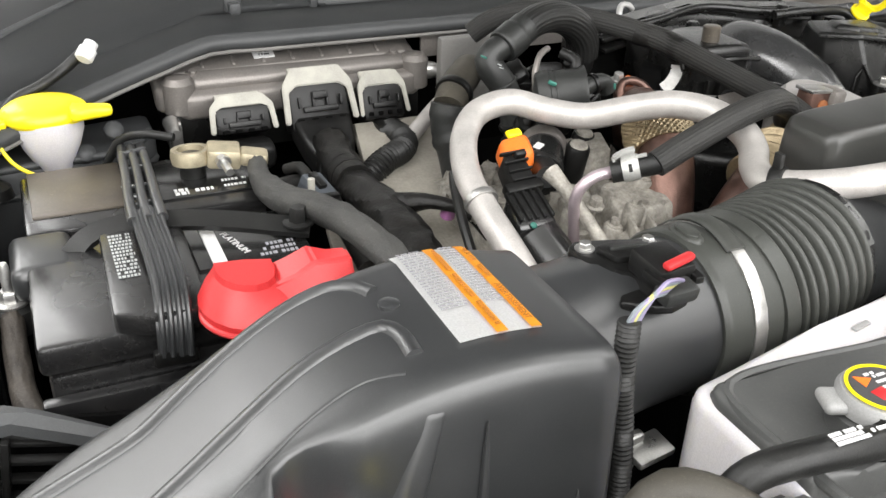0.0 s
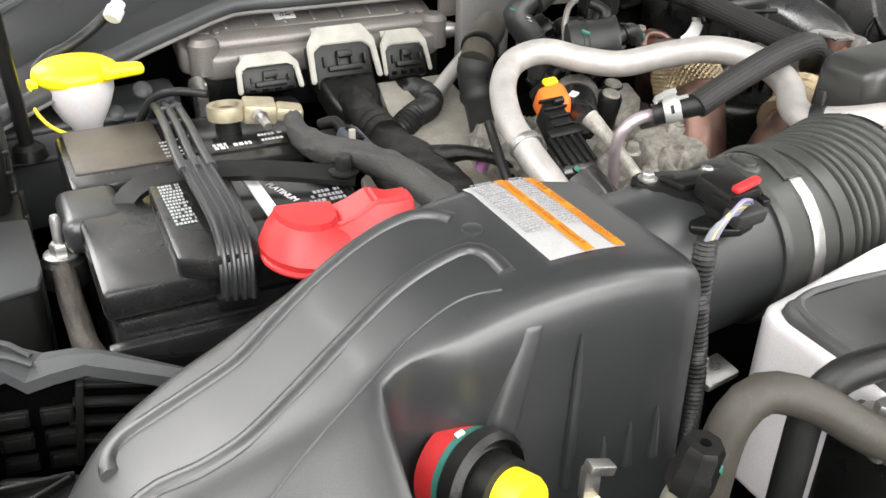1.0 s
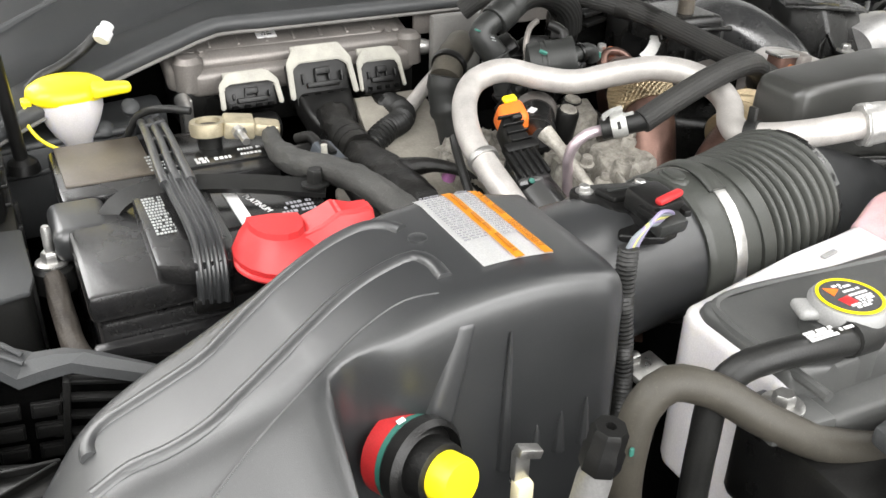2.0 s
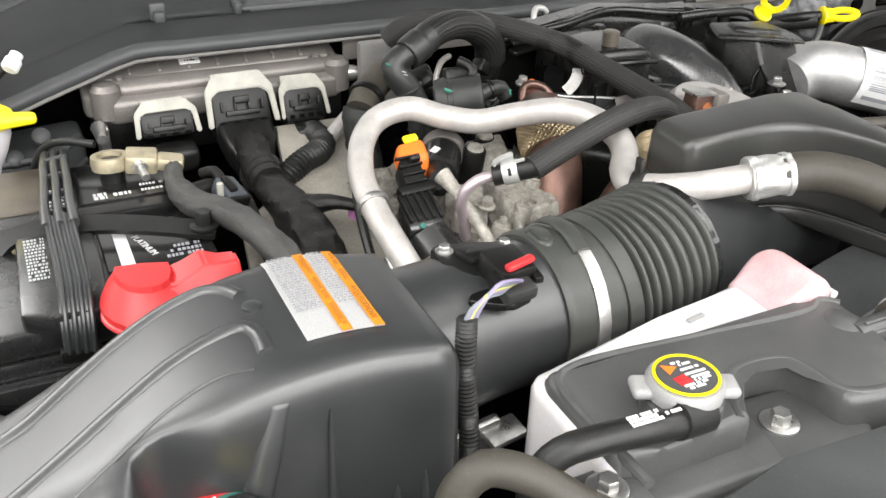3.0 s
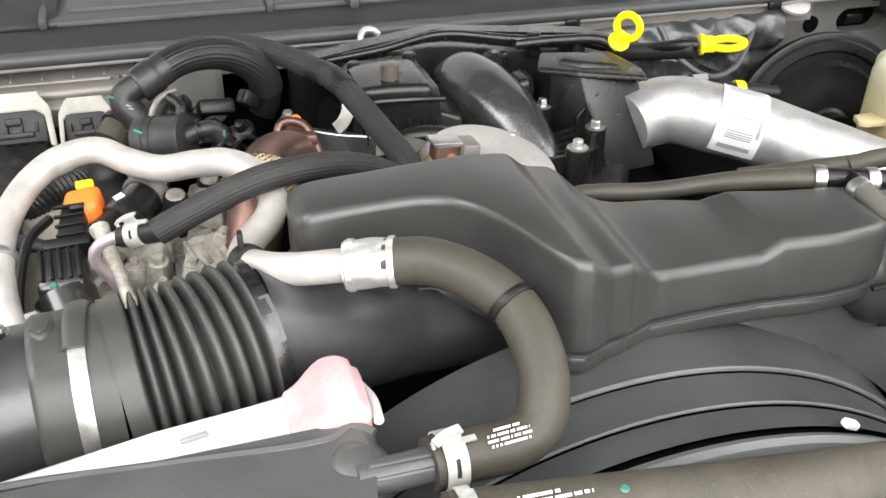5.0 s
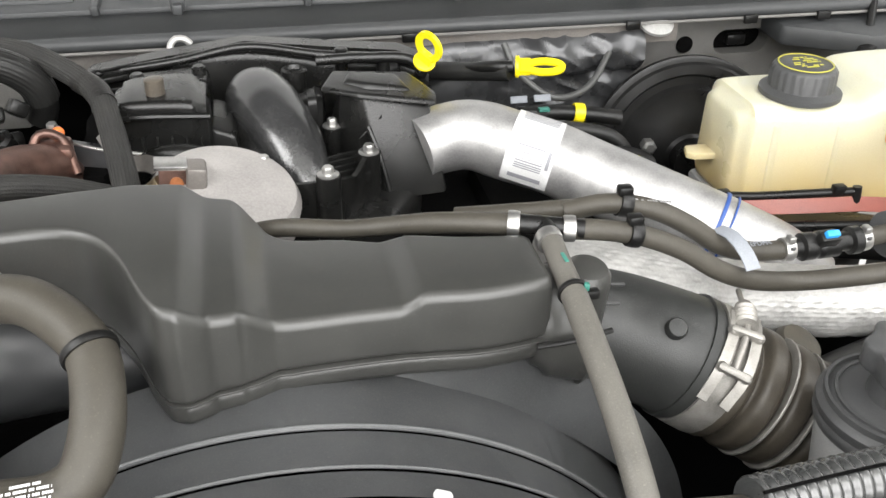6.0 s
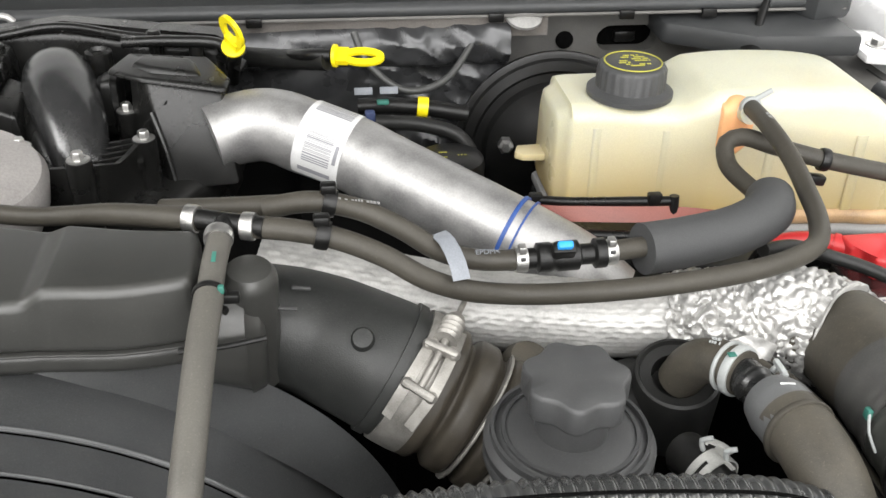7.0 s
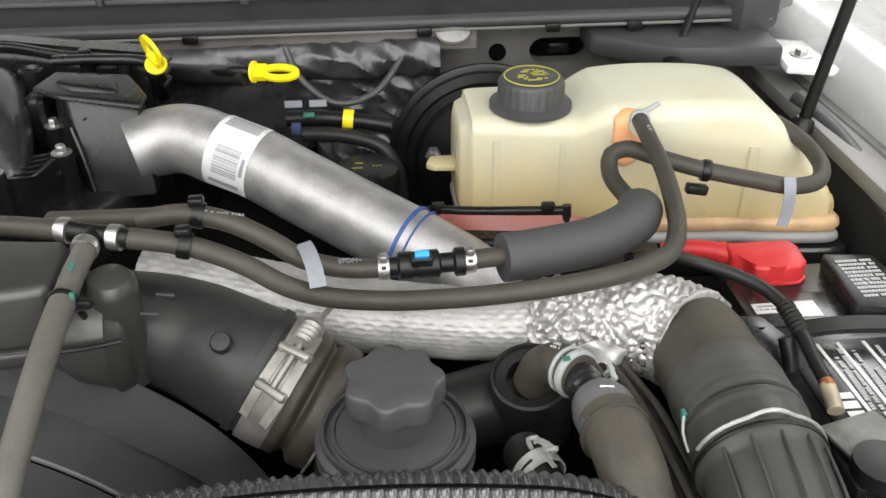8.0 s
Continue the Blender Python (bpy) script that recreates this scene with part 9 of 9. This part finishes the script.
def lower_hoses():
    t = thing("lower_coolant_hose", (1.34, 0.33, 1.1), "dusty brown coolant hose with a spring clamp", "coolant hose")
    part("socket", lathe([(0.034, -0.07), (0.034, -0.004), (0.0325, 0.0), (0.030, 0.001), (0.0285, -0.003), (0.0200, -0.004), (0.0195, -0.02)], (1.316, 0.420, 1.190), (-0.10, -0.25, 0.85), 36), RUBBER, t, "dark round socket")
    part("stub", tube([(1.320, 0.424, 1.180), (1.3245, 0.414, 1.203), (1.3330, 0.400, 1.2165), (1.3450, 0.378, 1.2215)], 0.0172, 24), TANHOSE, t)
    part("stub_print", text_bars((1.3255, 0.401, 1.2335), (0.6, -0.6, 0.15), (0.5, 0.6, 0.3), [(0.0, 0, 0.010), (0.004, 0.001, 0.009)], 3, 0.0026), PALE, t)
    ring = part("clamp", ring_clamp((1.3425, 0.3830, 1.2205), (0.48, -0.85, 0.12), 0.0176, 0.0065, 0.0016), PALE, t, "pale spring clamp with a green dab")
    part("clamp_ring", ring_clamp((1.3385, 0.3905, 1.2190), (0.48, -0.85, 0.16), 0.0176, 0.003, 0.0015), PALE, ring)
    for d in (0.0, 0.010):
        part("clamp_ear", rbox((1.3635, 0.3735 - d, 1.2265), (0.004, 0.004, 0.016), 0.001, (10, 28, 0)), PALE, ring)
    part("ear_bar", rbox((1.3655, 0.3690, 1.2330), (0.004, 0.016, 0.004), 0.001), PALE, ring)
    part("paint_dab", rbox((1.3335, 0.3800, 1.2385), (0.006, 0.005, 0.001), 0.0004), GREEN, ring)
    part("joiner", tube([(1.3440, 0.378, 1.2210), (1.3515, 0.342, 1.2235)], lambda u, s: 0.0140 + 0.0012 * (0.3 < u < 0.5), 20, 0.002), GLOSS, t)
    part("cuff", tube([(1.3500, 0.349, 1.2230), (1.3525, 0.334, 1.2245), (1.3540, 0.312, 1.2260)], lambda u, s: 0.0195 + 0.0036 * min(1, u * 2.6), 32, 0.003), SHROUD, t, "smooth grey cuff")
    part("cuff_lip", ring_clamp((1.3540, 0.312, 1.2260), (0.1, -0.98, 0.10), 0.0236, 0.004, 0.0014), HOSE, t)
    part("cuff_mark", rbox((1.3525, 0.336, 1.2472), (0.010, 0.0016, 0.0008), 0.0002, (0, 0, -8)), PAPER, t)
    part("hose", tube([(1.3530, 0.326, 1.2262), (1.3555, 0.300, 1.2265), (1.3580, 0.275, 1.2200), (1.3595, 0.253, 1.2030), (1.360, 0.238, 1.175), (1.358, 0.228, 1.13)], 0.0228, 28), TANHOSE, t, "dusty brown bend")
    c = thing("clamp_tail_hose", (1.30, 0.32, 1.15), "short hose end with a pale spring clamp", "hose end")
    part("hose", tube([(1.299, 0.350, 1.176), (1.303, 0.328, 1.182), (1.310, 0.296, 1.176)], 0.0165, 20), RUBBER, c)
    worm_clamp(c, (1.305, 0.322, 1.1825), (0.35, -0.9, -0.05), 0.0172)
    for d in (0.0, 0.012):
        part("clamp_prong", tube([(1.300 + d, 0.330 - d, 1.199), (1.297 + d, 0.329 - d, 1.209), (1.303 + d, 0.326 - d, 1.213)], 0.0018, 8), PALE, c)
    return t


lower_hoses()
def corrugated_loom():
    t = thing("corrugated_loom", (1.2, 0.25, 1.2), "glossy black corrugated wiring conduit", "wiring conduit")
    way = [(x, y, z - 0.001) for x, y, z in ((1.038, 0.236, 1.254), (1.08, 0.243, 1.250), (1.14, 0.250, 1.246), (1.20, 0.252, 1.242), (1.26, 0.252, 1.236), (1.31, 0.252, 1.227), (1.35, 0.25, 1.212))]
    part("conduit", tube(way, lambda u, s: 0.0172 + 0.0011 * math.sin(s * 790), 28, 0.0009), mat("shiny_corrugated_plastic", (0.030, 0.031, 0.031), 0.26, vary=0.1, dust=0.15, dust_color=(0.08, 0.078, 0.07), bump=0.08, spec=1.0), t)
    part("slit", tube([(x, y - 0.006, z + 0.0178) for x, y, z in way], 0.0012, 6, 0.01), DEEP, t, "dark lengthwise slit")
    return t


corrugated_loom()


def bundled_lines():
    t = thing("bundled_lines", (1.40, 0.35, 1.1), "bundle of dusty taped lines beside the hose", "cable bundle")
    for k in range(6):
        d = 0.0058 * (k - 2.5)
        part("line", tube([(1.372 + d, 0.445, 1.190), (1.382 + d, 0.405, 1.196 - 0.3 * abs(d)), (1.392 + d, 0.362, 1.192), (1.400 + d, 0.318, 1.184 - 0.2 * abs(d)), (1.408 + d, 0.27, 1.170), (1.412 + d, 0.21, 1.14)], 0.0040 + 0.0006 * (k % 2), 10, 0.008), TANHOSE if k % 2 else TAPE, t)
    return t


bundled_lines()
single("round_hose_stub", tube([(1.20, 0.42, 1.13), (1.25, 0.432, 1.142), (1.30, 0.445, 1.145)], 0.034, 20), RUBBER, "dusty grey-black hose below the foil pipe", "hose")


def battery_east():
    t = thing("battery", (1.60, 0.50, 1.0), "black truck battery with printed labels beside the hose", "battery", "truck batteries")
    part("case", rbox((1.640, 0.450, 1.06), (0.195, 0.295, 0.18), 0.006), BATT, t)
    part("lid", rbox((1.640, 0.450, 1.152), (0.203, 0.300, 0.022), 0.005), BATT, t)
    part("label", rbox((1.590, 0.522, 1.1635), (0.085, 0.050, 0.002), 0.0006), GLOSS, t)
    part("white_tag", rbox((1.560, 0.524, 1.165), (0.026, 0.015, 0.0015), 0.0004), PAPER, t, "white sticker")
    part("white_tag", rbox((1.596, 0.520, 1.165), (0.024, 0.024, 0.0015), 0.0004), PAPER, t, "white sticker")
    part("tag_print", text_bars((1.549, 0.519, 1.1658), (1, 0, 0), (0, 1, 0), [(0.001, 0, 0.02), (0.006, 0.002, 0.018)], 31, 0.002), INK, t)
    part("vent_block", prism([(1.632, 0.500), (1.668, 0.495), (1.70, 0.51), (1.69, 0.585), (1.640, 0.59)], 1.162, 1.180, 0.004), BATT, t)
    part("vent_print", text_bars((1.646, 0.512, 1.1803), (1, 0, 0), (0, 1, 0), [(k * 0.0065, 0, 0.036) for k in range(10)], 17, 0.0036), PALE, t)
    part("label", rbox((1.610, 0.415, 1.1635), (0.115, 0.115, 0.002), 0.0006), GLOSS, t, "black and white battery label")
    for x in (1.585, 1.604, 1.628):
        part("label_bar", rbox((x, 0.415, 1.165), (0.0035, 0.105, 0.0012), 0.0003, (0, 0, 3)), PAPER, t)
    part("label_print", text_bars((1.600, 0.37, 1.165), (0, 1, 0), (-1, 0, 0), [(0.0, 0, 0.09), (0.007, 0.01, 0.08), (-0.012, 0.02, 0.085), (-0.020, 0, 0.06), (-0.036, 0.0, 0.09), (-0.046, 0.02, 0.07)], 23, 0.0034), PALE, t)
    part("big_print", text_bars((1.582, 0.372, 1.165), (0, 1, 0), (-1, 0, 0), [(0, 0, 0.03)], 3, 0.014), PAPER, t)
    part("grey_pad", rbox((1.585, 0.345, 1.165), (0.030, 0.026, 0.003), 0.001), PALE, t)
    return t


battery_east()


def east_fittings():
    t = thing("terminal_cover", (1.60, 0.62, 1.16), "bright red plastic cover on the battery terminal", "terminal cover", "red terminal covers")
    part("shell", prism([(1.544, 0.606), (1.611, 0.607), (1.617, 0.596), (1.6165, 0.571), (1.608, 0.5635), (1.594, 0.562), (1.585, 0.5655), (1.574, 0.561), (1.561, 0.564), (1.5585, 0.580), (1.546, 0.584)], 1.163, 1.187, 0.0035, 3, lambda x, y: 0.10 * (y - 0.585) - 0.06 * max(0.0, x - 1.595)), RED, t, angle=40)
    part("hem", prism([(1.562, 0.604), (1.612, 0.608), (1.6185, 0.597), (1.618, 0.570), (1.609, 0.562), (1.594, 0.5605), (1.585, 0.564), (1.574, 0.5595), (1.5615, 0.563)], 1.1632, 1.1665, 0.0012), RED, t)
    part("neck", tube([(1.488, 0.624, 1.170), (1.512, 0.619, 1.175), (1.534, 0.610, 1.177), (1.556, 0.597, 1.176)], [0.009, 0.0095, 0.0100, 0.0110], 18), RED, t)
    part("neck_rim", tube([(1.541, 0.6065, 1.1768), (1.546, 0.6035, 1.1768)], 0.0118, 18), RED, t)
    c = thing("ground_cable", (1.6, 0.5, 1.15), "black ground cable ending in a copper lug", "cable")
    part("cable", tube([(1.42, 0.52, 1.232), (1.46, 0.54, 1.221), (1.496, 0.543, 1.207), (1.525, 0.531, 1.201), (1.547, 0.513, 1.196), (1.559, 0.48, 1.191), (1.558, 0.445, 1.187), (1.556, 0.418, 1.184), (1.556, 0.400, 1.182)], 0.0061, 14), RUBBER, c)
    part("wrap", tube([(1.557, 0.490, 1.193), (1.559, 0.455, 1.188)], lambda u, s: 0.0076 + 0.0008 * math.sin(s * 1200), 14, 0.0015), TAPE, c)
    part("copper_end", tube([(1.556, 0.404, 1.182), (1.556, 0.394, 1.180)], 0.0058, 12), COPPER, c, "bare copper strands")
    part("lug", tube([(1.556, 0.396, 1.180), (1.552, 0.370, 1.176)], 0.0070, 12, 0.01, flat=0.8), BRASS, c, "tinned crimp lug")
    part("lug_plate", rbox((1.566, 0.345, 1.170), (0.055, 0.045, 0.004), 0.0015, (0, 0, 15)), mat("grey_tarnished_plate", (0.15, 0.15, 0.14), 0.5, 0.5, vary=0.4, stain=60), c)
    part("ring", lathe([(0.012, -0.008), (0.022, -0.008), (0.023, 0.006), (0.012, 0.008)], (1.562, 0.312, 1.172), n=24), RUBBER, c)
    b = thing("hold_down_plate", (1.54, 0.48, 1.14), "punched black steel hold-down on the battery", "bracket")
    part("plate", prism([(1.510, 0.460), (1.545, 0.448), (1.562, 0.475), (1.545, 0.505), (1.514, 0.505)], 1.162, 1.168, 0.002, 2, lambda x, y: 0.2 * (y - 0.48)), GLOSS, b)
    for x, y in ((1.525, 0.482), (1.540, 0.492)):
        part("hole", lathe([(0.0045, 0), (0.0045, 0.001)], (x, y, 1.1690), n=12), DEEP, b)
    part("strap", strip([(1.565, 0.482, 1.170), (1.60, 0.476, 1.178), (1.66, 0.474, 1.176), (1.73, 0.47, 1.165)], 0.016, 0.006, (0, -0.2, 1)), RUBBER, b, "black strap")
    part("stem", tube([(1.545, 0.455, 1.185), (1.548, 0.442, 1.165), (1.546, 0.436, 1.15)], 0.007, 12), BLACK, b)
    return t


east_fittings()
strut("bonnet_strut", [(1.80, 0.83, 1.72), (1.760, 0.83, 1.46), (1.721, 0.833, 1.20)], 0.0075, "thin black bonnet strut on the wing")
strut("bonnet_strut", [(1.74, 1.17, 1.40), (1.66, 1.06, 1.31), (1.60, 0.97, 1.235)], 0.0055, "thin black prop behind the reservoir")
single("wing_seal", tube([(1.735, 0.55, 1.165), (1.75, 0.68, 1.185), (1.755, 0.80, 1.20), (1.745, 0.90, 1.21)], 0.012, 12), COWL, "dark rubber seal along the wing", "seal")
